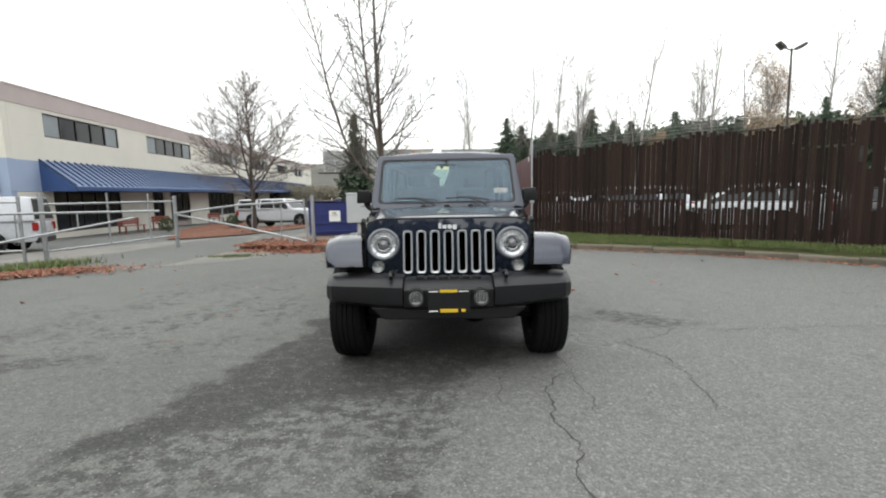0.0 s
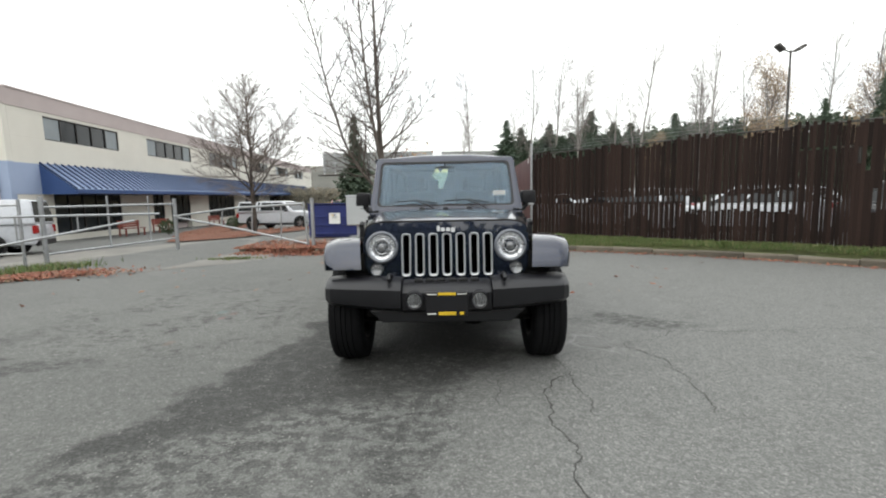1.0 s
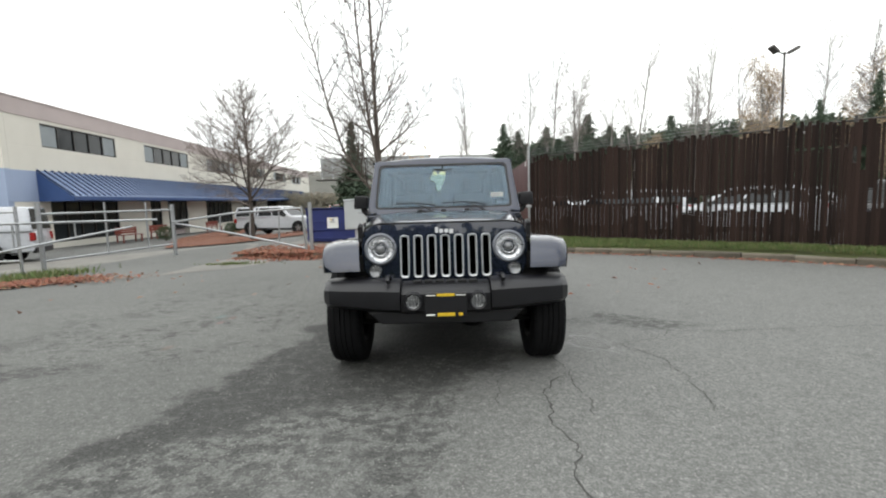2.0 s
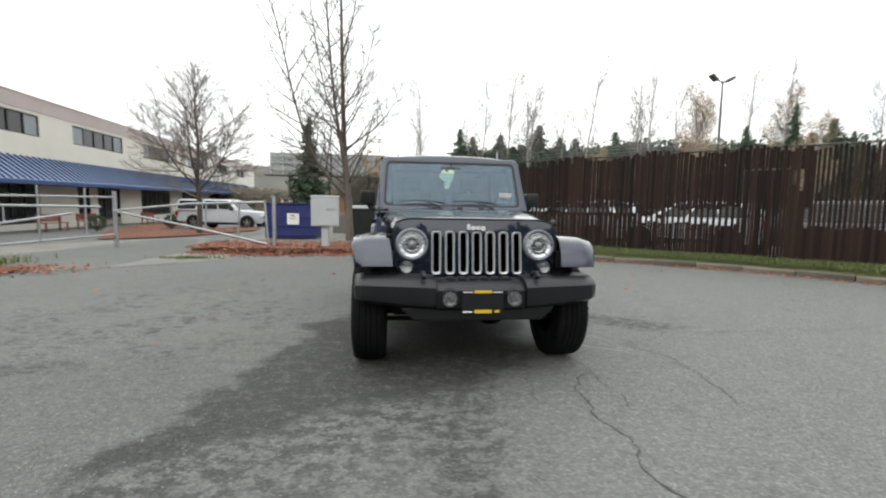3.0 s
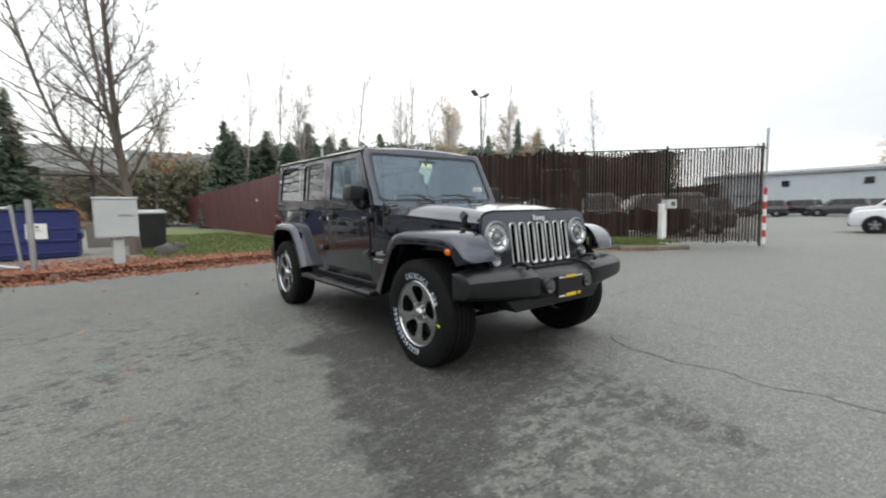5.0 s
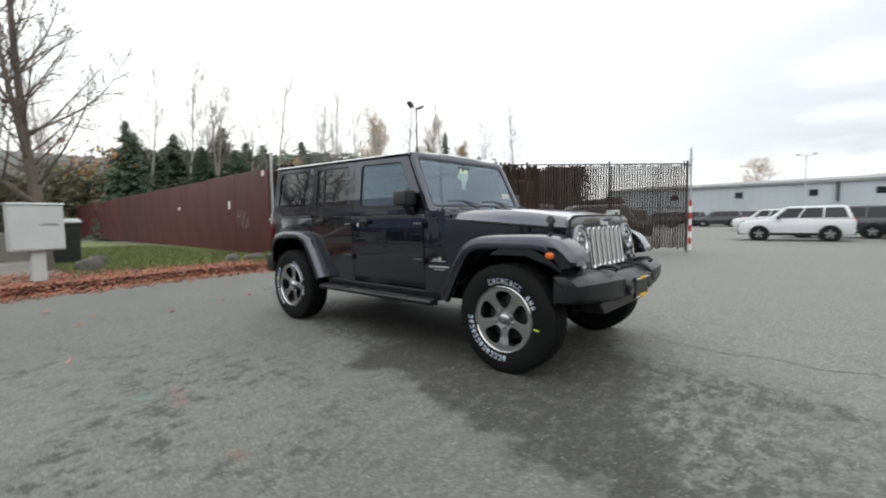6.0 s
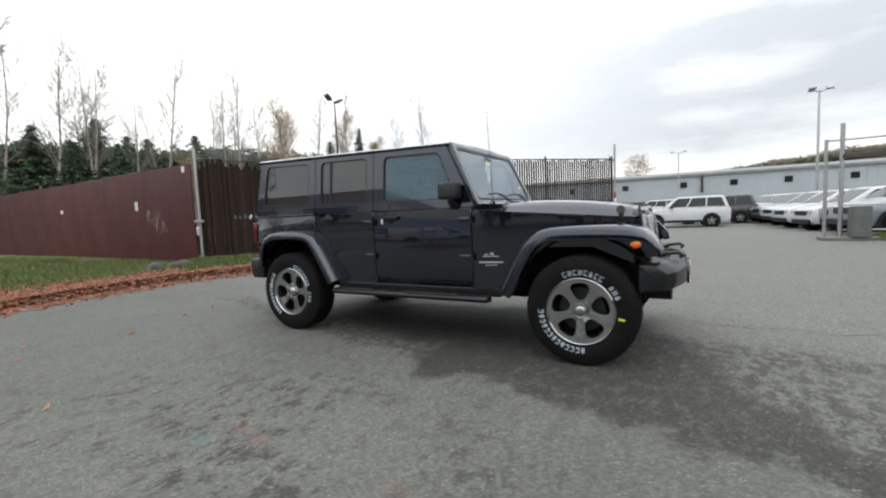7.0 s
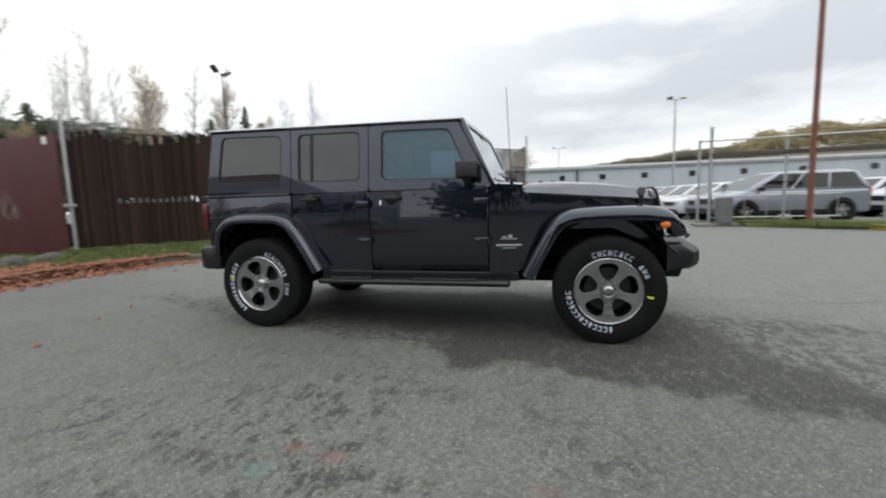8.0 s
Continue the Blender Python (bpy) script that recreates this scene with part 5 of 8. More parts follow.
bars("barrier_gate", "second galvanised barrier gate standing part open", "gate",
     [("post", [(B1.x, B1.y, -0.2), (B1.x, B1.y, 1.55)], 0.05), ("top_rail", [lerp3(B1, B2, 0, 1.16), lerp3(B1, B2, 1.08, 1.14)], 0.03), ("brace", [lerp3(B1, B2, 0.0, 0.38), lerp3(B1, B2, 0.92, 0.98)], 0.028),
      ("strut", [lerp3(B1, B2, 0.3, 0.55), lerp3(B1, B2, 0.3, 1.15)], 0.018), ("strut", [lerp3(B1, B2, 0.6, 0.75), lerp3(B1, B2, 0.6, 1.15)], 0.018), ("strut", [lerp3(B1, B2, 0.05, 0.4), lerp3(B1, B2, 0.05, 1.15)], 0.018)])
bars("rail_fence", "galvanised rail fence running past the white van", "fence",
     [("post", [(-9.95, 6.5, -0.2), (-9.95, 6.5, 1.55)], 0.035), ("post", [(-12.4, 6.0, -0.2), (-12.4, 6.0, 1.55)], 0.035), ("rail", [(-9.95, 6.5, 1.42), (-13.5, 5.8, 1.40)], 0.025), ("rail", [(-9.95, 6.5, 0.28), (-13.5, 5.8, 0.26)], 0.025), ("post", [(-10.6, 6.37, -0.1), (-10.6, 6.37, 1.45)], 0.02)])


def make_dumpster():
    root = thing("dumpster", "navy blue steel dumpster with a white notice", "dumpster", pose(-4.08, 12.75, 0.12, 0, 0, -2))
    bm = bmesh.new()
    prism(bm, [(-0.68, 0.02), (0.62, 0.02), (0.70, 1.02), (-0.72, 1.18)], -0.86, 0.86, "x", 0.01, 1)
    part("bin", bm, M["dumpster"], root)
    for z in (0.12, 0.42, 0.72):
        bm = bmesh.new()
        box(bm, (-0.87, -0.735, z), (0.87, -0.695, z + 0.05), 0.006)
        part("rib", bm, M["dumpster"], root)
    for x0, x1 in ((-0.88, -0.005), (0.005, 0.88)):
        bm = bmesh.new()
        loft(bm, [[(x0, -0.78, 1.20), (x1, -0.78, 1.20), (x1, 0.74, 1.05), (x0, 0.74, 1.05)], [(x0, -0.78, 1.235), (x1, -0.78, 1.235), (x1, 0.74, 1.085), (x0, 0.74, 1.085)]])
        part("lid", bm, M["dumpster"], root)
    for x in (-0.93, 0.87):
        bm = bmesh.new()
        box(bm, (x, -0.5, 0.45), (x + 0.06, 0.45, 0.62), 0.01)
        part("lift_pocket", bm, M["dumpster"], root)
    bm = bmesh.new()
    box(bm, (-0.10, -0.752, 0.50), (0.30, -0.737, 0.88), 0.002)
    sign = part("notice", bm, M["paper"], root, "white notice with yellow and blue print")
    for x0, x1, z0, z1, m in ((0.0, 0.08, 0.78, 0.83, "yellow_paint"), (0.09, 0.15, 0.77, 0.83, "blue_dark"), (0.0, 0.2, 0.735, 0.745, "dark_steel"), (0.0, 0.2, 0.70, 0.71, "dark_steel")):
        bm = bmesh.new()
        box(bm, (x0, -0.756, z0), (x1, -0.7525, z1))
        part("print_bar", bm, M[m], sign)
    return root


make_dumpster()


def make_cabinet():
    root = thing("mailbox_cabinet", "pale grey metal mailbox cabinet on a square post", "mailbox", pose(-2.47, 8.95, 0.1, 0, 0, 4))
    bm = bmesh.new()
    box(bm, (-0.10, -0.10, 0), (0.10, 0.10, 0.62), 0.01)
    part("post", bm, M["pale_grey"], root)
    bm = bmesh.new()
    box(bm, (-0.37, -0.19, 0.60), (0.37, 0.19, 1.42), 0.015, 2)
    part("case", bm, M["pale_grey"], root)
    bm = bmesh.new()
    box(bm, (-0.355, -0.202, 0.63), (0.355, -0.192, 1.39), 0.003)
    door = part("door", bm, M["pale_grey"], root)
    bm = bmesh.new()
    box(bm, (0.02, -0.208, 1.05), (0.30, -0.203, 1.062))
    box(bm, (0.05, -0.208, 1.085), (0.25, -0.203, 1.09))
    part("slot", bm, M["dark_steel"], door)
    bm = bmesh.new()
    prism(bm, [(-0.22, 1.42), (0.22, 1.42), (0.20, 1.45), (-0.20, 1.45)], -0.39, 0.39, "x", 0.004)
    part("cap", bm, M["pale_grey"], root)
    return root


make_cabinet()


def make_bin():
    root = thing("trash_bin", "black plastic bin with a pale lid under the tree", "trash bin", pose(-1.62, 13.4, 0.12, 0, 0, -6))
    bm = bmesh.new()
    loft(bm, [[(-0.48 * k, -0.38 * k, z), (0.48 * k, -0.38 * k, z), (0.48 * k, 0.38 * k, z), (-0.48 * k, 0.38 * k, z)] for k, z in ((0.9, 0), (1.0, 1.02), (1.05, 1.03), (1.05, 1.08))])
    part("body", rounded(bm, 0.03, 2), M["bin"], root, smooth=40)
    bm = bmesh.new()
    loft(bm, [[(-0.50 * k, -0.40 * k, z), (0.50 * k, -0.40 * k, z), (0.50 * k, 0.40 * k, z), (-0.50 * k, 0.40 * k, z)] for k, z in ((1.03, 1.082), (1.03, 1.12), (0.85, 1.2))])
    part("lid", rounded(bm, 0.02, 2), M["pale_grey"], root, smooth=40)
    return root


make_bin()
bm = bmesh.new()
box(bm, (-3.15, 15.6, 0), (-1.2, 15.8, 0.95), 0.02)
tagged(part("low_wall", bm, M["concrete"]), "low pale concrete wall behind the bins", "wall", kind="structure")


def make_rock(label, x, y, z, sx, sy, sz, seed):
    bm = bmesh.new()
    bmesh.ops.create_icosphere(bm, subdivisions=3, radius=1)
    for v in bm.verts:
        v.co *= 1 + 0.30 * noise.noise(v.co * 1.3 + Vector((seed, 0, 0))) + 0.1 * noise.noise(v.co * 4)
        v.co = Vector((v.co.x * sx, v.co.y * sy, max(v.co.z, -0.55) * sz))
    ob = part("boulder", bm, M["rock"], smooth=70)
    ob.location = (x, y, z + sz * 0.35)
    return tagged(ob, label, "rock")


make_rock("grey boulder among the leaves by the tree", -1.45, 10.6, 0.10, 0.27, 0.22, 0.24, 3)
make_rock("dark mossy boulder beside the bin", -1.0, 12.2, 0.10, 0.2, 0.2, 0.2, 9)
make_rock("pale rock at the foot of the red fence", 1.30, 9.75, 0.11, 0.20, 0.18, 0.16, 5)
make_rock("low dark rock at the foot of the red fence", 1.95, 9.85, 0.11, 0.34, 0.2, 0.14, 7)


# ---- posts on the fence side ----
def make_callbox():
    root = thing("call_box", "white post with a small keypad box", "call box", pose(9.3, 3.08, 0.12, 0, 0, -26))
    bm = bmesh.new()
    box(bm, (-0.075, -0.075, 0), (0.075, 0.075, 1.08), 0.008)
    part("post", bm, M["white_paint"], root)
    bm = bmesh.new()
    box(bm, (0.02, -0.17, 0.95), (0.31, 0.07, 1.19), 0.012, 2)
    head = part("box", bm, M["pale_grey"], root)
    bm = bmesh.new()
    box(bm, (0.12, -0.178, 1.02), (0.24, -0.172, 1.13), 0.004)
    part("keypad", bm, M["dark_steel"], head)
    return root


make_callbox()


def make_striped_pole():
    root = thing("gate_pole", "steel pole with red and white warning bands", "pole", pose(11.42, 1.36, 0))
    bm = bmesh.new()
    tube(bm, [(0, 0, 0), (0, 0, 3.15)], 0.032, 12)
    part("pole", bm, M["galv"], root, smooth=40)
    for i in range(8):
        bm = bmesh.new()
        tube(bm, [(0, 0, 0.06 + i * 0.19), (0, 0, 0.25 + i * 0.19)], 0.042, 14)
        part("band", bm, M["red_paint"] if i % 2 else M["white_paint"], root, smooth=40)
    bm = bmesh.new()
    tube(bm, [(-0.28, 0.1, 2.62), (0.05, 0, 2.62)], 0.02, 8)
    tube(bm, [(-0.25, 0.1, 2.62), (-0.36, 0.12, 2.74)], 0.015, 6)
    part("bracket", bm, M["dark_steel"], root)
    return root


make_striped_pole()


def make_light(name, label, x, y, h, r=0.07, heads=((-0.5, 0, 40), (0.5, 0.1, -30)), mat="dark_steel"):
    root = thing(name, label, "lamp", pose(x, y, ground_z(x, y)))
    bm = bmesh.new()
    tube(bm, [(0, 0, 0), (0, 0, h * 0.5), (0, 0, h)], [r, r * 0.85, r * 0.6], 10)
    part("pole", bm, M[mat], root, smooth=40)
    for dx, dy, tilt in heads:
        bm = bmesh.new()
        tube(bm, [(0, 0, h - 0.1), (dx * 0.7, dy * 0.7, h + 0.05)], 0.03, 6)
        head = part("arm", bm, M[mat], root)
        t = bmesh.new()
        box(t, (-0.21, -0.17, -0.07), (0.21, 0.17, 0.07), 0.03)
        bm = bmesh.new()
        merge(bm, t, Matrix.Translation((dx, dy, h + 0.12)) @ Matrix.Rotation(radians(tilt), 4, "Y"))
        part("lamp_head", bm, M[mat], head)
    return root


make_light("street_lamp", "tall pole with two floodlight heads", 15.8, 17.2, 8.0)
make_light("street_lamp", "tall steel pole with floodlights over parked cars", 29.4, -7.5, 7.5, 0.08, ((-0.1, 0.35, 20), (0.15, -0.5, -20)), "galv")
make_light("street_lamp", "distant steel light pole by the warehouse", 57, 0.0, 7.4, 0.08, ((0, 0.7, 0), (0, -0.7, 0)), "galv")
root = thing("utility_pole", "rust-red tall steel pole on the grass island", "pole", pose(10.66, -6.72, 0.08))
bm = bmesh.new()
tube(bm, [(0, 0, 0), (0, 0, 4.5), (0, 0, 9.5)], [0.078, 0.072, 0.062], 14)
part("pole", bm, M["rust"], root, smooth=40)
bm = bmesh.new()
lathe(bm, [(0.22, 0), (0.22, 0.05), (0.12, 0.07), (0.12, 0.1)], (0, 0, 0), "z", 16)
part("base", bm, M["rust"], root)

# grass island with a yellow kerb
bm = bmesh.new()
prism(bm, [(10.3, -5.0), (9.1, -7.2), (7.3, -8.3), (7.4, -9.4), (10.2, -10.4), (11.4, -8.4), (11.5, -5.2)], -0.1, 0.10, "z", 0.02)
tagged(part("grass_island", bm, M["turf"]), "low grass island beside the gate", "verge", kind="structure")
root = thing("yellow_kerb", "yellow painted kerb at the tip of the grass island", "kerb", kind="structure")
for i in range(4):
    p, q = Vector((9.0, -7.26)), Vector((7.2, -8.36))
    a, b = p.lerp(q, i / 4 + 0.006), p.lerp(q, (i + 1) / 4 - 0.006)
    d = (b - a).normalized() * 1
    nrm = Vector((-d.y, d.x)) * -0.09
    bm = bmesh.new()
    prism(bm, [tuple(a - nrm * 0.4), tuple(b - nrm * 0.4), tuple(b + nrm), tuple(a + nrm)], -0.05, 0.14, "z", 0.012)
    part("kerb_stone", bm, M["yellow_paint"], root)


def make_lot_gate():
    root = thing("sliding_gate", "open steel sliding gate frame at the car lot", "gate", pose(10.95, -4.1, 0))
    for y, h, r in ((0.2, 2.62, 0.04), (-0.12, 3.0, 0.05), (-2.1, 2.55, 0.04), (-4.6, 2.5, 0.04)):
        bm = bmesh.new()
        tube(bm, [(0, y, 0), (0, y, h)], r, 10)
        part("post", bm, M["galv"], root, smooth=40)
    bm = bmesh.new()
    tube(bm, [(0, 0.2, 2.58), (0, -4.6, 2.62)], 0.025, 8)
    part("top_rail", bm, M["galv"], root, smooth=40)
    bm = bmesh.new()
    box(bm, (-0.06, -4.8, 2.10), (0.06, -0.12, 2.22), 0.01)
    part("beam", bm, M["dark_steel"], root)
    for z in (0.25, 0.9):
        bm = bmesh.new()
        tube(bm, [(0.1, -0.2, z), (0.1, -3.6, z)], 0.02, 8)
        part("lower_rail", bm, M["galv"], root, smooth=40)
    for i in range(6):
        bm = bmesh.new()
        tube(bm, [(0.1, -0.5 - i * 0.6, 0.25), (0.1, -0.5 - i * 0.6, 0.9)], 0.012, 6)
        part("bar", bm, M["galv"], root)
    bm = bmesh.new()
    box(bm, (-0.35, -1.0, 0), (0.3, 0.3, 0.08), 0.01)
    part("base_slab", bm, M["concrete"], root)
    return root


make_lot_gate()
root = thing("gate_operator", "grey gate motor cabinet on a slab", "machine", pose(10.75, -4.55, 0.08))
bm = bmesh.new()
prism(bm, [(-0.20, 0), (0.20, 0), (0.20, 0.70), (0.11, 0.79), (-0.20, 0.79)], -0.19, 0.19, "y", 0.02, 2)
part("case", bm, M["machine_grey"], root)
bm = bmesh.new()
box(bm, (-0.208, -0.15, 0.1), (-0.201, 0.15, 0.6), 0.002)
part("door", bm, M["machine_grey"], root)


def make_billboard():
    root = thing("billboard", "grey back of a billboard on steel posts", "billboard", pose(-13.6, 45.4, 0, 0, 0, -2))
    bm = bmesh.new()
    box(bm, (0, 0, 4.9), (12.2, 0.12, 7.0), 0.02)
    part("panel", bm, M["billboard"], root)
    for i in range(11):
        bm = bmesh.new()
        box(bm, (0.1 + i * 1.2, -0.16, 4.7), (0.2 + i * 1.2, -0.002, 7.05))
        part("rib", bm, M["galv"], root)
    for z in (5.2, 5.9, 6.6):
        bm = bmesh.new()
        box(bm, (0, -0.24, z), (12.2, -0.163, z + 0.08))
        part("stringer", bm, M["galv"], root)
    bm = bmesh.new()
    box(bm, (-0.3, -1.0, 4.5), (13, 0.2, 4.62), 0.01)
    part("walkway", bm, M["dark_steel"], root)
    for x in (2.0, 6.2, 10.4):
        bm = bmesh.new()
        tube(bm, [(x, 0.3, -0.5), (x, 0.3, 6.9)], 0.16, 10)
        part("post", bm, M["dark_steel"], root)
    return root


make_billboard()
copy_thing([o for o in scene.objects if o.name == "billboard"][0], pose(-0.5, 47.5, 0.2, 0, 0, 4))


# ---- other vehicles ----
def make_car(name, label, lower, uppers, W, wheels, r, paint_mat, m, group="", trim="black_plastic", tall=False):
    """A road car from a side outline; the nose points to local -y, the origin lies under its middle."""
    root = thing(name, label, "car", m, group)
    hw = W / 2
    bm = bmesh.new()
    prism(bm, lower, -hw, hw, "x", 0.07, 3, 20)
    for v in bm.verts:
        f = max(0.0, (abs(v.co.y) - 1.4) / 1.2)
        v.co.x *= 1 - 0.13 * f * f
        v.co.x *= 1 - 0.05 * smoothstep(0.8, 1.1, v.co.z)
    part("body", bm, M[paint_mat], root, smooth=40)
    belt = min(p[1] for p in uppers[0])
    for upper in uppers:
        top = max(p[1] for p in upper)
        lean = lambda z, top=top, belt=belt: hw * (0.945 - 0.17 * max(0.0, z - belt) / (top - belt))
        t = bmesh.new()
        loft(t, [[(s * lean(z), y, z) for y, z in upper] for s in (-1, 1)])
        part("cabin", rounded(t, 0.05, 3, 20), M[paint_mat], root, smooth=40)
        ys = [p[0] for p in upper]
        c = Vector((sum(ys) / len(ys), (top + belt) / 2))
        front, back = upper[0], upper[-1]
        ft, bt = upper[1], upper[-2]
        z0, z1 = belt + 0.09, top - 0.10
        def edge(a, b, z):
            return a[0] + (b[0] - a[0]) * (z - a[1]) / (b[1] - a[1])
        fy0, fy1, by0, by1 = edge(front, ft, z0) + 0.22, edge(front, ft, z1) + 0.12, edge(back, bt, z0) - 0.12, edge(back, bt, z1) - 0.12
        n = max(1, round((by0 - fy0) / 0.95))
        for s in (-1, 1):
            for i in range(n):
                a0, a1 = fy0 + (by0 - fy0) * i / n + 0.03, fy0 + (by0 - fy0) * (i + 1) / n - 0.03
                b0, b1 = fy1 + (by1 - fy1) * i / n + 0.03, fy1 + (by1 - fy1) * (i + 1) / n - 0.03
                bm = bmesh.new()
                loft(bm, [[(s * (lean(z) + d), y, z) for y, z in ((a0, z0), (a1, z0), (b1, z1), (b0, z1))] for d in (-0.02, 0.006)])
                part("side_window", bm, M["car_glass"], root)
        for a, b, o, nm in ((front, ft, -0.012, "windscreen"), (back, bt, 0.012, "back_window")):
            bm = bmesh.new()
            za, zb = belt + 0.08, top - 0.07
            loft(bm, [[(s * (lean(z) - 0.09), edge(a, b, z) + o + dd, z) for s, z in ((-1, za), (1, za), (1, zb), (-1, zb))] for dd in (0, -3 * o)])
            part(nm, bm, M["car_glass"], root)
    y0, y1 = min(p[0] for p in lower), max(p[0] for p in lower)
    for s in (-1, 1):
        for y in wheels:
            # flat black disc on the body side draws the shaded wheel opening
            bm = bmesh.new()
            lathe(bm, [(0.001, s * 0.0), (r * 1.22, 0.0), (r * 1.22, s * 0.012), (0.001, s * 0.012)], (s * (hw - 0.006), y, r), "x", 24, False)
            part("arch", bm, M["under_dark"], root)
            w = thing_part("wheel", root)
            bm = bmesh.new()
            lathe(bm, [(r * 0.62, -0.1), (r * 0.9, -0.11), (r, -0.08), (r, 0.08), (r * 0.9, 0.11), (r * 0.62, 0.1)], (s * (hw - 0.09), y, r), "x", 28, False)
            part("tyre", bm, M["tyre"], w, smooth=45)
            bm = bmesh.new()
            lathe(bm, [(r * 0.64, s * 0.10), (r * 0.6, s * 0.08), (r * 0.2, s * 0.085), (r * 0.15, s * 0.1), (0.001, s * 0.1)], (s * (hw - 0.09), y, r), "x", 20, False)
            for k in range(5):
                a = k * math.tau / 5
                t = bmesh.new()
                box(t, (-0.012, -0.052, 0.05), (0.012, 0.052, r * 0.62))
                merge(bm, t, Matrix.Translation((s * (hw + 0.004), y, r)) @ Matrix.Rotation(a, 4, "X"))
            part("rim", bm, M["alloy"], w, smooth=45)
        zl = 0.78 if not tall else 0.9
        bm = bmesh.new()
        box(bm, (min(s * hw * 0.55, s * hw * 0.88), y0 - 0.012, zl - 0.08), (max(s * hw * 0.55, s * hw * 0.88), y0 + 0.25, zl + 0.07), 0.02)
        part("headlamp", bm, M["lamp_clear"], root)
        bm = bmesh.new()
        box(bm, (min(s * hw * 0.66, s * hw * 0.885), y1 - 0.12, zl), (max(s * hw * 0.66, s * hw * 0.885), y1 + 0.012, zl + 0.3), 0.02)
        part("tail_lamp", bm, M["lamp_red"], root)
        bm = bmesh.new()
        fy = uppers[0][0][0] + 0.45
        box(bm, (min(s * hw * 0.96, s * (hw + 0.17)), fy, belt + 0.02), (max(s * hw * 0.96, s * (hw + 0.17)), fy + 0.12, belt + 0.17), 0.03, 2)
        part("mirror", bm, M[trim], root)
        bm = bmesh.new()
        box(bm, (min(s * (hw - 0.02), s * (hw + 0.008)), wheels[0] + r * 1.25, 0.27), (max(s * (hw - 0.02), s * (hw + 0.008)), wheels[1] - r * 1.25, 0.40), 0.006)
        part("sill", bm, M[trim], root)
    bm = bmesh.new()
    box(bm, (-hw * 0.5, y0 - 0.014, 0.62), (hw * 0.5, y0 + 0.1, 0.82), 0.02)
    part("grille", bm, M[trim], root)
    bm = bmesh.new()
    box(bm, (-hw * 0.78, y0 - 0.02, 0.30), (hw * 0.78, y0 + 0.1, 0.50), 0.03)
    part("bumper", bm, M[trim], root)
    bm = bmesh.new()
    box(bm, (-hw * 0.8, y1 - 0.1, 0.33), (hw * 0.8, y1 + 0.02, 0.55), 0.03)
    part("bumper", bm, M[trim], root)
    return root


# shade of the wheel openings as a colour
M["under_dark"] = surface("wheel_well_shade", (0.01, 0.01, 0.01), (0.014, 0.014, 0.014), 0.9, scale=9, bump=0)
SUV_L = [(-2.12, 0.30), (-2.20, 0.45), (-2.20, 0.70), (-2.10, 0.92), (-1.85, 0.99), (-1.02, 1.06), (2.12, 1.08), (2.20, 0.98), (2.20, 0.42), (2.12, 0.30)]
SUV_U = [(-1.08, 1.02), (-0.42, 1.58), (-0.22, 1.66), (1.75, 1.68), (1.92, 1.62), (2.12, 1.04)]
CROSS_U = [(-1.15, 1.02), (-0.30, 1.55), (0.0, 1.64), (1.3, 1.63), (1.65, 1.56), (2.14, 1.06)]
VAN_L = [(-2.20, 0.28), (-2.30, 0.45), (-2.28, 0.70), (-2.12, 0.88), (-1.45, 1.04), (2.22, 1.06), (2.32, 0.95), (2.34, 0.42), (2.25, 0.28)]
VAN_U = [(-1.55, 1.00), (-0.55, 1.56), (-0.15, 1.66), (1.6, 1.67), (2.0, 1.58), (2.30, 1.04)]


def stand(x, y, head):
    """A pose on the ground with the nose pointing along the heading, in degrees from +x."""
    return Matrix.Translation((x, y, ground_z(x, y))) @ Matrix.Rotation(radians(head + 90), 4, "Z")


suv = make_car("suv", "white boxy four-door wagon parked side-on", SUV_L, [SUV_U], 1.76, (-1.34, 1.32), 0.345, "white_car", stand(24.1, -0.56, 93))
make_car("suv", "black wagon parked behind the white one", SUV_L, [SUV_U], 1.80, (-1.34, 1.32), 0.35, "black_car", stand(27.7, -2.2, 90))
ROW = "cars parked in a row"
make_car("minivan", "silver minivan at the end of the car row", VAN_L, [VAN_U], 1.90, (-1.46, 1.42), 0.345, "silver_car", stand(13.35, -7.0, 98), ROW)
cross = make_car("suv", "white crossover parked in the car row", SUV_L, [CROSS_U], 1.82, (-1.34, 1.32), 0.36, "white_car", stand(18.6, -6.85, 103), ROW)
sil = make_car("suv", "silver crossover parked in the car row", SUV_L, [CROSS_U], 1.80, (-1.34, 1.32), 0.35, "silver_car", stand(15.9, -7.2, 100), ROW)
for i, (x, y) in enumerate(((21.4, -6.6), (24.1, -6.5), (26.8, -6.3), (29.5, -6.2), (32.2, -6.0), (35.0, -5.9), (15.9, -13), (18.7, -12.8))):
    copy_thing(cross if i != 2 else sil, stand(x, y, 102 + i))
blk = make_car("suv", "dark wagon far down the lot", SUV_L, [SUV_U], 1.78, (-1.34, 1.32), 0.345, "black_car", stand(57, 8.2, 100))
FAR = "far cars before the warehouse"
for x, y, h, b in ((40, 1.9, 95, suv), (55, 11.0, 80, blk), (58, 5.6, 110, blk), (52, 7.0, 90, blk), (50, 12.6, 100, blk), (54, 13.6, 92, blk)):
    tagged(copy_thing(b, stand(x, y, h)), group=FAR)
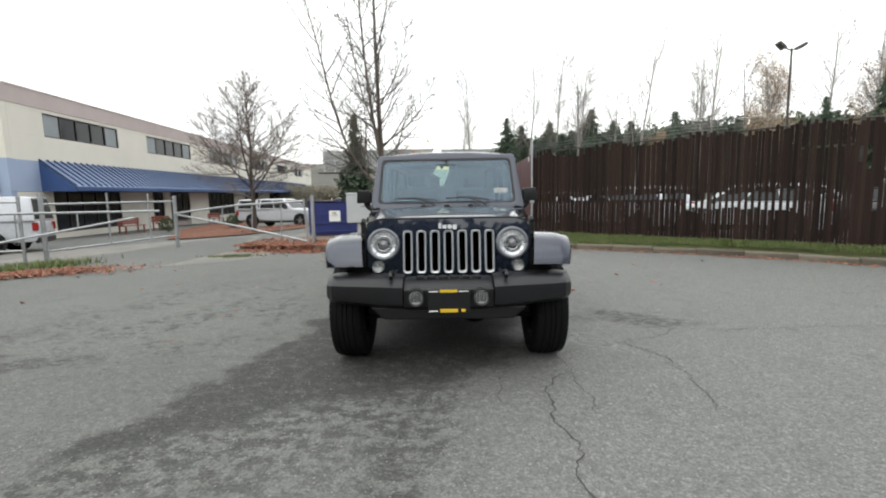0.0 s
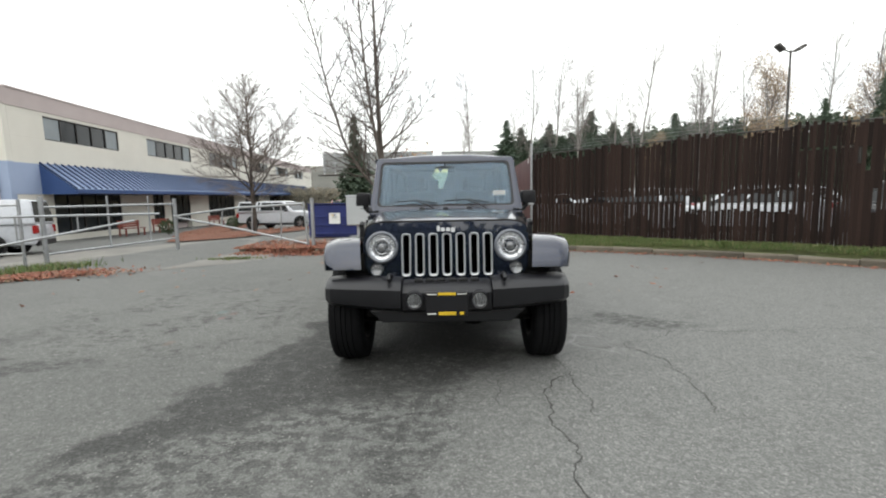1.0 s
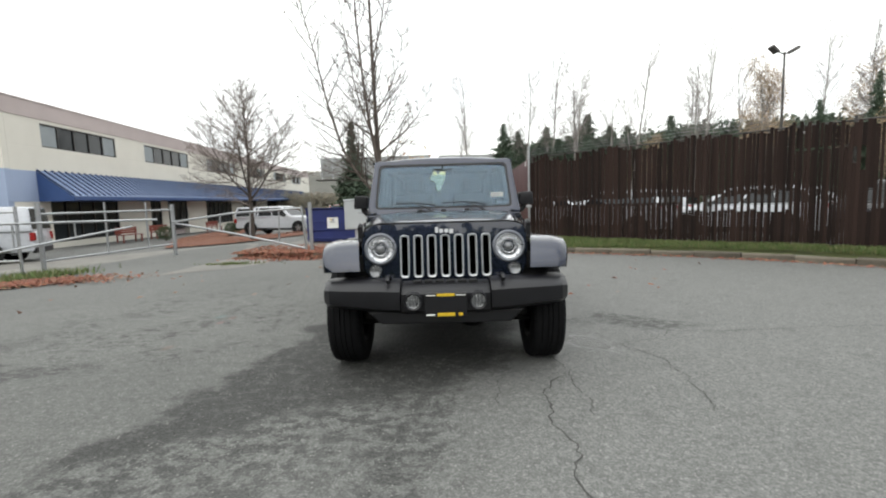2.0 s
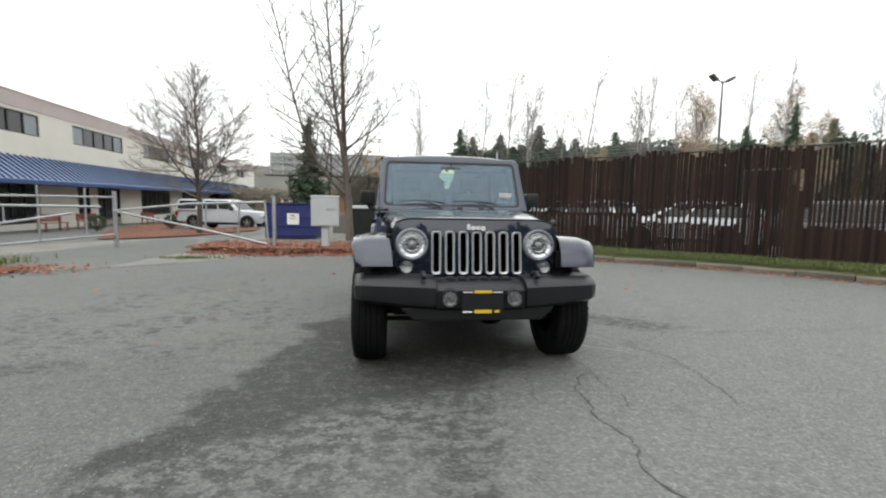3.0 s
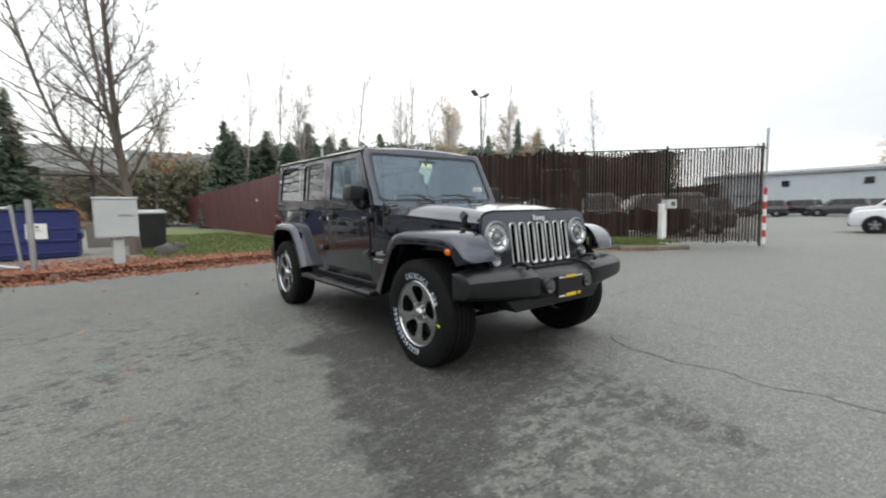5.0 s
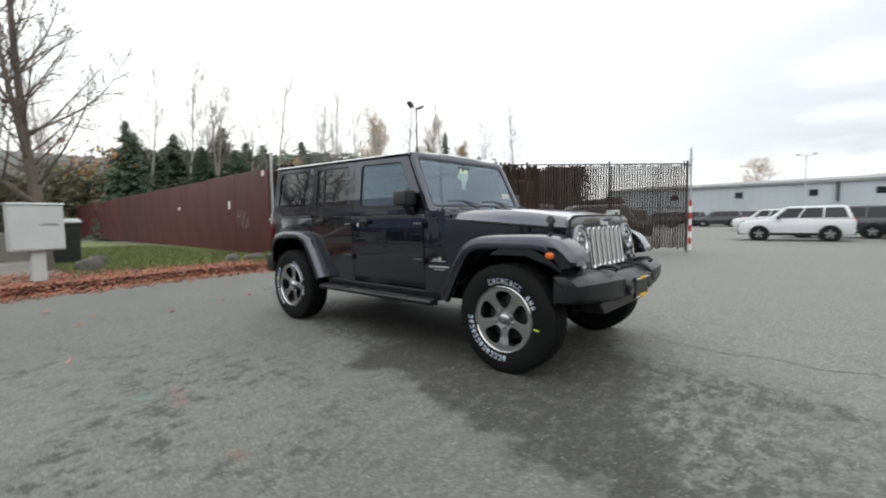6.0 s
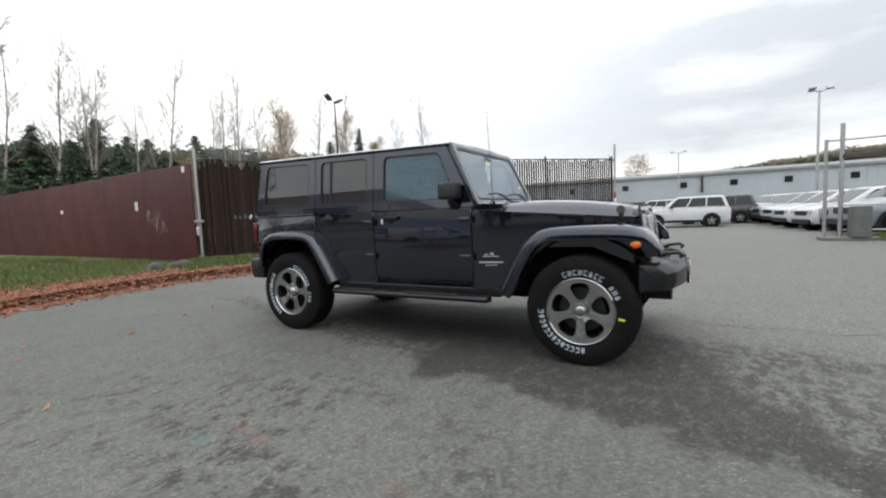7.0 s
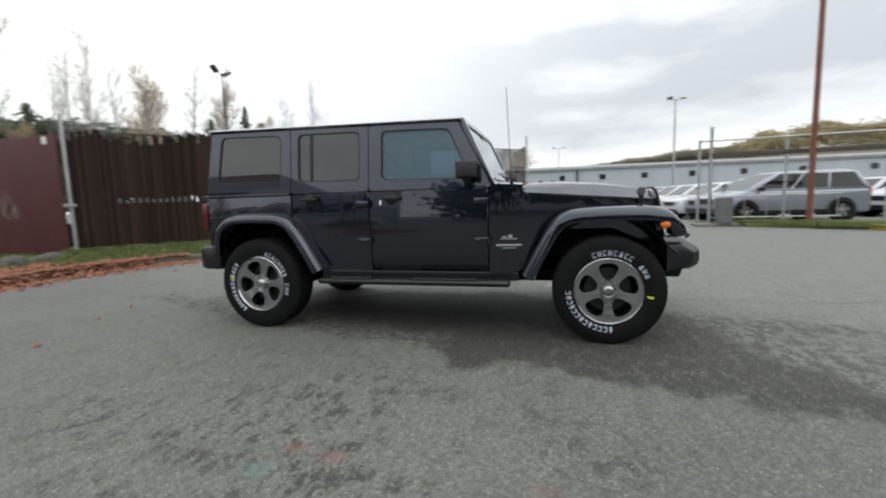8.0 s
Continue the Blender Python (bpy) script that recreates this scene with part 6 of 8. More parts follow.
# cars seen through the gaps of the slatted fence
for x, y, h, b in ((9.6, 10.6, 135, cross), (12.3, 8.6, 135, blk), (14.6, 6.3, 135, blk), (6.4, 13.3, 135, suv), (16.4, 10.6, 130, blk), (19.5, 7.0, 110, blk), (5.2, 19.0, 135, cross), (8.6, 15.6, 135, suv), (12.2, 12.9, 135, cross)):
    tagged(copy_thing(b, stand(x, y, h)), group="cars behind the fence")
red = make_car("suv", "dark red wagon beyond the dumpster", SUV_L, [SUV_U], 1.78, (-1.34, 1.32), 0.345, "red_car", stand(-7.4, 27.5, -80))
PICK_L = [(-2.85, 0.36), (-2.95, 0.55), (-2.95, 0.95), (-2.85, 1.10), (-1.5, 1.18), (2.9, 1.16), (2.95, 0.55), (2.85, 0.40)]
PICK_U = [(-1.45, 1.14), (-0.72, 1.78), (-0.45, 1.86), (0.95, 1.86), (1.12, 1.80), (1.22, 1.14)]
PICK_C = [(1.28, 1.14), (1.33, 1.84), (2.1, 1.86), (2.72, 1.84), (2.80, 1.78), (2.92, 1.14)]
make_car("pickup_truck", "white crew-cab pickup with a bed canopy", PICK_L, [PICK_U, PICK_C], 1.98, (-1.95, 1.65), 0.40, "white_car", stand(-11.4, 26.6, -12))
CARGO_L = [(-2.75, 0.36), (-2.85, 0.55), (-2.82, 0.90), (-2.6, 1.06), (-1.9, 1.15), (2.75, 1.15), (2.80, 0.9), (2.80, 0.5), (2.72, 0.38)]
CARGO_U = [(-2.05, 1.12), (-1.35, 1.85), (-1.05, 2.0), (2.55, 2.02), (2.68, 1.96), (2.78, 1.12)]
van = make_car("cargo_van", "white cargo van parked behind the rail fence", CARGO_L, [CARGO_U], 2.0, (-1.85, 1.55), 0.37, "white_car", stand(-17.7, 11.6, 205))
for ob in [o for o in van.children if o.name.startswith("side_window")]:
    if ob.data.vertices[0].co.y > -0.9:
        bpy.data.objects.remove(ob)
for z, w in ((1.62, 1.3), (1.50, 1.0), (1.32, 1.5)):
    bm = bmesh.new()
    box(bm, (0.9, -0.2, z), (0.955 if z < 1.4 else 0.925, -0.2 + w, z + 0.06))
    part("lettering_bar", bm, M["dark_steel"], van, "dark unreadable lettering bar")


# ---- before the office ----
def make_bench(x, y, rz):
    root = thing("bench", "low red wooden bench before the office", "bench", Matrix.Translation((x, y, ground_z(x, y) + 0.03)) @ Matrix.Rotation(radians(rz), 4, "Z"), "office benches")
    for k in range(3):
        bm = bmesh.new()
        box(bm, (-0.8, -0.2 + k * 0.14, 0.42), (0.8, -0.08 + k * 0.14, 0.46), 0.006)
        part("seat_board", bm, M["red_wood"], root)
    for k in range(3):
        bm = bmesh.new()
        box(bm, (-0.8, 0.24, 0.52 + k * 0.13), (0.8, 0.275, 0.63 + k * 0.13), 0.006)
        part("back_board", bm, M["red_wood"], root)
    for s in (-0.68, 0.68):
        for y2 in (-0.16, 0.24):
            bm = bmesh.new()
            box(bm, (s - 0.04, y2 - 0.03, 0), (s + 0.04, y2 + 0.03, 0.42 if y2 < 0 else 0.9), 0.006)
            part("leg", bm, M["red_wood"], root)
    return root


make_bench(-18.7, 22.2, 85)
make_bench(-19.0, 25.6, 85)
make_bench(-19.6, 33.5, 85)


def make_shrub(x, y, h, seed, label="small clipped evergreen shrub in the bark bed", mat="bush", group="office shrubs", wide=0.5, count=700):
    root = thing("shrub", label, "shrub", pose(x, y, ground_z(x, y) + 0.05), group)
    rng = random.Random(seed)
    net, stem = Net(), Net()
    for k in range(5):
        a = k * 1.3
        stem.limb([Vector((0, 0, 0)), Vector((math.cos(a) * 0.2 * h, math.sin(a) * 0.2 * h, 0.6 * h))], [0.02, 0.006], 4)
    for _ in range(count):
        d = Vector((rng.gauss(0, 1), rng.gauss(0, 1), rng.gauss(0, 1))).normalized()
        k = rng.uniform(0.6, 1.0) * (1 + 0.25 * noise.noise(d * 2.3 + Vector((seed, 0, 0))))
        net.leaf(Vector((d.x * wide * h * k, d.y * wide * h * k, 0.5 * h + d.z * 0.48 * h * k)), 0.09, rng)
    raw("stems", stem.v, stem.f, M["bark"], root)
    raw("foliage", net.v, net.f, M[mat], root)
    return root


make_shrub(-16.2, 21.6, 0.95, 1)
make_shrub(-14.8, 26.5, 0.9, 2)
make_shrub(-16.4, 31.0, 1.1, 3)
make_shrub(-4.5, 27.4, 1.9, 4, "rust-orange autumn shrub behind the blue dumpster", "amber_leaf", "", 0.62, 1500)


# ---- the parked off-road wagon: nose towards -y, front axle over the origin ----
def flat_paint():
    g = Graph("dark_blue_grey_metallic_paint")
    d = g.noise(1.1, 4, 0.6)
    fl = g.noise(420, 1, 0.5)
    col = g.mix(g.step(fl, 0.4, 0.7), (0.0110, 0.0148, 0.0280), (0.0190, 0.0250, 0.0450))
    col = g.mix(g.math("MULTIPLY", g.step(d, 0.5, 0.8), 0.3), col, (0.0085, 0.0115, 0.022))
    return g.done(col, g.math("MULTIPLY_ADD", g.noise(7, 3), 0.06, 0.22), 0.95, Coat_Weight=1.0, Coat_Roughness=0.03, Coat_IOR=1.62)


M["body_paint"] = flat_paint()
M["chrome"] = surface("bright_silver_trim", (0.55, 0.56, 0.57), (0.49, 0.50, 0.51), 0.36, 0.6, scale=2, fine=9, bump=0)
M["seam"] = surface("dark_seam", (0.004, 0.004, 0.005), (0.006, 0.006, 0.006), 0.9, scale=9, bump=0)
M["letter_white"] = surface("white_raised_lettering", (0.36, 0.41, 0.48), (0.28, 0.32, 0.38), 0.7, scale=30, bump=0)
M["crayon"] = surface("yellow_tyre_crayon", (0.62, 0.72, 0.06), (0.5, 0.6, 0.06), 0.7, scale=30, bump=0)
M["orange_lens"] = surface("amber_marker_lens", (0.75, 0.17, 0.02), (0.6, 0.12, 0.015), 0.2, scale=30, bump=0)
M["yellow_tag"] = surface("yellow_plate_strip", (0.68, 0.46, 0.02), (0.6, 0.4, 0.02), 0.5, scale=20, bump=0)
M["inner_dark"] = surface("charcoal_interior_cloth", (0.010, 0.010, 0.0105), (0.006, 0.006, 0.0065), 0.9, scale=12, fine=120, bump=0.2)
M["lamp_bowl"] = surface("satin_silver_lamp_bowl", (0.66, 0.67, 0.69), (0.55, 0.56, 0.58), 0.24, 0.8, scale=30, bump=0)
M["fog_bowl"] = surface("smoked_lamp_bowl", (0.20, 0.205, 0.21), (0.14, 0.145, 0.15), 0.25, 0.9, scale=30, bump=0)
M["hub"] = surface("grey_hub_cap", (0.22, 0.225, 0.23), (0.15, 0.155, 0.16), 0.3, 0.8, scale=9, bump=0)
M["lamp_ring"] = surface("grey_lamp_bezel", (0.20, 0.21, 0.23), (0.15, 0.16, 0.18), 0.3, 0.7, scale=9, bump=0)
M["dark_red_lens"] = surface("dark_red_tail_lens", (0.11, 0.009, 0.009), (0.08, 0.007, 0.007), 0.2, scale=20, bump=0)
# near-black, low-gloss base shared by the underbody parts
M["under"] = surface("near_black_underbody", (0.006, 0.006, 0.006), (0.010, 0.010, 0.009), 0.8, scale=6, fine=50, bump=0.3, Specular_IOR_Level=0.1)
# gloss-free black that stands for deep shade behind the grille
M["void"] = surface("slot_shade_black", (0.003, 0.003, 0.003), (0.005, 0.005, 0.005), 0.9, scale=20, bump=0, Specular_IOR_Level=0.0)
M["pocket"] = surface("dark_grey_wheel_pocket", (0.022, 0.023, 0.025), (0.014, 0.0145, 0.016), 0.45, 0.5, scale=8, bump=0)
M["tag_green"] = surface("pale_green_paper_tag", (0.72, 0.80, 0.52), (0.62, 0.72, 0.44), 0.7, scale=20, bump=0)


def clear_glass(name, tint, amount, rough=0.01):
    g = Graph(name)
    return g.done(tint, g.math("MULTIPLY_ADD", g.noise(2, 2), 0.02, rough), 0.0, IOR=1.64, Alpha=amount, Specular_IOR_Level=0.6)



def see_through(name, tint, amount):
    g = Graph(name)
    return g.done(tint, 0.004, 0.0, IOR=1.5, Transmission_Weight=amount, Specular_IOR_Level=0.5, Specular_Tint=(0.72, 0.88, 1.0))


M["screen_glass"] = see_through("tinted_windscreen", (0.55, 0.67, 0.78), 0.95)
M["side_glass"] = see_through("tinted_side_glass", (0.30, 0.42, 0.50), 0.90)
M["privacy_glass"] = clear_glass("dark_privacy_glass", (0.005, 0.006, 0.009), 0.97, 0.006)
M["lens_glass"] = clear_glass("clear_headlamp_lens", (0.8, 0.82, 0.84), 0.07)


def rpoly(pts, r, seg=4):
    """A polygon with rounded corners."""
    out, n = [], len(pts)
    for i in range(n):
        p, a, b = Vector(pts[i]), Vector(pts[i - 1]), Vector(pts[(i + 1) % n])
        k = min(r, (a - p).length * 0.45, (b - p).length * 0.45)
        s, e = p + (a - p).normalized() * k, p + (b - p).normalized() * k
        for j in range(seg + 1):
            t = j / seg
            out.append(tuple(s * (1 - t) ** 2 + p * 2 * t * (1 - t) + e * t * t))
    return out


def ring_panel(bm, outer, inner, place, thick):
    """A frame between two outlines of equal count; place(p, depth) lays a point out in space."""
    rows = [[bm.verts.new(place(p, d)) for p in o] for o, d in ((outer, 0), (inner, 0), (inner, thick), (outer, thick), (outer, 0))][:4]
    n = len(outer)
    for a, b in ((0, 1), (1, 2), (2, 3), (3, 0)):
        for i in range(n):
            j = (i + 1) % n
            bm.faces.new((rows[a][i], rows[a][j], rows[b][j], rows[b][i]))


def slab(bm, outline, place, thick):
    loft(bm, [[place(p, 0) for p in outline], [place(p, thick) for p in outline]])


def side_x(z):
    """Half width of the cabin side at a height: upright doors, leaning glass."""
    if z < 0.62:
        return 0.755 + (z - 0.5) / 0.12 * 0.03
    if z < 1.19:
        return 0.785 + 0.012 * math.sin((z - 0.62) / 0.57 * math.pi)
    return 0.785 - (z - 1.19) * 0.105


def make_wagon():
    car = thing("off_road_wagon", "dark blue-grey four-door off-road wagon parked on asphalt", "car")
    P = M["body_paint"]

    # lower side panels with wheel openings, floor and firewall
    for s in (-1, 1):
        def at(p, d, s=s):
            return (s * (side_x(p[1]) - d), p[0], p[1])

        # rear quarter
        bm = bmesh.new()
        q = [(2.655, 1.19), (2.655, 0.90), (2.70, 0.955), (2.80, 0.98), (3.10, 0.98), (3.26, 0.93), (3.37, 0.78), (3.40, 0.64), (3.535, 0.64), (3.555, 0.90), (3.545, 1.19)]
        slab(bm, q, at, 0.05)
        part("rear_quarter", rounded(bm, 0.006, 2), P, car, smooth=40)
        # doors
        for a, b, nm in ((0.893, 1.900, "front_door"), (1.907, 2.645, "rear_door")):
            bm = bmesh.new()
            zs = [0.505, 0.56, 0.62, 0.70, 0.80, 0.90, 1.0, 1.08, 1.14, 1.19]
            if nm == "front_door":
                out = [(a, z) for z in zs] + [(b, z) for z in zs[::-1]]
            else:
                out = [(a, z) for z in zs] + [(b, z) for z in (1.19, 1.14, 1.08, 1.0)] + [(2.60, 0.92), (2.50, 0.78), (2.44, 0.66), (2.405, 0.56), (2.395, 0.505)]
            verts_o = [bm.verts.new(at(p, 0)) for p in out]
            verts_i = [bm.verts.new(at(p, 0.05)) for p in out]
            n = len(out)
            for i in range(n):
                j = (i + 1) % n
                bm.faces.new((verts_o[i], verts_o[j], verts_i[j], verts_i[i]))
            m = len(zs)
            if nm == "front_door":
                for i in range(m - 1):
                    for vs in (verts_o, verts_i):
                        bm.faces.new((vs[i], vs[i + 1], vs[n - 2 - i], vs[n - 1 - i]))
            else:
                for vs in (verts_o, verts_i):
                    bm.faces.new(vs)
            door = part(nm, rounded(bm, 0.005, 1, 50), P, car, smooth=35)
            # upper door frame with its glass
            if nm == "front_door":
                outer = [(0.86, 1.195), (b, 1.195), (b, 1.745), (1.135, 1.735)]
                inner = [(1.02, 1.262), (1.79, 1.285), (1.79, 1.692), (1.205, 1.678)]
            else:
                outer = [(a, 1.195), (b, 1.195), (b, 1.765), (a, 1.75)]
                inner = [(1.985, 1.285), (2.575, 1.295), (2.575, 1.712), (1.985, 1.702)]
            outer, inner = rpoly(outer, 0.03), rpoly(inner, 0.05)
            bm = bmesh.new()
            ring_panel(bm, outer, inner, at, 0.045)
            part("window_frame", bm, P, door, smooth=35)
            bm = bmesh.new()
            slab(bm, inner, lambda p, d, at=at: at(p, d + 0.014), 0.005)
            glass = part("window_glass", bm, M["side_glass"] if nm == "front_door" else M["privacy_glass"], door)
            glass.visible_shadow = False
            if nm == "rear_door":
                bm = bmesh.new()
                slab(bm, [(2.435, 1.28), (2.462, 1.28), (2.462, 1.72), (2.435, 1.72)], lambda p, d, at=at: at(p, d + 0.008), 0.02)
                part("divider", bm, M["black_plastic"], door)
            bm = bmesh.new()
            in2 = rpoly([(p[0], p[1]) for p in ([(1.02, 1.262), (1.79, 1.285), (1.79, 1.692), (1.205, 1.678)] if nm == "front_door" else [(1.985, 1.285), (2.575, 1.295), (2.575, 1.712), (1.985, 1.702)])], 0.05)
            c = Vector((sum(p[0] for p in in2) / len(in2), sum(p[1] for p in in2) / len(in2)))
            in3 = [tuple(Vector(p) + (c - Vector(p)).normalized() * 0.014) for p in in2]
            ring_panel(bm, in2, in3, lambda p, d, at=at: at(p, d + 0.006), 0.012)
            part("weatherstrip", bm, M["black_plastic"], door)
            # handle: a recessed bowl with a pull and a lock button
            hy, hz = (1.70, 1.125) if nm == "front_door" else (2.46, 1.135)
            bm = bmesh.new()
            lathe(bm, [(0.001, 0.004 * s), (0.048, 0.003 * s), (0.052, 0.001 * s), (0.052, -0.004 * s)], (s * 0.797, hy, hz), "x", 20)
            bowl = part("handle_bowl", bm, M["black_plastic"], door, smooth=40)
            bm = bmesh.new()
            box(bm, (min(s * 0.80, s * 0.828), hy - 0.085, hz - 0.012), (max(s * 0.80, s * 0.828), hy + 0.07, hz + 0.016), 0.007, 2)
            part("handle", bm, M["black_plastic"], door, smooth=40)
            if nm == "front_door":
                bm = bmesh.new()
                box(bm, (min(s * 0.797, s * 0.806), 1.785, 1.075), (max(s * 0.797, s * 0.806), 1.805, 1.115), 0.003)
                part("lock_tag", bm, M["paper"], door, "small white paper tag")
            # outer hinges
            yy = a + 0.035
            for hz in (0.775, 1.09):
                bm = bmesh.new()
                box(bm, (min(s * 0.79, s * 0.815), yy - 0.062, hz - 0.022), (max(s * 0.79, s * 0.815), yy + 0.075, hz + 0.022), 0.008, 2)
                tube(bm, [(s * 0.815, yy - 0.05, hz - 0.03), (s * 0.815, yy - 0.05, hz + 0.03)], 0.013, 8)
                part("hinge", bm, P, door, smooth=40)
        # hardtop quarter with its window
        bm = bmesh.new()
        outer = rpoly([(2.652, 1.195), (3.545, 1.195), (3.475, 1.80), (2.652, 1.77)], 0.03)
        inner = rpoly([(2.745, 1.30), (3.42, 1.312), (3.375, 1.735), (2.745, 1.715)], 0.06)
        ring_panel(bm, outer, inner, at, 0.05)
        top = part("hardtop_side", bm, P, car, smooth=35)
        bm = bmesh.new()
        slab(bm, inner, lambda p, d, at=at: at(p, d + 0.012), 0.005)
        part("quarter_glass", bm, M["privacy_glass"], top, "dark privacy glass").visible_shadow = False
        bm = bmesh.new()
        c = Vector((3.07, 1.52))
        ring_panel(bm, inner, [tuple(Vector(p) + (c - Vector(p)).normalized() * 0.013) for p in inner], lambda p, d, at=at: at(p, d + 0.006), 0.01)
        part("weatherstrip", bm, M["black_plastic"], top)
        # ridge where the hardtop meets the tub
        bm = bmesh.new()
        box(bm, (min(s * 0.775, s * 0.802), 2.66, 1.182), (max(s * 0.775, s * 0.802), 3.55, 1.20), 0.005, 2)
        part("joint_strip", bm, P, car, smooth=40)
        # engine-bay side below the bonnet edge
        bm = bmesh.new()
        loft(bm, [[(s * x, y, z0), (s * x, y, z1), (s * (x - 0.05), y, z1), (s * (x - 0.05), y, z0)] for x, y, z0, z1 in ((0.610, -0.345, 0.72, 1.06), (0.655, -0.05, 0.85, 1.085), (0.700, 0.30, 0.85, 1.115), (0.735, 0.52, 0.62, 1.135), (0.765, 0.66, 0.52, 1.148), (0.784, 0.80, 0.505, 1.16), (0.786, 0.885, 0.505, 1.165))])
        part("wing_panel", bm, P, car, smooth=40)
        # cowl side between bonnet and door
        bm = bmesh.new()
        loft(bm, [[(s * x, y, 1.168), (s * x, y, z1), (s * (x - 0.09), y, z1 + 0.015), (s * (x - 0.09), y, 1.168)] for x, y, z1 in ((0.742, 0.625, 1.205), (0.775, 0.80, 1.215), (0.782, 0.885, 1.215))])
        part("cowl_side", bm, P, car, smooth=40)
        # wing flares
        make_flare(car, s, [(-0.535, 0.815), (-0.520, 0.865), (-0.475, 0.935), (-0.40, 0.995), (-0.30, 1.022), (-0.12, 1.026), (0.10, 1.022), (0.26, 1.008), (0.36, 0.965), (0.44, 0.88), (0.55, 0.68), (0.635, 0.515)], 0.61, (0.80, 0.892), "front_flare")
        make_flare(car, s, [(3.435, 0.66), (3.425, 0.80), (3.38, 0.92), (3.28, 1.0), (3.12, 1.032), (2.82, 1.032), (2.68, 1.005), (2.58, 0.935), (2.45, 0.74), (2.335, 0.54)], 0.765, (0.84, 0.895), "rear_flare")
        # splash panel in front of the tyre, under the flare
        bm = bmesh.new()
        box(bm, (min(s * 0.60, s * 0.86), -0.46, 0.80), (max(s * 0.60, s * 0.86), -0.44, 0.925), 0.004)
        part("splash_panel", bm, M["under"], car)
        # amber marker on the flare
        bm = bmesh.new()
        lathe(bm, [(0.001, 0.011 * s), (0.017, 0.009 * s), (0.025, 0.004 * s), (0.027, -0.006 * s)], (s * 0.898, -0.372, 0.885), "x", 20)
        bmesh.ops.scale(bm, vec=(1, 1.25, 1), space=Matrix.Translation((0, 0.375, -0.885)), verts=bm.verts[:])
        part("side_marker", bm, M["orange_lens"], car, "amber side marker lamp", smooth=50)
        # mirror
        bm = bmesh.new()
        prism(bm, rpoly([(s * 0.792, 1.265), (s * 0.795, 1.395), (s * 0.93, 1.40), (s * 0.942, 1.262)], 0.025), 0.965, 1.11, "y", 0.018, 3)
        mir = part("mirror", bm, M["black_plastic"], car, smooth=50)
        bm = bmesh.new()
        prism(bm, [(s * 0.80, 1.275), (s * 0.80, 1.388), (s * 0.93, 1.388), (s * 0.93, 1.275)], 1.11, 1.114, "y")
        part("mirror_glass", bm, M["window"], mir)
        bm = bmesh.new()
        tube(bm, [(s * 0.785, 1.03, 1.205), (s * 0.82, 1.04, 1.215), (s * 0.845, 1.04, 1.245), (s * 0.85, 1.04, 1.28)], 0.032, 10)
        part("mirror_arm", bm, M["black_plastic"], mir, smooth=50)
        # step bar with two tread pads
        bm = bmesh.new()
        prism(bm, [(s * 0.80, 0.405), (s * 0.80, 0.455), (s * 0.825, 0.47), (s * 0.905, 0.465), (s * 0.925, 0.44), (s * 0.905, 0.415)], 0.72, 2.36, "y", 0.012, 2)
        step = part("step_bar", bm, M["black_plastic"], car, smooth=45)
        for y0, y1 in ((0.98, 1.52), (1.86, 2.24)):
            bm = bmesh.new()
            box(bm, (min(s * 0.825, s * 0.91), y0, 0.462), (max(s * 0.825, s * 0.91), y1, 0.476), 0.005)
            for k in range(9):
                y = y0 + 0.03 + (y1 - y0 - 0.06) * k / 8
                box(bm, (min(s * 0.835, s * 0.90), y - 0.008, 0.476), (max(s * 0.835, s * 0.90), y + 0.008, 0.481))
            part("tread_pad", bm, M["black_plastic"], step)
        for y in (0.85, 1.6, 2.25):
            bm = bmesh.new()
            box(bm, (min(s * 0.6, s * 0.83), y - 0.03, 0.42), (max(s * 0.6, s * 0.83), y + 0.03, 0.45))
            part("step_bracket", bm, M["under"], step)
        bm = bmesh.new()
        box(bm, (min(s * 0.70, s * 0.765), 0.66, 0.44), (max(s * 0.70, s * 0.765), 2.40, 0.512), 0.01, 2)
        part("sill", bm, M["black_plastic"], car)
        # badges as plain bars
        for y0, y1, z0, z1 in ((0.665, 0.80, 0.778, 0.784), (0.705, 0.735, 0.79, 0.812), (0.75, 0.785, 0.79, 0.800), (0.63, 0.83, 0.726, 0.738), (0.675, 0.78, 0.706, 0.711)):
            bm = bmesh.new()
            xa = 0.776 if y0 < 0.72 else 0.784
            loft(bm, [[(s * (0.7645 + (y - 0.66) * 0.135 + d), y, z) for y, z in ((y0, z0), (y1, z0), (y1, z1), (y0, z1))] for d in (-0.004, 0.007)])
            part("badge", bm, M["chrome"], car, "silver badge bar")
        # bonnet latch
        bm = bmesh.new()
        box(bm, (min(s * 0.625, s * 0.665), -0.27, 1.02), (max(s * 0.625, s * 0.665), -0.235, 1.12), 0.01, 2)
        tube(bm, [(s * 0.63, -0.25, 1.115), (s * 0.66, -0.25, 1.125)], 0.03, 10)
        box(bm, (min(s * 0.615, s * 0.67), -0.28, 1.0), (max(s * 0.615, s * 0.67), -0.225, 1.03), 0.008, 2)
        part("bonnet_latch", bm, M["black_plastic"], car, "black rubber bonnet latch", smooth=45)
        # tail lamp, frame rail
        bm = bmesh.new()
        box(bm, (min(s * 0.64, s * 0.805), 3.545, 0.90), (max(s * 0.64, s * 0.805), 3.60, 1.13), 0.015, 2)
        part("tail_lamp", bm, M["dark_red_lens"], car, "red tail lamp", smooth=45)
        bm = bmesh.new()
        box(bm, (min(s * 0.36, s * 0.46), -0.55, 0.47), (max(s * 0.36, s * 0.46), 3.5, 0.60), 0.01)
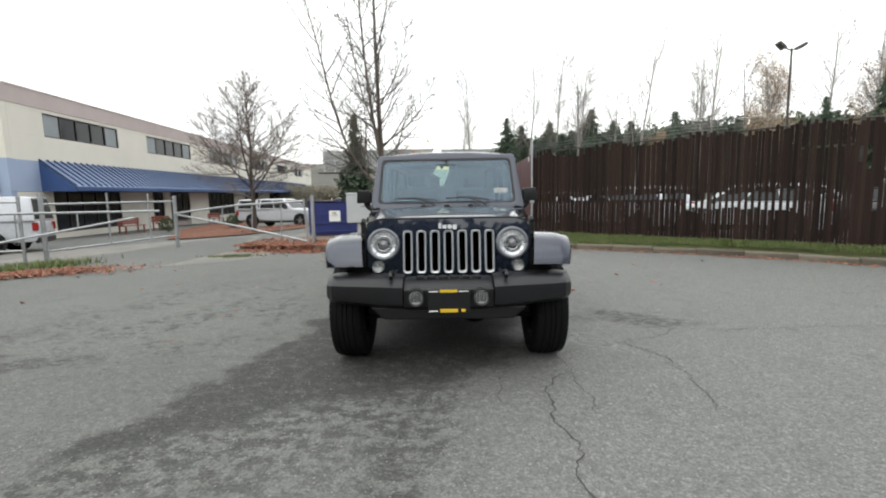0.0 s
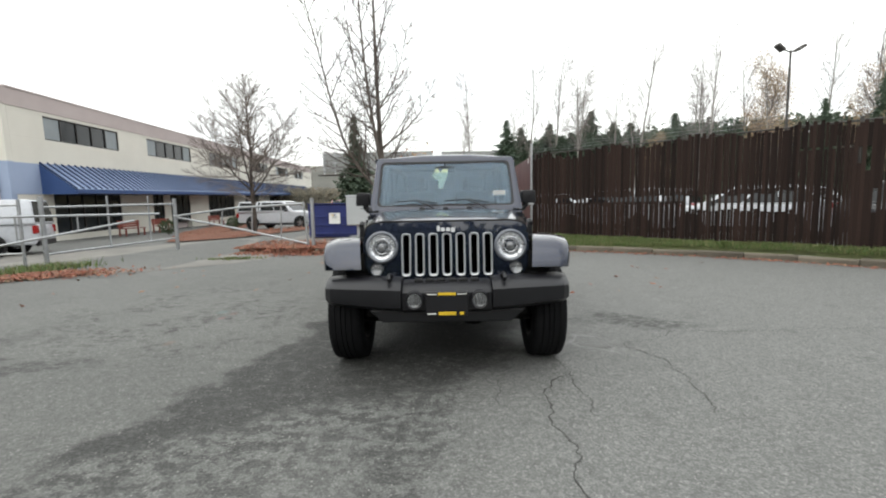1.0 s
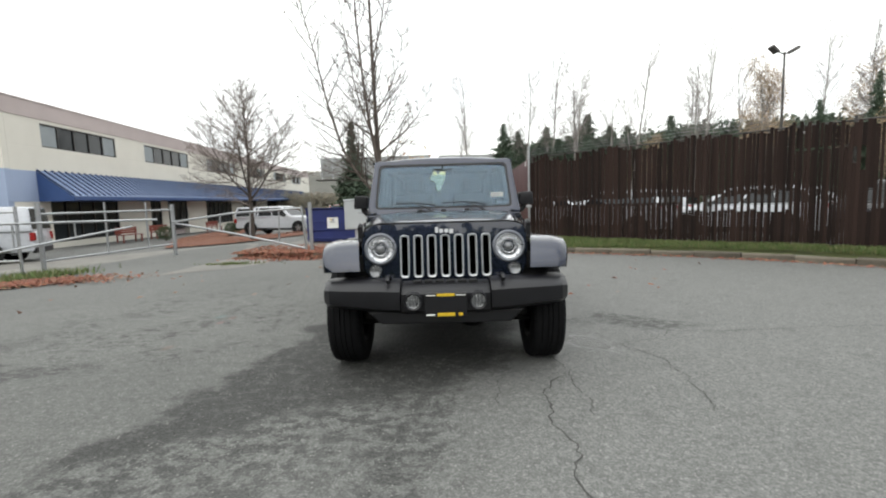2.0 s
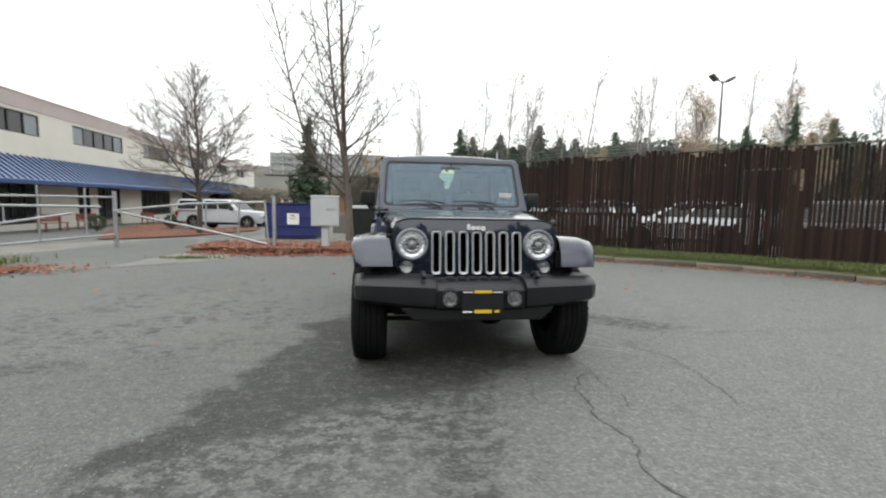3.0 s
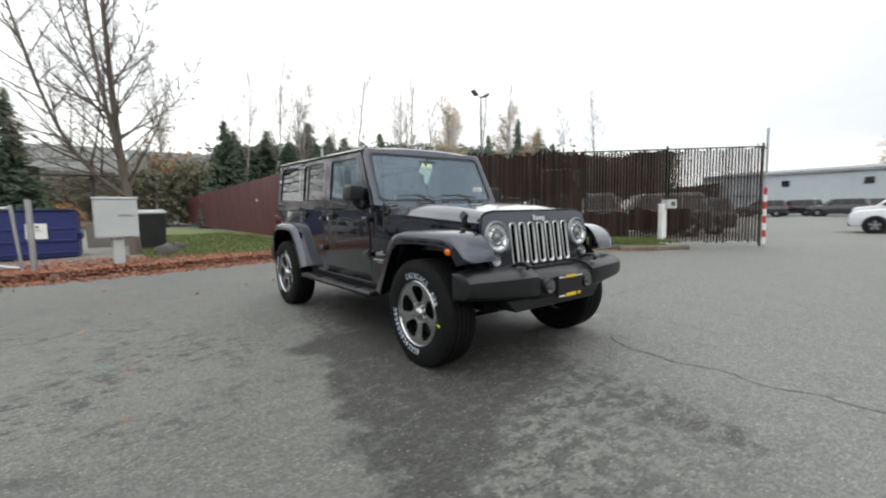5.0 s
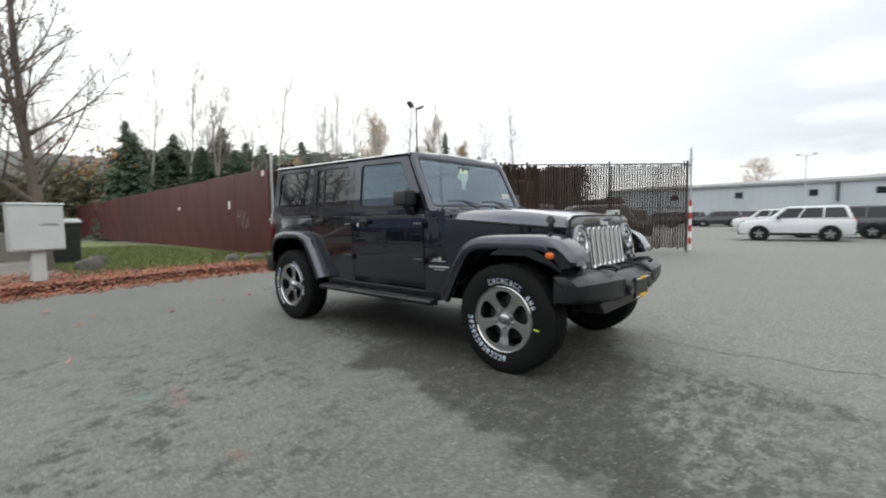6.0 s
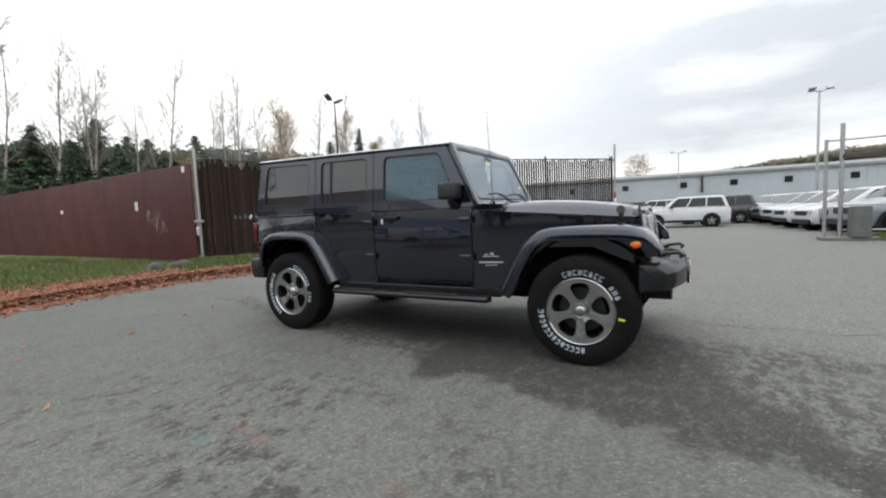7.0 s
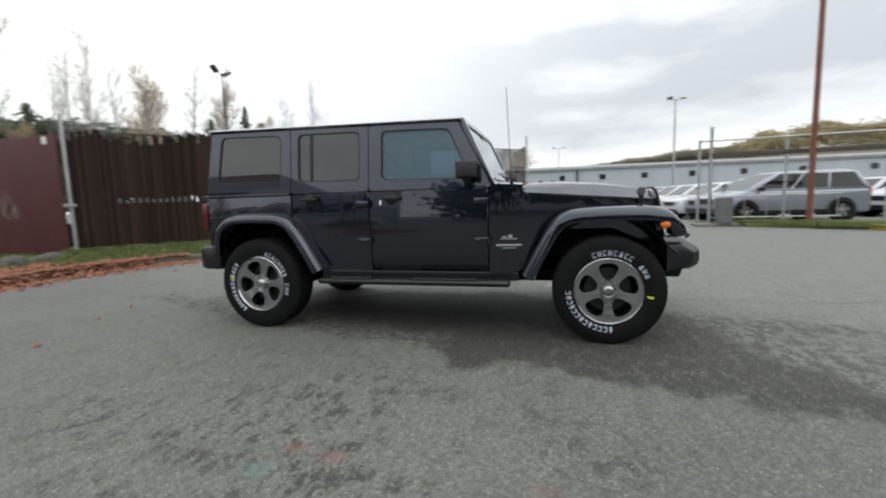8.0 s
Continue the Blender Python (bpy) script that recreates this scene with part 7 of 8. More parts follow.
        part("frame_rail", bm, M["under"], car)
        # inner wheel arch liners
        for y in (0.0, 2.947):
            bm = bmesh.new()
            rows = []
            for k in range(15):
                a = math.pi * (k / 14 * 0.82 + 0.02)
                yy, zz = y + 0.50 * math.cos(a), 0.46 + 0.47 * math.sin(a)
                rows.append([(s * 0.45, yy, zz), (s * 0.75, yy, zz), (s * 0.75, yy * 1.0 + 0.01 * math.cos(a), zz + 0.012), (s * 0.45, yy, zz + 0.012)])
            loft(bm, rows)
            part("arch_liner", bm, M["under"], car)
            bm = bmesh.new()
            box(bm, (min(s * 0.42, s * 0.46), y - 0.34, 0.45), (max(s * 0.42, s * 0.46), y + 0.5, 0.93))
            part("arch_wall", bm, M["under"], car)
    # tub floor, firewall, tailgate
    for nm, lo, hi, m in (("floor_pan", (-0.74, 0.80, 0.505), (0.74, 3.5, 0.545), M["under"]), ("firewall", (-0.72, 0.74, 0.55), (0.72, 0.80, 1.16), M["inner_dark"])):
        bm = bmesh.new()
        box(bm, lo, hi, 0.005)
        part(nm, bm, m, car)
    bm = bmesh.new()
    prism(bm, rpoly([(-0.64, 0.62), (0.64, 0.62), (0.66, 1.19), (-0.66, 1.19)], 0.04), 3.50, 3.556, "y", 0.008, 2)
    part("tailgate", bm, P, car, smooth=40)
    bm = bmesh.new()
    box(bm, (-0.78, 3.44, 0.60), (-0.62, 3.548, 1.19), 0.01)
    box(bm, (0.62, 3.44, 0.60), (0.78, 3.548, 1.19), 0.01)
    part("rear_corner", bm, P, car)
    bm = bmesh.new()
    ring_panel(bm, rpoly([(-0.775, 1.195), (0.775, 1.195), (0.718, 1.80), (-0.718, 1.80)], 0.03), rpoly([(-0.56, 1.28), (0.56, 1.28), (0.54, 1.70), (-0.54, 1.70)], 0.05), lambda p, d: (p[0], 3.545 - (p[1] - 1.195) * 0.115 - d, p[1]), 0.05)
    back = part("hardtop_back", bm, P, car, smooth=40)
    bm = bmesh.new()
    slab(bm, rpoly([(-0.56, 1.28), (0.56, 1.28), (0.54, 1.70), (-0.54, 1.70)], 0.05), lambda p, d: (p[0], 3.53 - (p[1] - 1.195) * 0.115 - d, p[1]), 0.005)
    part("back_glass", bm, M["privacy_glass"], back)

    # roof: three hardtop panels
    for y0, y1 in ((1.10, 1.895), (1.90, 2.648), (2.653, 3.49)):
        bm = bmesh.new()
        rows = []
        lip = ((1.082, -0.048), (1.096, -0.026), (1.125, -0.010), (1.20, 0.0)) if y0 == 1.10 else ((y0, -0.008), (y0 + 0.012, 0.0))
        for y, e in lip + ((y1 - 0.012, 0.0), (y1, -0.008)):
            zr = 1.742 + (y - 1.10) * 0.022 + e
            rows.append([(x, y, zr + 0.055 * (1 - (abs(x) / 0.737) ** 3.2)) for x in (-0.733, -0.705, -0.65, -0.5, -0.25, 0, 0.25, 0.5, 0.65, 0.705, 0.733)] + [(0.71, y, zr - 0.03), (-0.71, y, zr - 0.03)])
        loft(bm, rows)
        part("roof_panel", bm, P, car, smooth=50)
    for s in (-1, 1):
        bm = bmesh.new()
        loft(bm, [[(s * 0.700, y, z), (s * 0.742, y, z - 0.006), (s * 0.744, y, z + 0.012), (s * 0.70, y, z + 0.03)] for y, z in ((1.10, 1.73), (2.2, 1.755), (3.49, 1.782))])
        part("drip_rail", bm, P, car, smooth=50)

    # windscreen frame, glass, cowl
    def scr(p, d):
        f = (p[1] - 1.19) / 0.56
        return (p[0], 0.825 + 0.26 * f + d, p[1])
    outer = rpoly([(-0.768, 1.19), (0.768, 1.19), (0.722, 1.76), (-0.722, 1.76)], 0.05)
    inner = rpoly([(-0.700, 1.250), (0.700, 1.250), (0.672, 1.712), (-0.672, 1.712)], 0.05)
    bm = bmesh.new()
    ring_panel(bm, outer, inner, scr, 0.05)
    wf = part("windscreen_frame", rounded(bm, 0.008, 2, 40), P, car, smooth=40)
    bm = bmesh.new()
    slab(bm, inner, lambda p, d: scr(p, d + 0.012), 0.006)
    part("windscreen", bm, M["screen_glass"], wf, "tinted windscreen glass").visible_shadow = False
    bm = bmesh.new()
    ring_panel(bm, inner, [(p[0] * 0.972, 1.48 + (p[1] - 1.48) * 0.93) for p in inner], lambda p, d: scr(p, d + 0.004), 0.006)
    part("windscreen_seal", bm, M["black_plastic"], wf)
    bm = bmesh.new()
    box(bm, (-0.74, 0.615, 1.12), (0.74, 0.84, 1.195), 0.012, 2)
    part("cowl", bm, P, car)
    bm = bmesh.new()
    for k in range(26):
        x = -0.55 + k * 0.044
        box(bm, (x - 0.012, 0.66, 1.195), (x + 0.012, 0.74, 1.2))
    part("cowl_grille", bm, M["black_plastic"], car, "black slotted cowl vent")
    for x0, x1, dx in ((-0.50, -0.10, 1), (0.02, 0.42, 1)):
        bm = bmesh.new()
        tube(bm, [(x1 + 0.02, 0.755, 1.20), (x1 - 0.08, 0.808, 1.262), (x0 + 0.20, 0.838, 1.305)], [0.011, 0.009, 0.007], 6)
        tube(bm, [(x0 - 0.03, 0.833, 1.300), (x0 + 0.2, 0.840, 1.312), (x1 + 0.02, 0.828, 1.280)], 0.007, 6)
        lathe(bm, [(0.025, 0), (0.025, 0.02), (0.012, 0.03)], (x1 + 0.02, 0.755, 1.19), "z", 12)
        part("wiper", bm, M["black_plastic"], car, "black windscreen wiper arm", smooth=45)

    # bonnet
    bm = bmesh.new()
    rows = []
    for y, w, zc, ze in ((-0.372, 0.598, 1.108, 1.060), (-0.367, 0.603, 1.122, 1.062), (-0.353, 0.608, 1.133, 1.064), (-0.315, 0.617, 1.144, 1.068), (-0.22, 0.635, 1.161, 1.075), (-0.10, 0.652, 1.180, 1.086), (0.05, 0.671, 1.198, 1.097), (0.25, 0.696, 1.212, 1.114), (0.45, 0.720, 1.218, 1.130), (0.612, 0.74, 1.214, 1.142)):
        row = []
        for k in range(-12, 13):
            u = k / 12
            a = abs(u)
            drop = (zc - ze) * (0.10 * a * a + 0.90 * smoothstep(0.80, 1.0, a) ** 1.3)
            bulge = 0.008 * (smoothstep(0.66, 0.58, a)) * smoothstep(-0.34, 0.0, y)
            row.append((w * u, y, zc - drop + bulge))
        rows.append(row + [(w - 0.02, y, ze - 0.02), (-w + 0.02, y, ze - 0.02)])
    loft(bm, rows)
    hood = part("bonnet", bm, P, car, smooth=50)
    for x, y in ((-0.22, 0.50), (0.22, 0.50), (0.0, 0.40)):
        bm = bmesh.new()
        box(bm, (x - 0.025, y - 0.02, 1.20), (x + 0.025, y + 0.02, 1.242), 0.008, 2)
        part("washer_jet", bm, M["black_plastic"], hood)

    for s in (-1, 1):
        bm = bmesh.new()
        tube(bm, [(s * (w - 0.006), y, z - 0.012) for y, w, z in ((-0.32, 0.612, 1.065), (-0.22, 0.635, 1.075), (0.05, 0.671, 1.097), (0.3, 0.702, 1.118), (0.55, 0.733, 1.138), (0.60, 0.739, 1.141))], 0.011, 6)
        part("bonnet_gap", bm, M["seam"], hood, "dark shut line")

    # aerial on the cowl side
    bm = bmesh.new()
    tube(bm, [(-0.735, 0.70, 1.19), (-0.738, 0.71, 1.23)], 0.014, 10)
    tube(bm, [(-0.738, 0.71, 1.23), (-0.742, 0.74, 1.95)], [0.0035, 0.002], 6)
    part("aerial", bm, M["black_plastic"], car, "thin black aerial mast")

    # grille face with seven open slots
    bm = bmesh.new()
    face = lambda z: -0.438 + (z - 0.72) * 0.145
    def gr(p, d):
        return (p[0], face(p[1]) + d, p[1])
    xs = [-0.332 + 0.1005 * i for i in range(7)]
    SW = 0.066
    def rect(x0, x1, z0, z1):
        slab(bm, [(x0, z0), (x1, z0), (x1, z1), (x0, z1)], gr, 0.05)
    slab(bm, rpoly([(-0.605, 1.055), (0.605, 1.055), (0.585, 1.115), (0.50, 1.14), (-0.50, 1.14), (-0.585, 1.115)], 0.04), gr, 0.05)
    slab(bm, rpoly([(-0.55, 0.745), (-0.50, 0.70), (0.50, 0.70), (0.55, 0.745)], 0.02), gr, 0.05)
    rect(-0.345, xs[0] + 0.0035, 0.745, 1.055)
    for i in range(6):
        rect(xs[i] + 0.0035 + SW, xs[i + 1] + 0.0035, 0.745, 1.055)
    rect(xs[6] + 0.0035 + SW, 0.345, 0.745, 1.055)
    for s in (-1, 1):
        slab(bm, [(s * 0.345, 0.745), (s * 0.55, 0.745), (s * 0.60, 0.82), (s * 0.612, 0.95), (s * 0.605, 1.055), (s * 0.345, 1.055)], gr, 0.05)
    grille = part("grille", bm, P, car, "painted grille face with seven slots")
    for x in xs:
        o = rpoly([(x, 0.742), (x + 0.073, 0.742), (x + 0.073, 1.060), (x, 1.060)], 0.03, 5)
        n = rpoly([(x + 0.015, 0.76), (x + 0.058, 0.76), (x + 0.058, 1.045), (x + 0.015, 1.045)], 0.018, 5)
        bm = bmesh.new()
        rows = [[bm.verts.new(gr((u[0] + (w[0] - u[0]) * f, u[1] + (w[1] - u[1]) * f), d)) for u, w in zip(o, n)] for f, d in ((0.0, 0.01), (0.05, -0.004), (0.35, -0.008), (0.75, -0.004), (1.0, 0.004), (1.0, 0.014))]
        quads(bm, rows, True)
        # added black sleeve keeps the inside of the slot in shade
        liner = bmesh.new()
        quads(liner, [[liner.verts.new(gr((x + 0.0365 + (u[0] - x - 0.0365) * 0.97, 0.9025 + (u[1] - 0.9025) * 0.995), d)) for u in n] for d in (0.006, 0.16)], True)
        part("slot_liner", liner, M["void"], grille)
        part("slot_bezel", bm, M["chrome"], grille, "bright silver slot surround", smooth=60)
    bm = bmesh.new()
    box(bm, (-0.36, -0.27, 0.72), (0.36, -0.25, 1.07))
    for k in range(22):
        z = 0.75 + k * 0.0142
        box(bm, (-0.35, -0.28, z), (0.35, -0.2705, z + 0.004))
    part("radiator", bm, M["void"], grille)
    bm = bmesh.new()
    tube(bm, [gr(p, 0.012) for p in ((-0.611, 0.98), (-0.606, 1.06), (-0.585, 1.116), (-0.54, 1.137), (-0.48, 1.146), (0.48, 1.146), (0.54, 1.137), (0.585, 1.116), (0.606, 1.06), (0.611, 0.98))], 0.008, 6)
    part("grille_gap", bm, M["seam"], grille, "dark shut line")
    # nose emblem as plain rounded lumps
    for x0, x1, z0, z1 in ((-0.066, -0.044, 1.070, 1.112), (-0.038, -0.006, 1.070, 1.098), (0.0, 0.032, 1.070, 1.098), (0.038, 0.068, 1.064, 1.098)):
        bm = bmesh.new()
        loft(bm, [[gr(p, d) for p in rpoly([(x0, z0), (x1, z0), (x1, z1), (x0, z1)], 0.01)] for d in (0.004, -0.012)])
        part("emblem_bar", bm, M["chrome"], grille, "silver emblem bar")

    for s in (-1, 1):
        c = (s * 0.474, -0.404, 0.960)
        bm = bmesh.new()
        lathe(bm, [(0.120, 0.02), (0.120, -0.012), (0.112, -0.020), (0.101, -0.020), (0.094, -0.012), (0.094, -0.002)], c, "y", 48, False)
        lean_back(bm, c)
        lamp = part("headlamp", bm, M["lamp_ring"], car, "round headlamp with silver reflector", smooth=50)
        bm = bmesh.new()
        lathe(bm, [(0.0945, -0.010), (0.090, -0.004), (0.078, 0.000), (0.070, 0.001), (0.066, -0.006), (0.060, -0.009), (0.055, -0.004), (0.045, 0.0015), (0.001, 0.002)], c, "y", 48, False)
        lean_back(bm, c)
        part("reflector", bm, M["lamp_bowl"], lamp, smooth=35)
        bm = bmesh.new()
        lathe(bm, [(0.001, -0.021), (0.016, -0.019), (0.026, -0.012), (0.030, -0.003), (0.030, 0.0)], c, "y", 24, False)
        lean_back(bm, c)
        part("bulb_shield", bm, M["hub"], lamp, smooth=60)
        bm = bmesh.new()
        for dz in (-0.018, 0.018):
            box(bm, (c[0] - 0.088, c[1] - 0.012, c[2] + dz - 0.0022), (c[0] + 0.088, c[1] - 0.009, c[2] + dz + 0.0022))
        for a in (0.7, 2.4, 3.9, 5.5):
            t = bmesh.new()
            box(t, (-0.0025, -0.012, 0.058), (0.0025, -0.003, 0.091))
            merge(bm, t, Matrix.Translation(c) @ Matrix.Rotation(a, 4, "Y"))
        lean_back(bm, c)
        part("lens_ribs", bm, M["lamp_ring"], lamp)
        bm = bmesh.new()
        lathe(bm, [(0.058, -0.0095), (0.055, -0.012), (0.051, -0.009), (0.051, 0.0)], c, "y", 32, False)
        lean_back(bm, c)
        part("reflector_ring", bm, M["black_plastic"], lamp, smooth=60)
        bm = bmesh.new()
        lathe(bm, [(0.097, -0.016), (0.08, -0.027), (0.05, -0.034), (0.001, -0.038)], c, "y", 40, False)
        lean_back(bm, c)
        part("lens", bm, M["lens_glass"], lamp, "clear domed lens", smooth=60)
        c = (s * 0.512, -0.429, 0.80)
        bm = bmesh.new()
        lathe(bm, [(0.048, 0.01), (0.048, -0.008), (0.044, -0.012), (0.038, -0.008), (0.022, -0.001), (0.001, 0.0)], c, "y", 28, False)
        lean_back(bm, c)
        sig = part("turn_lamp", bm, M["fog_bowl"], car, "small round clear turn lamp", smooth=50)
        bm = bmesh.new()
        lathe(bm, [(0.040, -0.010), (0.03, -0.017), (0.001, -0.021)], c, "y", 24, False)
        lean_back(bm, c)
        part("lens", bm, M["lens_glass"], sig, smooth=60)

    # front bumper: centre and two ends, tow hooks, fog lamps, plate bracket
    def bumper_bm(stations):
        bm = bmesh.new()
        loft(bm, [[(x, -0.39, lo - 0.02), (x, yf + 0.10, lo), (x, yf + 0.05, lo + 0.03), (x, yf + 0.04, lo + 0.07), (x, yf + 0.043, hi - 0.058), (x, yf + 0.062, hi - 0.040), (x, yf + 0.115, hi - 0.008), (x, yf + 0.15, hi), (x, -0.39, hi + 0.002)] for x, yf, lo, hi in stations])
        return bm
    part("bumper_centre", rounded(bumper_bm([(-0.314, -0.70, 0.515, 0.722), (0.0, -0.712, 0.515, 0.725), (0.314, -0.70, 0.515, 0.722)]), 0.008, 2, 50), M["black_plastic"], car, smooth=28)
    for s in (-1, 1):
        part("bumper_end", rounded(bumper_bm([(s * 0.3165, -0.715, 0.53, 0.742), (s * 0.42, -0.715, 0.535, 0.748), (s * 0.56, -0.70, 0.545, 0.75), (s * 0.74, -0.675, 0.56, 0.752), (s * 0.82, -0.65, 0.565, 0.752), (s * 0.868, -0.60, 0.57, 0.742), (s * 0.880, -0.53, 0.572, 0.735)]), 0.008, 2, 50), M["black_plastic"], car, "black moulded bumper end", smooth=28)
        bm = bmesh.new()
        tube(bm, [(s * 0.40, -0.46, 0.735), (s * 0.40, -0.54, 0.775), (s * 0.40, -0.62, 0.785), (s * 0.40, -0.65, 0.765), (s * 0.40, -0.625, 0.748)], 0.014, 8)
        part("tow_hook", bm, M["black_plastic"], car, "black steel tow hook", smooth=50)
        c = (s * 0.224, -0.676, 0.618)
        bm = bmesh.new()
        lathe(bm, [(0.064, 0.03), (0.064, -0.010), (0.058, -0.018), (0.050, -0.014), (0.047, -0.004)], c, "y", 32, False)
        fog = part("fog_lamp", bm, M["black_plastic"], car, "round fog lamp set in the bumper", smooth=50)
        bm = bmesh.new()
        lathe(bm, [(0.048, -0.006), (0.036, -0.001), (0.014, 0.001), (0.012, -0.008), (0.001, -0.010)], c, "y", 28, False)
        part("reflector", bm, M["fog_bowl"], fog, smooth=40)
        bm = bmesh.new()
        for k in (-1, 0, 1):
            box(bm, (c[0] + k * 0.022 - 0.0015, c[1] - 0.012, c[2] - 0.036), (c[0] + k * 0.022 + 0.0015, c[1] - 0.004, c[2] + 0.036))
        part("lens_bars", bm, M["pocket"], fog)
        bm = bmesh.new()
        lathe(bm, [(0.049, -0.012), (0.045, -0.017), (0.001, -0.022)], c, "y", 28, False)
        part("lens", bm, M["lens_glass"], fog, smooth=60)
    bm = bmesh.new()
    for x in (-0.2, -0.12, -0.04, 0.04, 0.12, 0.2):
        prism(bm, rpoly([(x - 0.032, -0.56), (x + 0.032, -0.56), (x + 0.026, -0.47), (x - 0.026, -0.47)], 0.012), 0.722, 0.738, "z")
    part("bumper_vent", bm, M["seam"], car, "row of dark bumper vents")
    bm = bmesh.new()
    box(bm, (-0.145, -0.695, 0.515), (0.145, -0.672, 0.675), 0.006, 2)
    plate = part("plate_bracket", bm, M["black_plastic"], car, "black plate bracket with yellow dealer strips")
    for x0, x1, z0, z1, m in ((-0.06, 0.06, 0.655, 0.673, "yellow_tag"), (-0.135, -0.07, 0.659, 0.664, "paper"), (0.07, 0.135, 0.659, 0.664, "paper"), (-0.058, 0.062, 0.517, 0.540, "yellow_tag"), (-0.135, -0.075, 0.522, 0.530, "paper"), (0.085, 0.115, 0.520, 0.538, "yellow_tag")):
        bm = bmesh.new()
        box(bm, (x0, -0.701, z0), (x1, -0.6955, z1))
        part("strip", bm, M[m], plate, "bright printed strip")
    bm = bmesh.new()
    prism(bm, [(-0.56, 0.53), (0.56, 0.53), (0.46, 0.435), (-0.46, 0.435)], -0.58, -0.33, "y", 0.012, 2)
    part("lower_valance", bm, M["black_plastic"], car)
    bm = bmesh.new()
    rows = [[(x, -0.40, 0.44), (x, -0.40, 0.72), (x, -0.30, 0.72), (x, -0.30, 0.44)] for x in (-0.6, 0.6)]
    loft(bm, rows)
    part("front_crossmember", bm, M["under"], car)
    # rear bumper
    bm = bmesh.new()
    loft(bm, [[(x, y0, 0.53), (x, y1 - 0.02, 0.53), (x, y1, 0.56), (x, y1, 0.70), (x, y1 - 0.03, 0.735), (x, y0, 0.735)] for x, y0, y1 in ((-0.90, 3.36, 3.52), (-0.86, 3.36, 3.60), (-0.7, 3.4, 3.64), (0, 3.45, 3.66), (0.7, 3.4, 3.64), (0.86, 3.36, 3.60), (0.90, 3.36, 3.52))])
    part("rear_bumper", rounded(bm, 0.01, 2, 40), M["black_plastic"], car, smooth=45)

    # axles and underbody
    for y in (0.0, 2.947):
        bm = bmesh.new()
        tube(bm, [(-0.68, y, 0.40), (0.68, y, 0.40)], 0.045, 12)
        lathe(bm, [(0.03, -0.14), (0.11, -0.10), (0.15, 0), (0.11, 0.10), (0.03, 0.14)], (0.22 if y == 0 else 0.0, y, 0.40), "y", 20)
        part("axle", bm, M["under"], car, smooth=45)
        for s in (-1, 1):
            bm = bmesh.new()
            pts = [(s * 0.50 + 0.06 * math.cos(a), y + 0.06 * math.sin(a), 0.46 + 0.30 * a / (12 * math.pi)) for a in [k * math.pi / 6 for k in range(72)]]
            tube(bm, pts, 0.008, 5)
            tube(bm, [(s * 0.56, y + 0.12, 0.38), (s * 0.52, y + 0.10, 0.85)], 0.025, 8)
            part("spring", bm, M["under"], car)
    for nm, lo, hi in (("gearbox", (-0.18, 0.3, 0.33), (0.18, 1.6, 0.55)), ("fuel_tank", (-0.36, 1.75, 0.32), (0.1, 2.55, 0.52)), ("skid_plate", (-0.3, 1.2, 0.30), (0.3, 1.6, 0.345)), ("silencer", (-0.55, 3.15, 0.38), (0.45, 3.4, 0.55))):
        bm = bmesh.new()
        box(bm, lo, hi, 0.03, 2)
        part(nm, bm, M["under"], car)
    bm = bmesh.new()
    tube(bm, [(-0.66, -0.18, 0.36), (0.66, -0.18, 0.36)], 0.018, 8)
    tube(bm, [(0.60, -0.22, 0.38), (-0.30, -0.26, 0.56)], 0.016, 8)
    part("steering_link", bm, M["under"], car)
    bm = bmesh.new()
    tube(bm, [(0.28, 1.6, 0.42), (0.28, 2.8, 0.45), (0.3, 3.2, 0.45)], 0.03, 8)
    tube(bm, [(0.0, 1.5, 0.42), (0.0, 2.9, 0.42)], 0.035, 10)
    tube(bm, [(0.2, 0.1, 0.42), (0.15, 1.2, 0.44)], 0.03, 10)
    part("driveshaft", bm, M["under"], car)

    # cabin: dashboard, seats, wheel, roll bar, tags
    bm = bmesh.new()
    prism(bm, rpoly([(0.84, 0.9), (0.90, 1.19), (1.10, 1.22), (1.22, 1.12), (1.20, 0.85)], 0.04), -0.70, 0.70, "x", 0.01, 2)
    part("dashboard", bm, M["inner_dark"], car)
    bm = bmesh.new()
    rows = []
    for k in range(25):
        a = k * math.tau / 24
        rows.append((0.37 + 0.185 * math.cos(a), 1.34 + 0.05 * math.sin(a), 1.13 + 0.175 * math.sin(a)))
    tube(bm, rows, 0.016, 8)
    tube(bm, [(0.37, 1.20, 1.08), (0.37, 1.34, 1.13)], 0.03, 8)
    box(bm, (0.20, 1.32, 1.11), (0.54, 1.35, 1.15))
    part("steering_wheel", bm, M["inner_dark"], car, smooth=50)
    for x, y in ((-0.37, 1.62), (0.37, 1.62), (-0.37, 2.42), (0.37, 2.42)):
        bm = bmesh.new()
        box(bm, (x - 0.25, y - 0.30, 0.80), (x + 0.25, y + 0.22, 0.95), 0.05, 3)
        prism(bm, rpoly([(y + 0.14, 0.90), (y + 0.28, 0.90), (y + 0.42, 1.42), (y + 0.32, 1.43)], 0.04), x - 0.24, x + 0.24, "x", 0.04, 3)
        box(bm, (x - 0.12, y + 0.36, 1.46), (x + 0.12, y + 0.45, 1.62), 0.03, 3)
        tube(bm, [(x - 0.05, y + 0.40, 1.38), (x - 0.05, y + 0.40, 1.5)], 0.01, 6)
        tube(bm, [(x + 0.05, y + 0.40, 1.38), (x + 0.05, y + 0.40, 1.5)], 0.01, 6)
        part("seat", bm, M["inner_dark"], car, smooth=50)
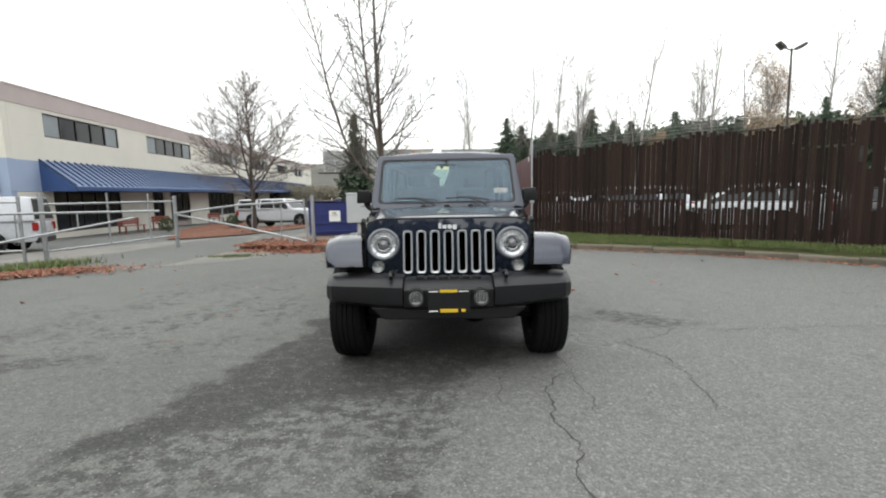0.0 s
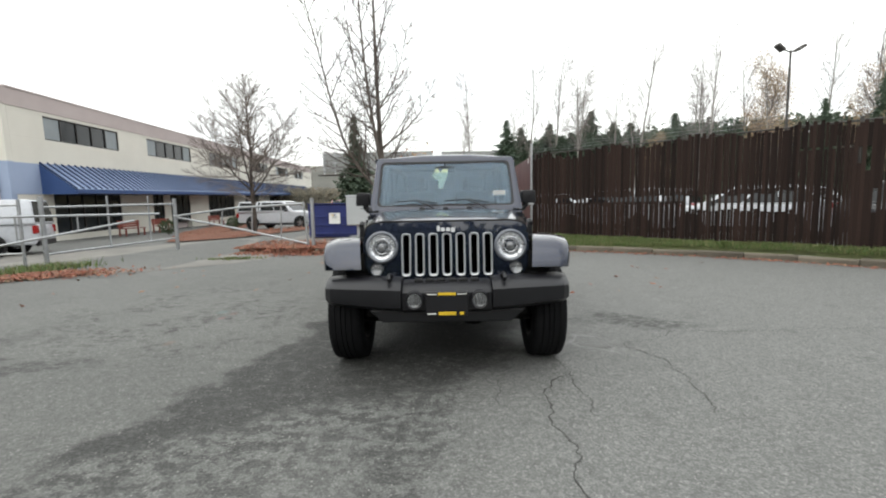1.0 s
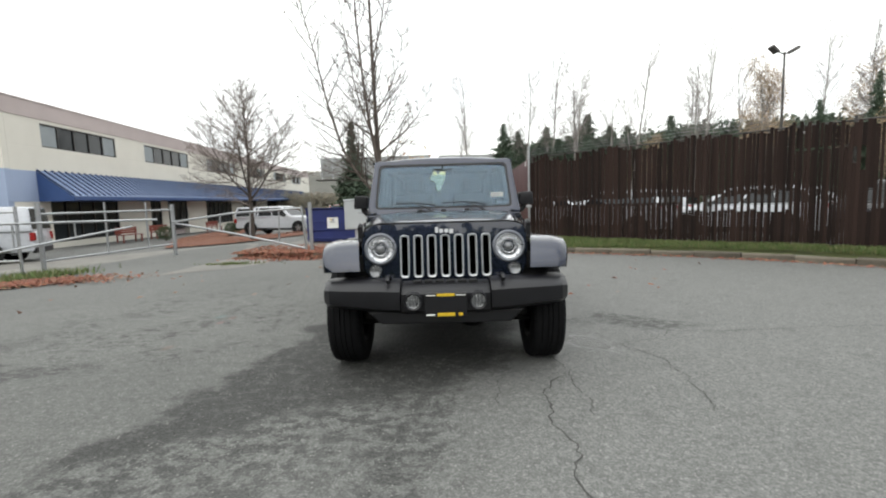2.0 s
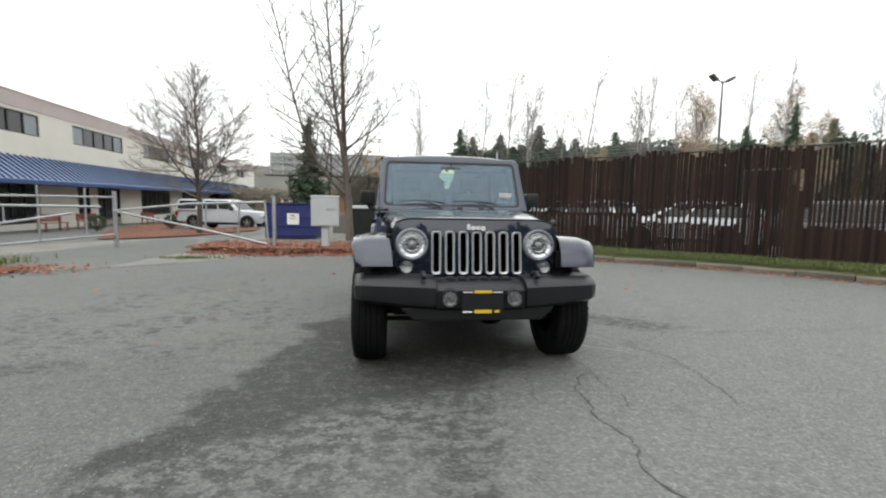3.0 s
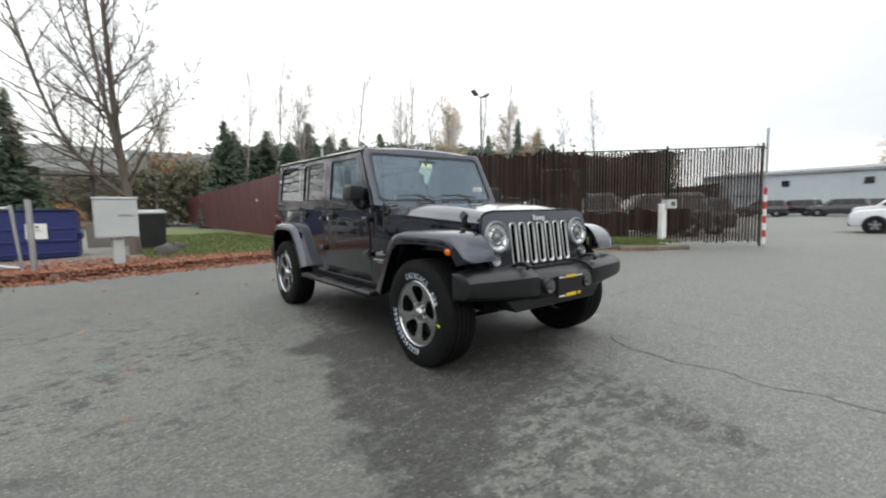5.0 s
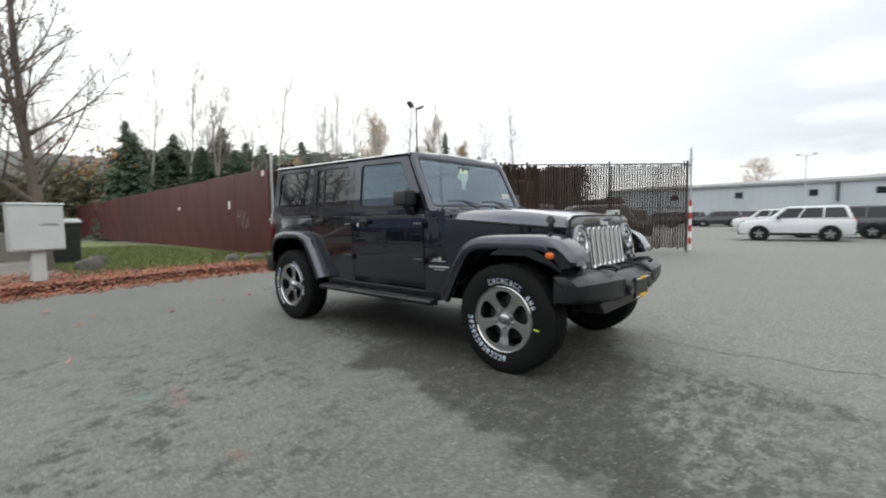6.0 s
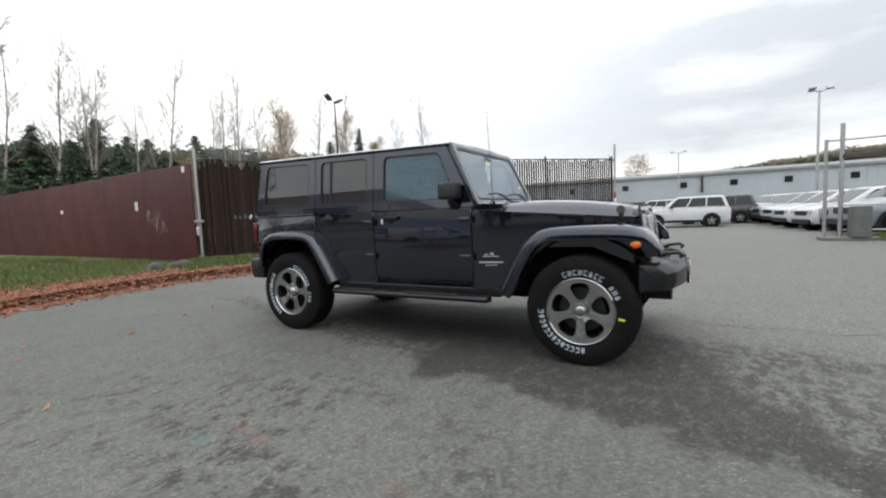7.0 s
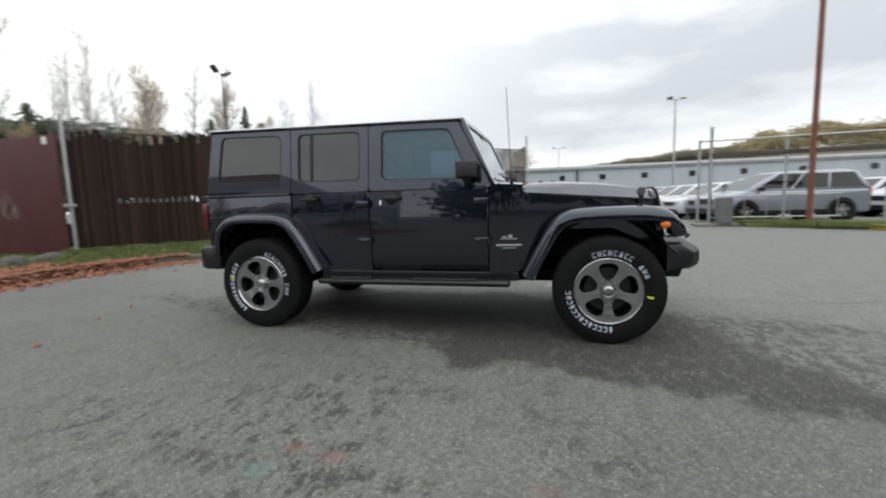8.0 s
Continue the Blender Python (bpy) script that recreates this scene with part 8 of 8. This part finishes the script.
    for s in (-1, 1):
        bm = bmesh.new()
        tube(bm, [(s * 0.66, 0.95, 1.2), (s * 0.62, 1.12, 1.66), (s * 0.60, 1.9, 1.69), (s * 0.60, 3.0, 1.69), (s * 0.62, 3.3, 1.2)], 0.035, 8)
        tube(bm, [(s * 0.68, 1.93, 0.6), (s * 0.61, 1.93, 1.69), (0, 1.93, 1.70)], 0.035, 8)
        part("roll_bar", bm, M["inner_dark"], car, smooth=50)
    bm = bmesh.new()
    box(bm, (-0.11, 1.05, 1.60), (0.11, 1.09, 1.665), 0.015, 2)
    tube(bm, [(0, 1.07, 1.66), (0, 1.07, 1.70)], 0.012, 6)
    part("inner_mirror", bm, M["inner_dark"], car)
    bm = bmesh.new()
    prism(bm, [(-0.140, 1.555), (-0.085, 1.645), (-0.05, 1.60), (-0.02, 1.635), (0.030, 1.625), (0.02, 1.55), (-0.005, 1.50), (-0.035, 1.425), (-0.075, 1.445), (-0.07, 1.51)], 1.030, 1.034, "y")
    part("hanging_tag", bm, M["tag_green"], car, "pale green paper tag behind the windscreen")
    bm = bmesh.new()
    prism(bm, [(0.49, 1.345), (0.615, 1.345), (0.615, 1.395), (0.49, 1.395)], 0.915, 0.919, "y")
    ob = part("sticker", bm, M["paper"], car, "white paper sticker on the windscreen")
    bm = bmesh.new()
    for x0, x1, z in ((0.505, 0.60, 1.383), (0.505, 0.58, 1.37), (0.505, 0.60, 1.357)):
        prism(bm, [(x0, z - 0.003), (x1, z - 0.003), (x1, z + 0.003), (x0, z + 0.003)], 0.911, 0.914, "y")
    part("print_bars", bm, M["pale_grey"], ob)

    # wheels
    for s in (-1, 1):
        for y, turn in ((0.0, 0.0), (2.947, 0.9)):
            make_wheel(car, s, y, turn)
    return car


def lean_back(bm, c):
    """Tips a lamp to the slope of the grille."""
    bmesh.ops.rotate(bm, cent=c, matrix=Matrix.Rotation(-0.144, 3, "X"), verts=bm.verts[:])


def make_flare(car, s, path, x_in, x_out, name):
    """A moulded arch that stands out over the tyre, swept along a side outline."""
    pts = [Vector(p) for p in path]
    fine = []
    for i in range(len(pts) - 1):
        p0, p1, p2, p3 = pts[max(i - 1, 0)], pts[i], pts[i + 1], pts[min(i + 2, len(pts) - 1)]
        for k in range(3):
            t = k / 3
            fine.append(0.5 * ((2 * p1) + (p2 - p0) * t + (2 * p0 - 5 * p1 + 4 * p2 - p3) * t * t + (3 * p1 - p0 - 3 * p2 + p3) * t ** 3))
    fine.append(pts[-1])
    hub = Vector((0.0 if abs(pts[0].x) < 2 else 2.947, 0.40))
    rows = []
    n = len(fine)
    for i, p in enumerate(fine):
        d = (fine[min(i + 1, n - 1)] - fine[max(i - 1, 0)]).normalized()
        nor = Vector((-d.y, d.x))
        if nor.dot(p - hub) < 0:
            nor = -nor
        f = i / (n - 1)
        xi = x_in + (0.762 - x_in) * smoothstep(0.0, 1.0, f) if name == "front_flare" else x_in
        drop = 0.105 if name == "front_flare" else 0.085
        a, b = x_out
        b -= 0.028 * smoothstep(0.30, 0.0, f) if name == "front_flare" else 0.0
        row = [(xi, p), (a, p - nor * 0.004), (b, p - nor * 0.018), (b + 0.016, p - nor * 0.040), (b + 0.014, p - nor * drop), (b - 0.025, p - nor * (drop + 0.006)), (a - 0.02, p - nor * 0.055), (xi, p - nor * 0.05)]
        rows.append([(s * x, q.x, q.y) for x, q in row])
    bm = bmesh.new()
    loft(bm, rows)
    part(name, bm, M["body_paint"], car, "painted wheel-arch flare", smooth=55)


def make_wheel(car, s, y, turn):
    cx, cz, R = s * 0.786, 0.402, 0.402
    def X(h):
        return s * h
    # tyre: carcass with grooves, then shoulder lugs
    prof = [(0.236, -0.118), (0.262, -0.128), (0.30, -0.132), (0.345, -0.130), (0.378, -0.121), (0.394, -0.108)]
    tread = []
    for k, (a, b) in enumerate(((-0.104, -0.066), (-0.056, -0.022), (-0.012, 0.012), (0.022, 0.056), (0.066, 0.104))):
        tread += [(R - 0.004 if k in (0, 4) else R, a), (R - 0.004 if k in (0, 4) else R, b)]
        if k < 4:
            tread += [(R - 0.011, b + 0.001), (R - 0.011, b + 0.009)]
    prof = prof + tread + [(r, -h) for r, h in prof[::-1]]
    bm = bmesh.new()
    lathe(bm, [(r, X(h)) for r, h in prof], (cx, y, cz), "x", 56, False)
    for k in range(52):
        for side in (-1, 1):
            a = (k + (0.5 if side > 0 else 0)) * math.tau / 52
            m = Matrix.Translation((cx, y, cz)) @ Matrix.Rotation(a, 4, "X")
            lug = [(-0.013, R - 0.03, 0.100), (0.013, R - 0.03, 0.100), (0.013, R - 0.034, 0.124), (-0.013, R - 0.034, 0.124)]
            top = [(-0.011, R - 0.0005, 0.096), (0.011, R - 0.0005, 0.096), (0.011, R - 0.012, 0.119), (-0.011, R - 0.012, 0.119)]
            loft(bm, [[m @ Vector((side * h, t, r)) for t, r, h in row] for row in (lug, top)])
    wheel = thing_part("wheel", car)
    part("tyre", bm, M["tyre"], wheel, smooth=45)
    # raised white sidewall lettering as plain bars
    bm = bmesh.new()
    def bar(a0, a1, r0, r1):
        rows = []
        for i in range(3):
            a = a0 + (a1 - a0) * i / 2
            rows.append([(cx + s * h, y + r * math.cos(a), cz + r * math.sin(a)) for r, h in ((r0, 0.1240), (r1, 0.1285), (r1, 0.1338), (r0, 0.1305))])
        loft(bm, rows)
    rng = random.Random(31 + int(y))
    off = 0.0 if y == 0 else 0.7
    for start, count, wide, way, r0, r1 in ((1.20 + off, 8, 0.118, 1, 0.264, 0.304), (-0.05 + off, 13, 0.118, -1, 0.264, 0.304), (1.20 + off + 1.25, 3, 0.12, 1, 0.264, 0.300)):
        for k in range(count):
            a = start + way * k * wide * 1.12
            kind = rng.randrange(3)
            if kind == 0:
                bar(a - wide * 0.38, a + wide * 0.38, r0, r0 + 0.011)
                bar(a - wide * 0.38, a + wide * 0.38, r1 - 0.011, r1)
                bar(a - wide * 0.38, a - wide * 0.16, r0 + 0.0112, r1 - 0.0112)
            elif kind == 1:
                bar(a - wide * 0.38, a - wide * 0.12, r0, r1)
                bar(a + wide * 0.12, a + wide * 0.38, r0, r1)
                bar(a - wide * 0.118, a + wide * 0.118, (r0 + r1) / 2 - 0.006, (r0 + r1) / 2 + 0.006)
            else:
                bar(a - wide * 0.36, a + wide * 0.36, r0, r1 - 0.012)
                bar(a - wide * 0.2, a + wide * 0.2, r1 - 0.0118, r1)
    part("sidewall_lettering", bm, M["letter_white"], wheel, "raised white sidewall lettering bars")["kind"] = "stuff"
    bm = bmesh.new()
    a = math.pi + 0.12 if y == 0 else 0.2
    rows = [[(cx + s * h, y + r * math.cos(a + w), cz + r * math.sin(a + w)) for w in (-0.018, 0.03)] for r, h in ((0.262, 0.1295), (0.282, 0.134), (0.304, 0.1345))]
    quads(bm, [[bm.verts.new(p) for p in r] for r in rows])
    part("crayon_mark", bm, M["crayon"], wheel, "yellow crayon mark on the sidewall")
    # rim barrel and dished face with five openings
    bm = bmesh.new()
    lathe(bm, [(r, X(h)) for r, h in ((0.2335, 0.110), (0.228, 0.08), (0.215, 0.02), (0.212, -0.10), (0.236, -0.12))], (cx, y, cz), "x", 48, False)
    part("rim", bm, M["pocket"], wheel, "dark grey alloy rim barrel", smooth=45)
    bm = bmesh.new()
    lathe(bm, [(r, X(h)) for r, h in ((0.232, 0.112), (0.234, 0.122), (0.241, 0.1285), (0.247, 0.123), (0.246, 0.115))], (cx, y, cz), "x", 48, False)
    part("rim_lip", bm, M["alloy"], wheel, "bright machined rim lip", smooth=45)
    bm = bmesh.new()
    N = 32
    rh = lambda r: 0.098 + 0.018 * smoothstep(0.10, 0.22, r) - 0.010 * smoothstep(0.09, 0.04, r)
    for sec in range(5):
        mid = turn + math.pi / 2 + sec * math.tau / 5
        rows = {k: [] for k in ("o", "i", "b")}
        for k in range(N):
            a = k * math.tau / N + 0.001
            dx, dy = math.cos(a), math.sin(a)
            q = max(abs(dx), abs(dy))
            def put(u, v, h):
                r = 0.052 + (u + 1) / 2 * (0.234 - 0.052)
                th = mid + v * math.pi / 5
                return bm.verts.new((cx + s * (rh(r) + h), y + r * math.cos(th), cz + r * math.sin(th)))
            hu = 0.70 * (abs(dx) ** 0.7) * (1 if dx > 0 else -1) + 0.02
            hv = 0.64 * (abs(dy) ** 0.7) * (1 if dy > 0 else -1) * (1.0 + 0.10 * dx)
            rows["o"].append(put(dx / q, dy / q, 0))
            rows["i"].append(put(hu, hv, -0.002))
            rows["b"].append(put(hu * 0.96, hv * 0.94, -0.045))
        quads(bm, [rows["o"], rows["i"], rows["b"]], True)
    bmesh.ops.remove_doubles(bm, verts=bm.verts[:], dist=0.0008)
    part("spoke_face", bm, M["alloy"], wheel, "five-spoke machined alloy face", smooth=40)
    bm = bmesh.new()
    lathe(bm, [(r, X(h)) for r, h in ((0.054, 0.090), (0.052, 0.106), (0.046, 0.114), (0.040, 0.112), (0.036, 0.118), (0.020, 0.123), (0.001, 0.124))], (cx, y, cz), "x", 28, False)
    for k in range(5):
        a = turn + math.pi / 2 + (k + 0.5) * math.tau / 5
        lathe(bm, [(0.012, X(0.085)), (0.012, X(0.105)), (0.008, X(0.110)), (0.001, X(0.110))], (cx, y + 0.072 * math.cos(a), cz + 0.072 * math.sin(a)), "x", 8, False)
    part("hub_cap", bm, M["alloy"], wheel, smooth=45)
    bm = bmesh.new()
    lathe(bm, [(r, X(h)) for r, h in ((0.05, 0.03), (0.165, 0.03), (0.165, 0.01), (0.05, 0.01))], (cx, y, cz), "x", 32, False)
    lathe(bm, [(r, X(h)) for r, h in ((0.001, 0.075), (0.07, 0.075), (0.08, 0.03))], (cx, y, cz), "x", 24, False)
    part("brake_disc", bm, M["pocket"], wheel, smooth=45)
    bm = bmesh.new()
    lathe(bm, [(r, X(h)) for r, h in ((0.001, -0.02), (0.212, -0.02))], (cx, y, cz), "x", 32, False)
    part("dust_shield", bm, M["under"], wheel)


make_wagon()
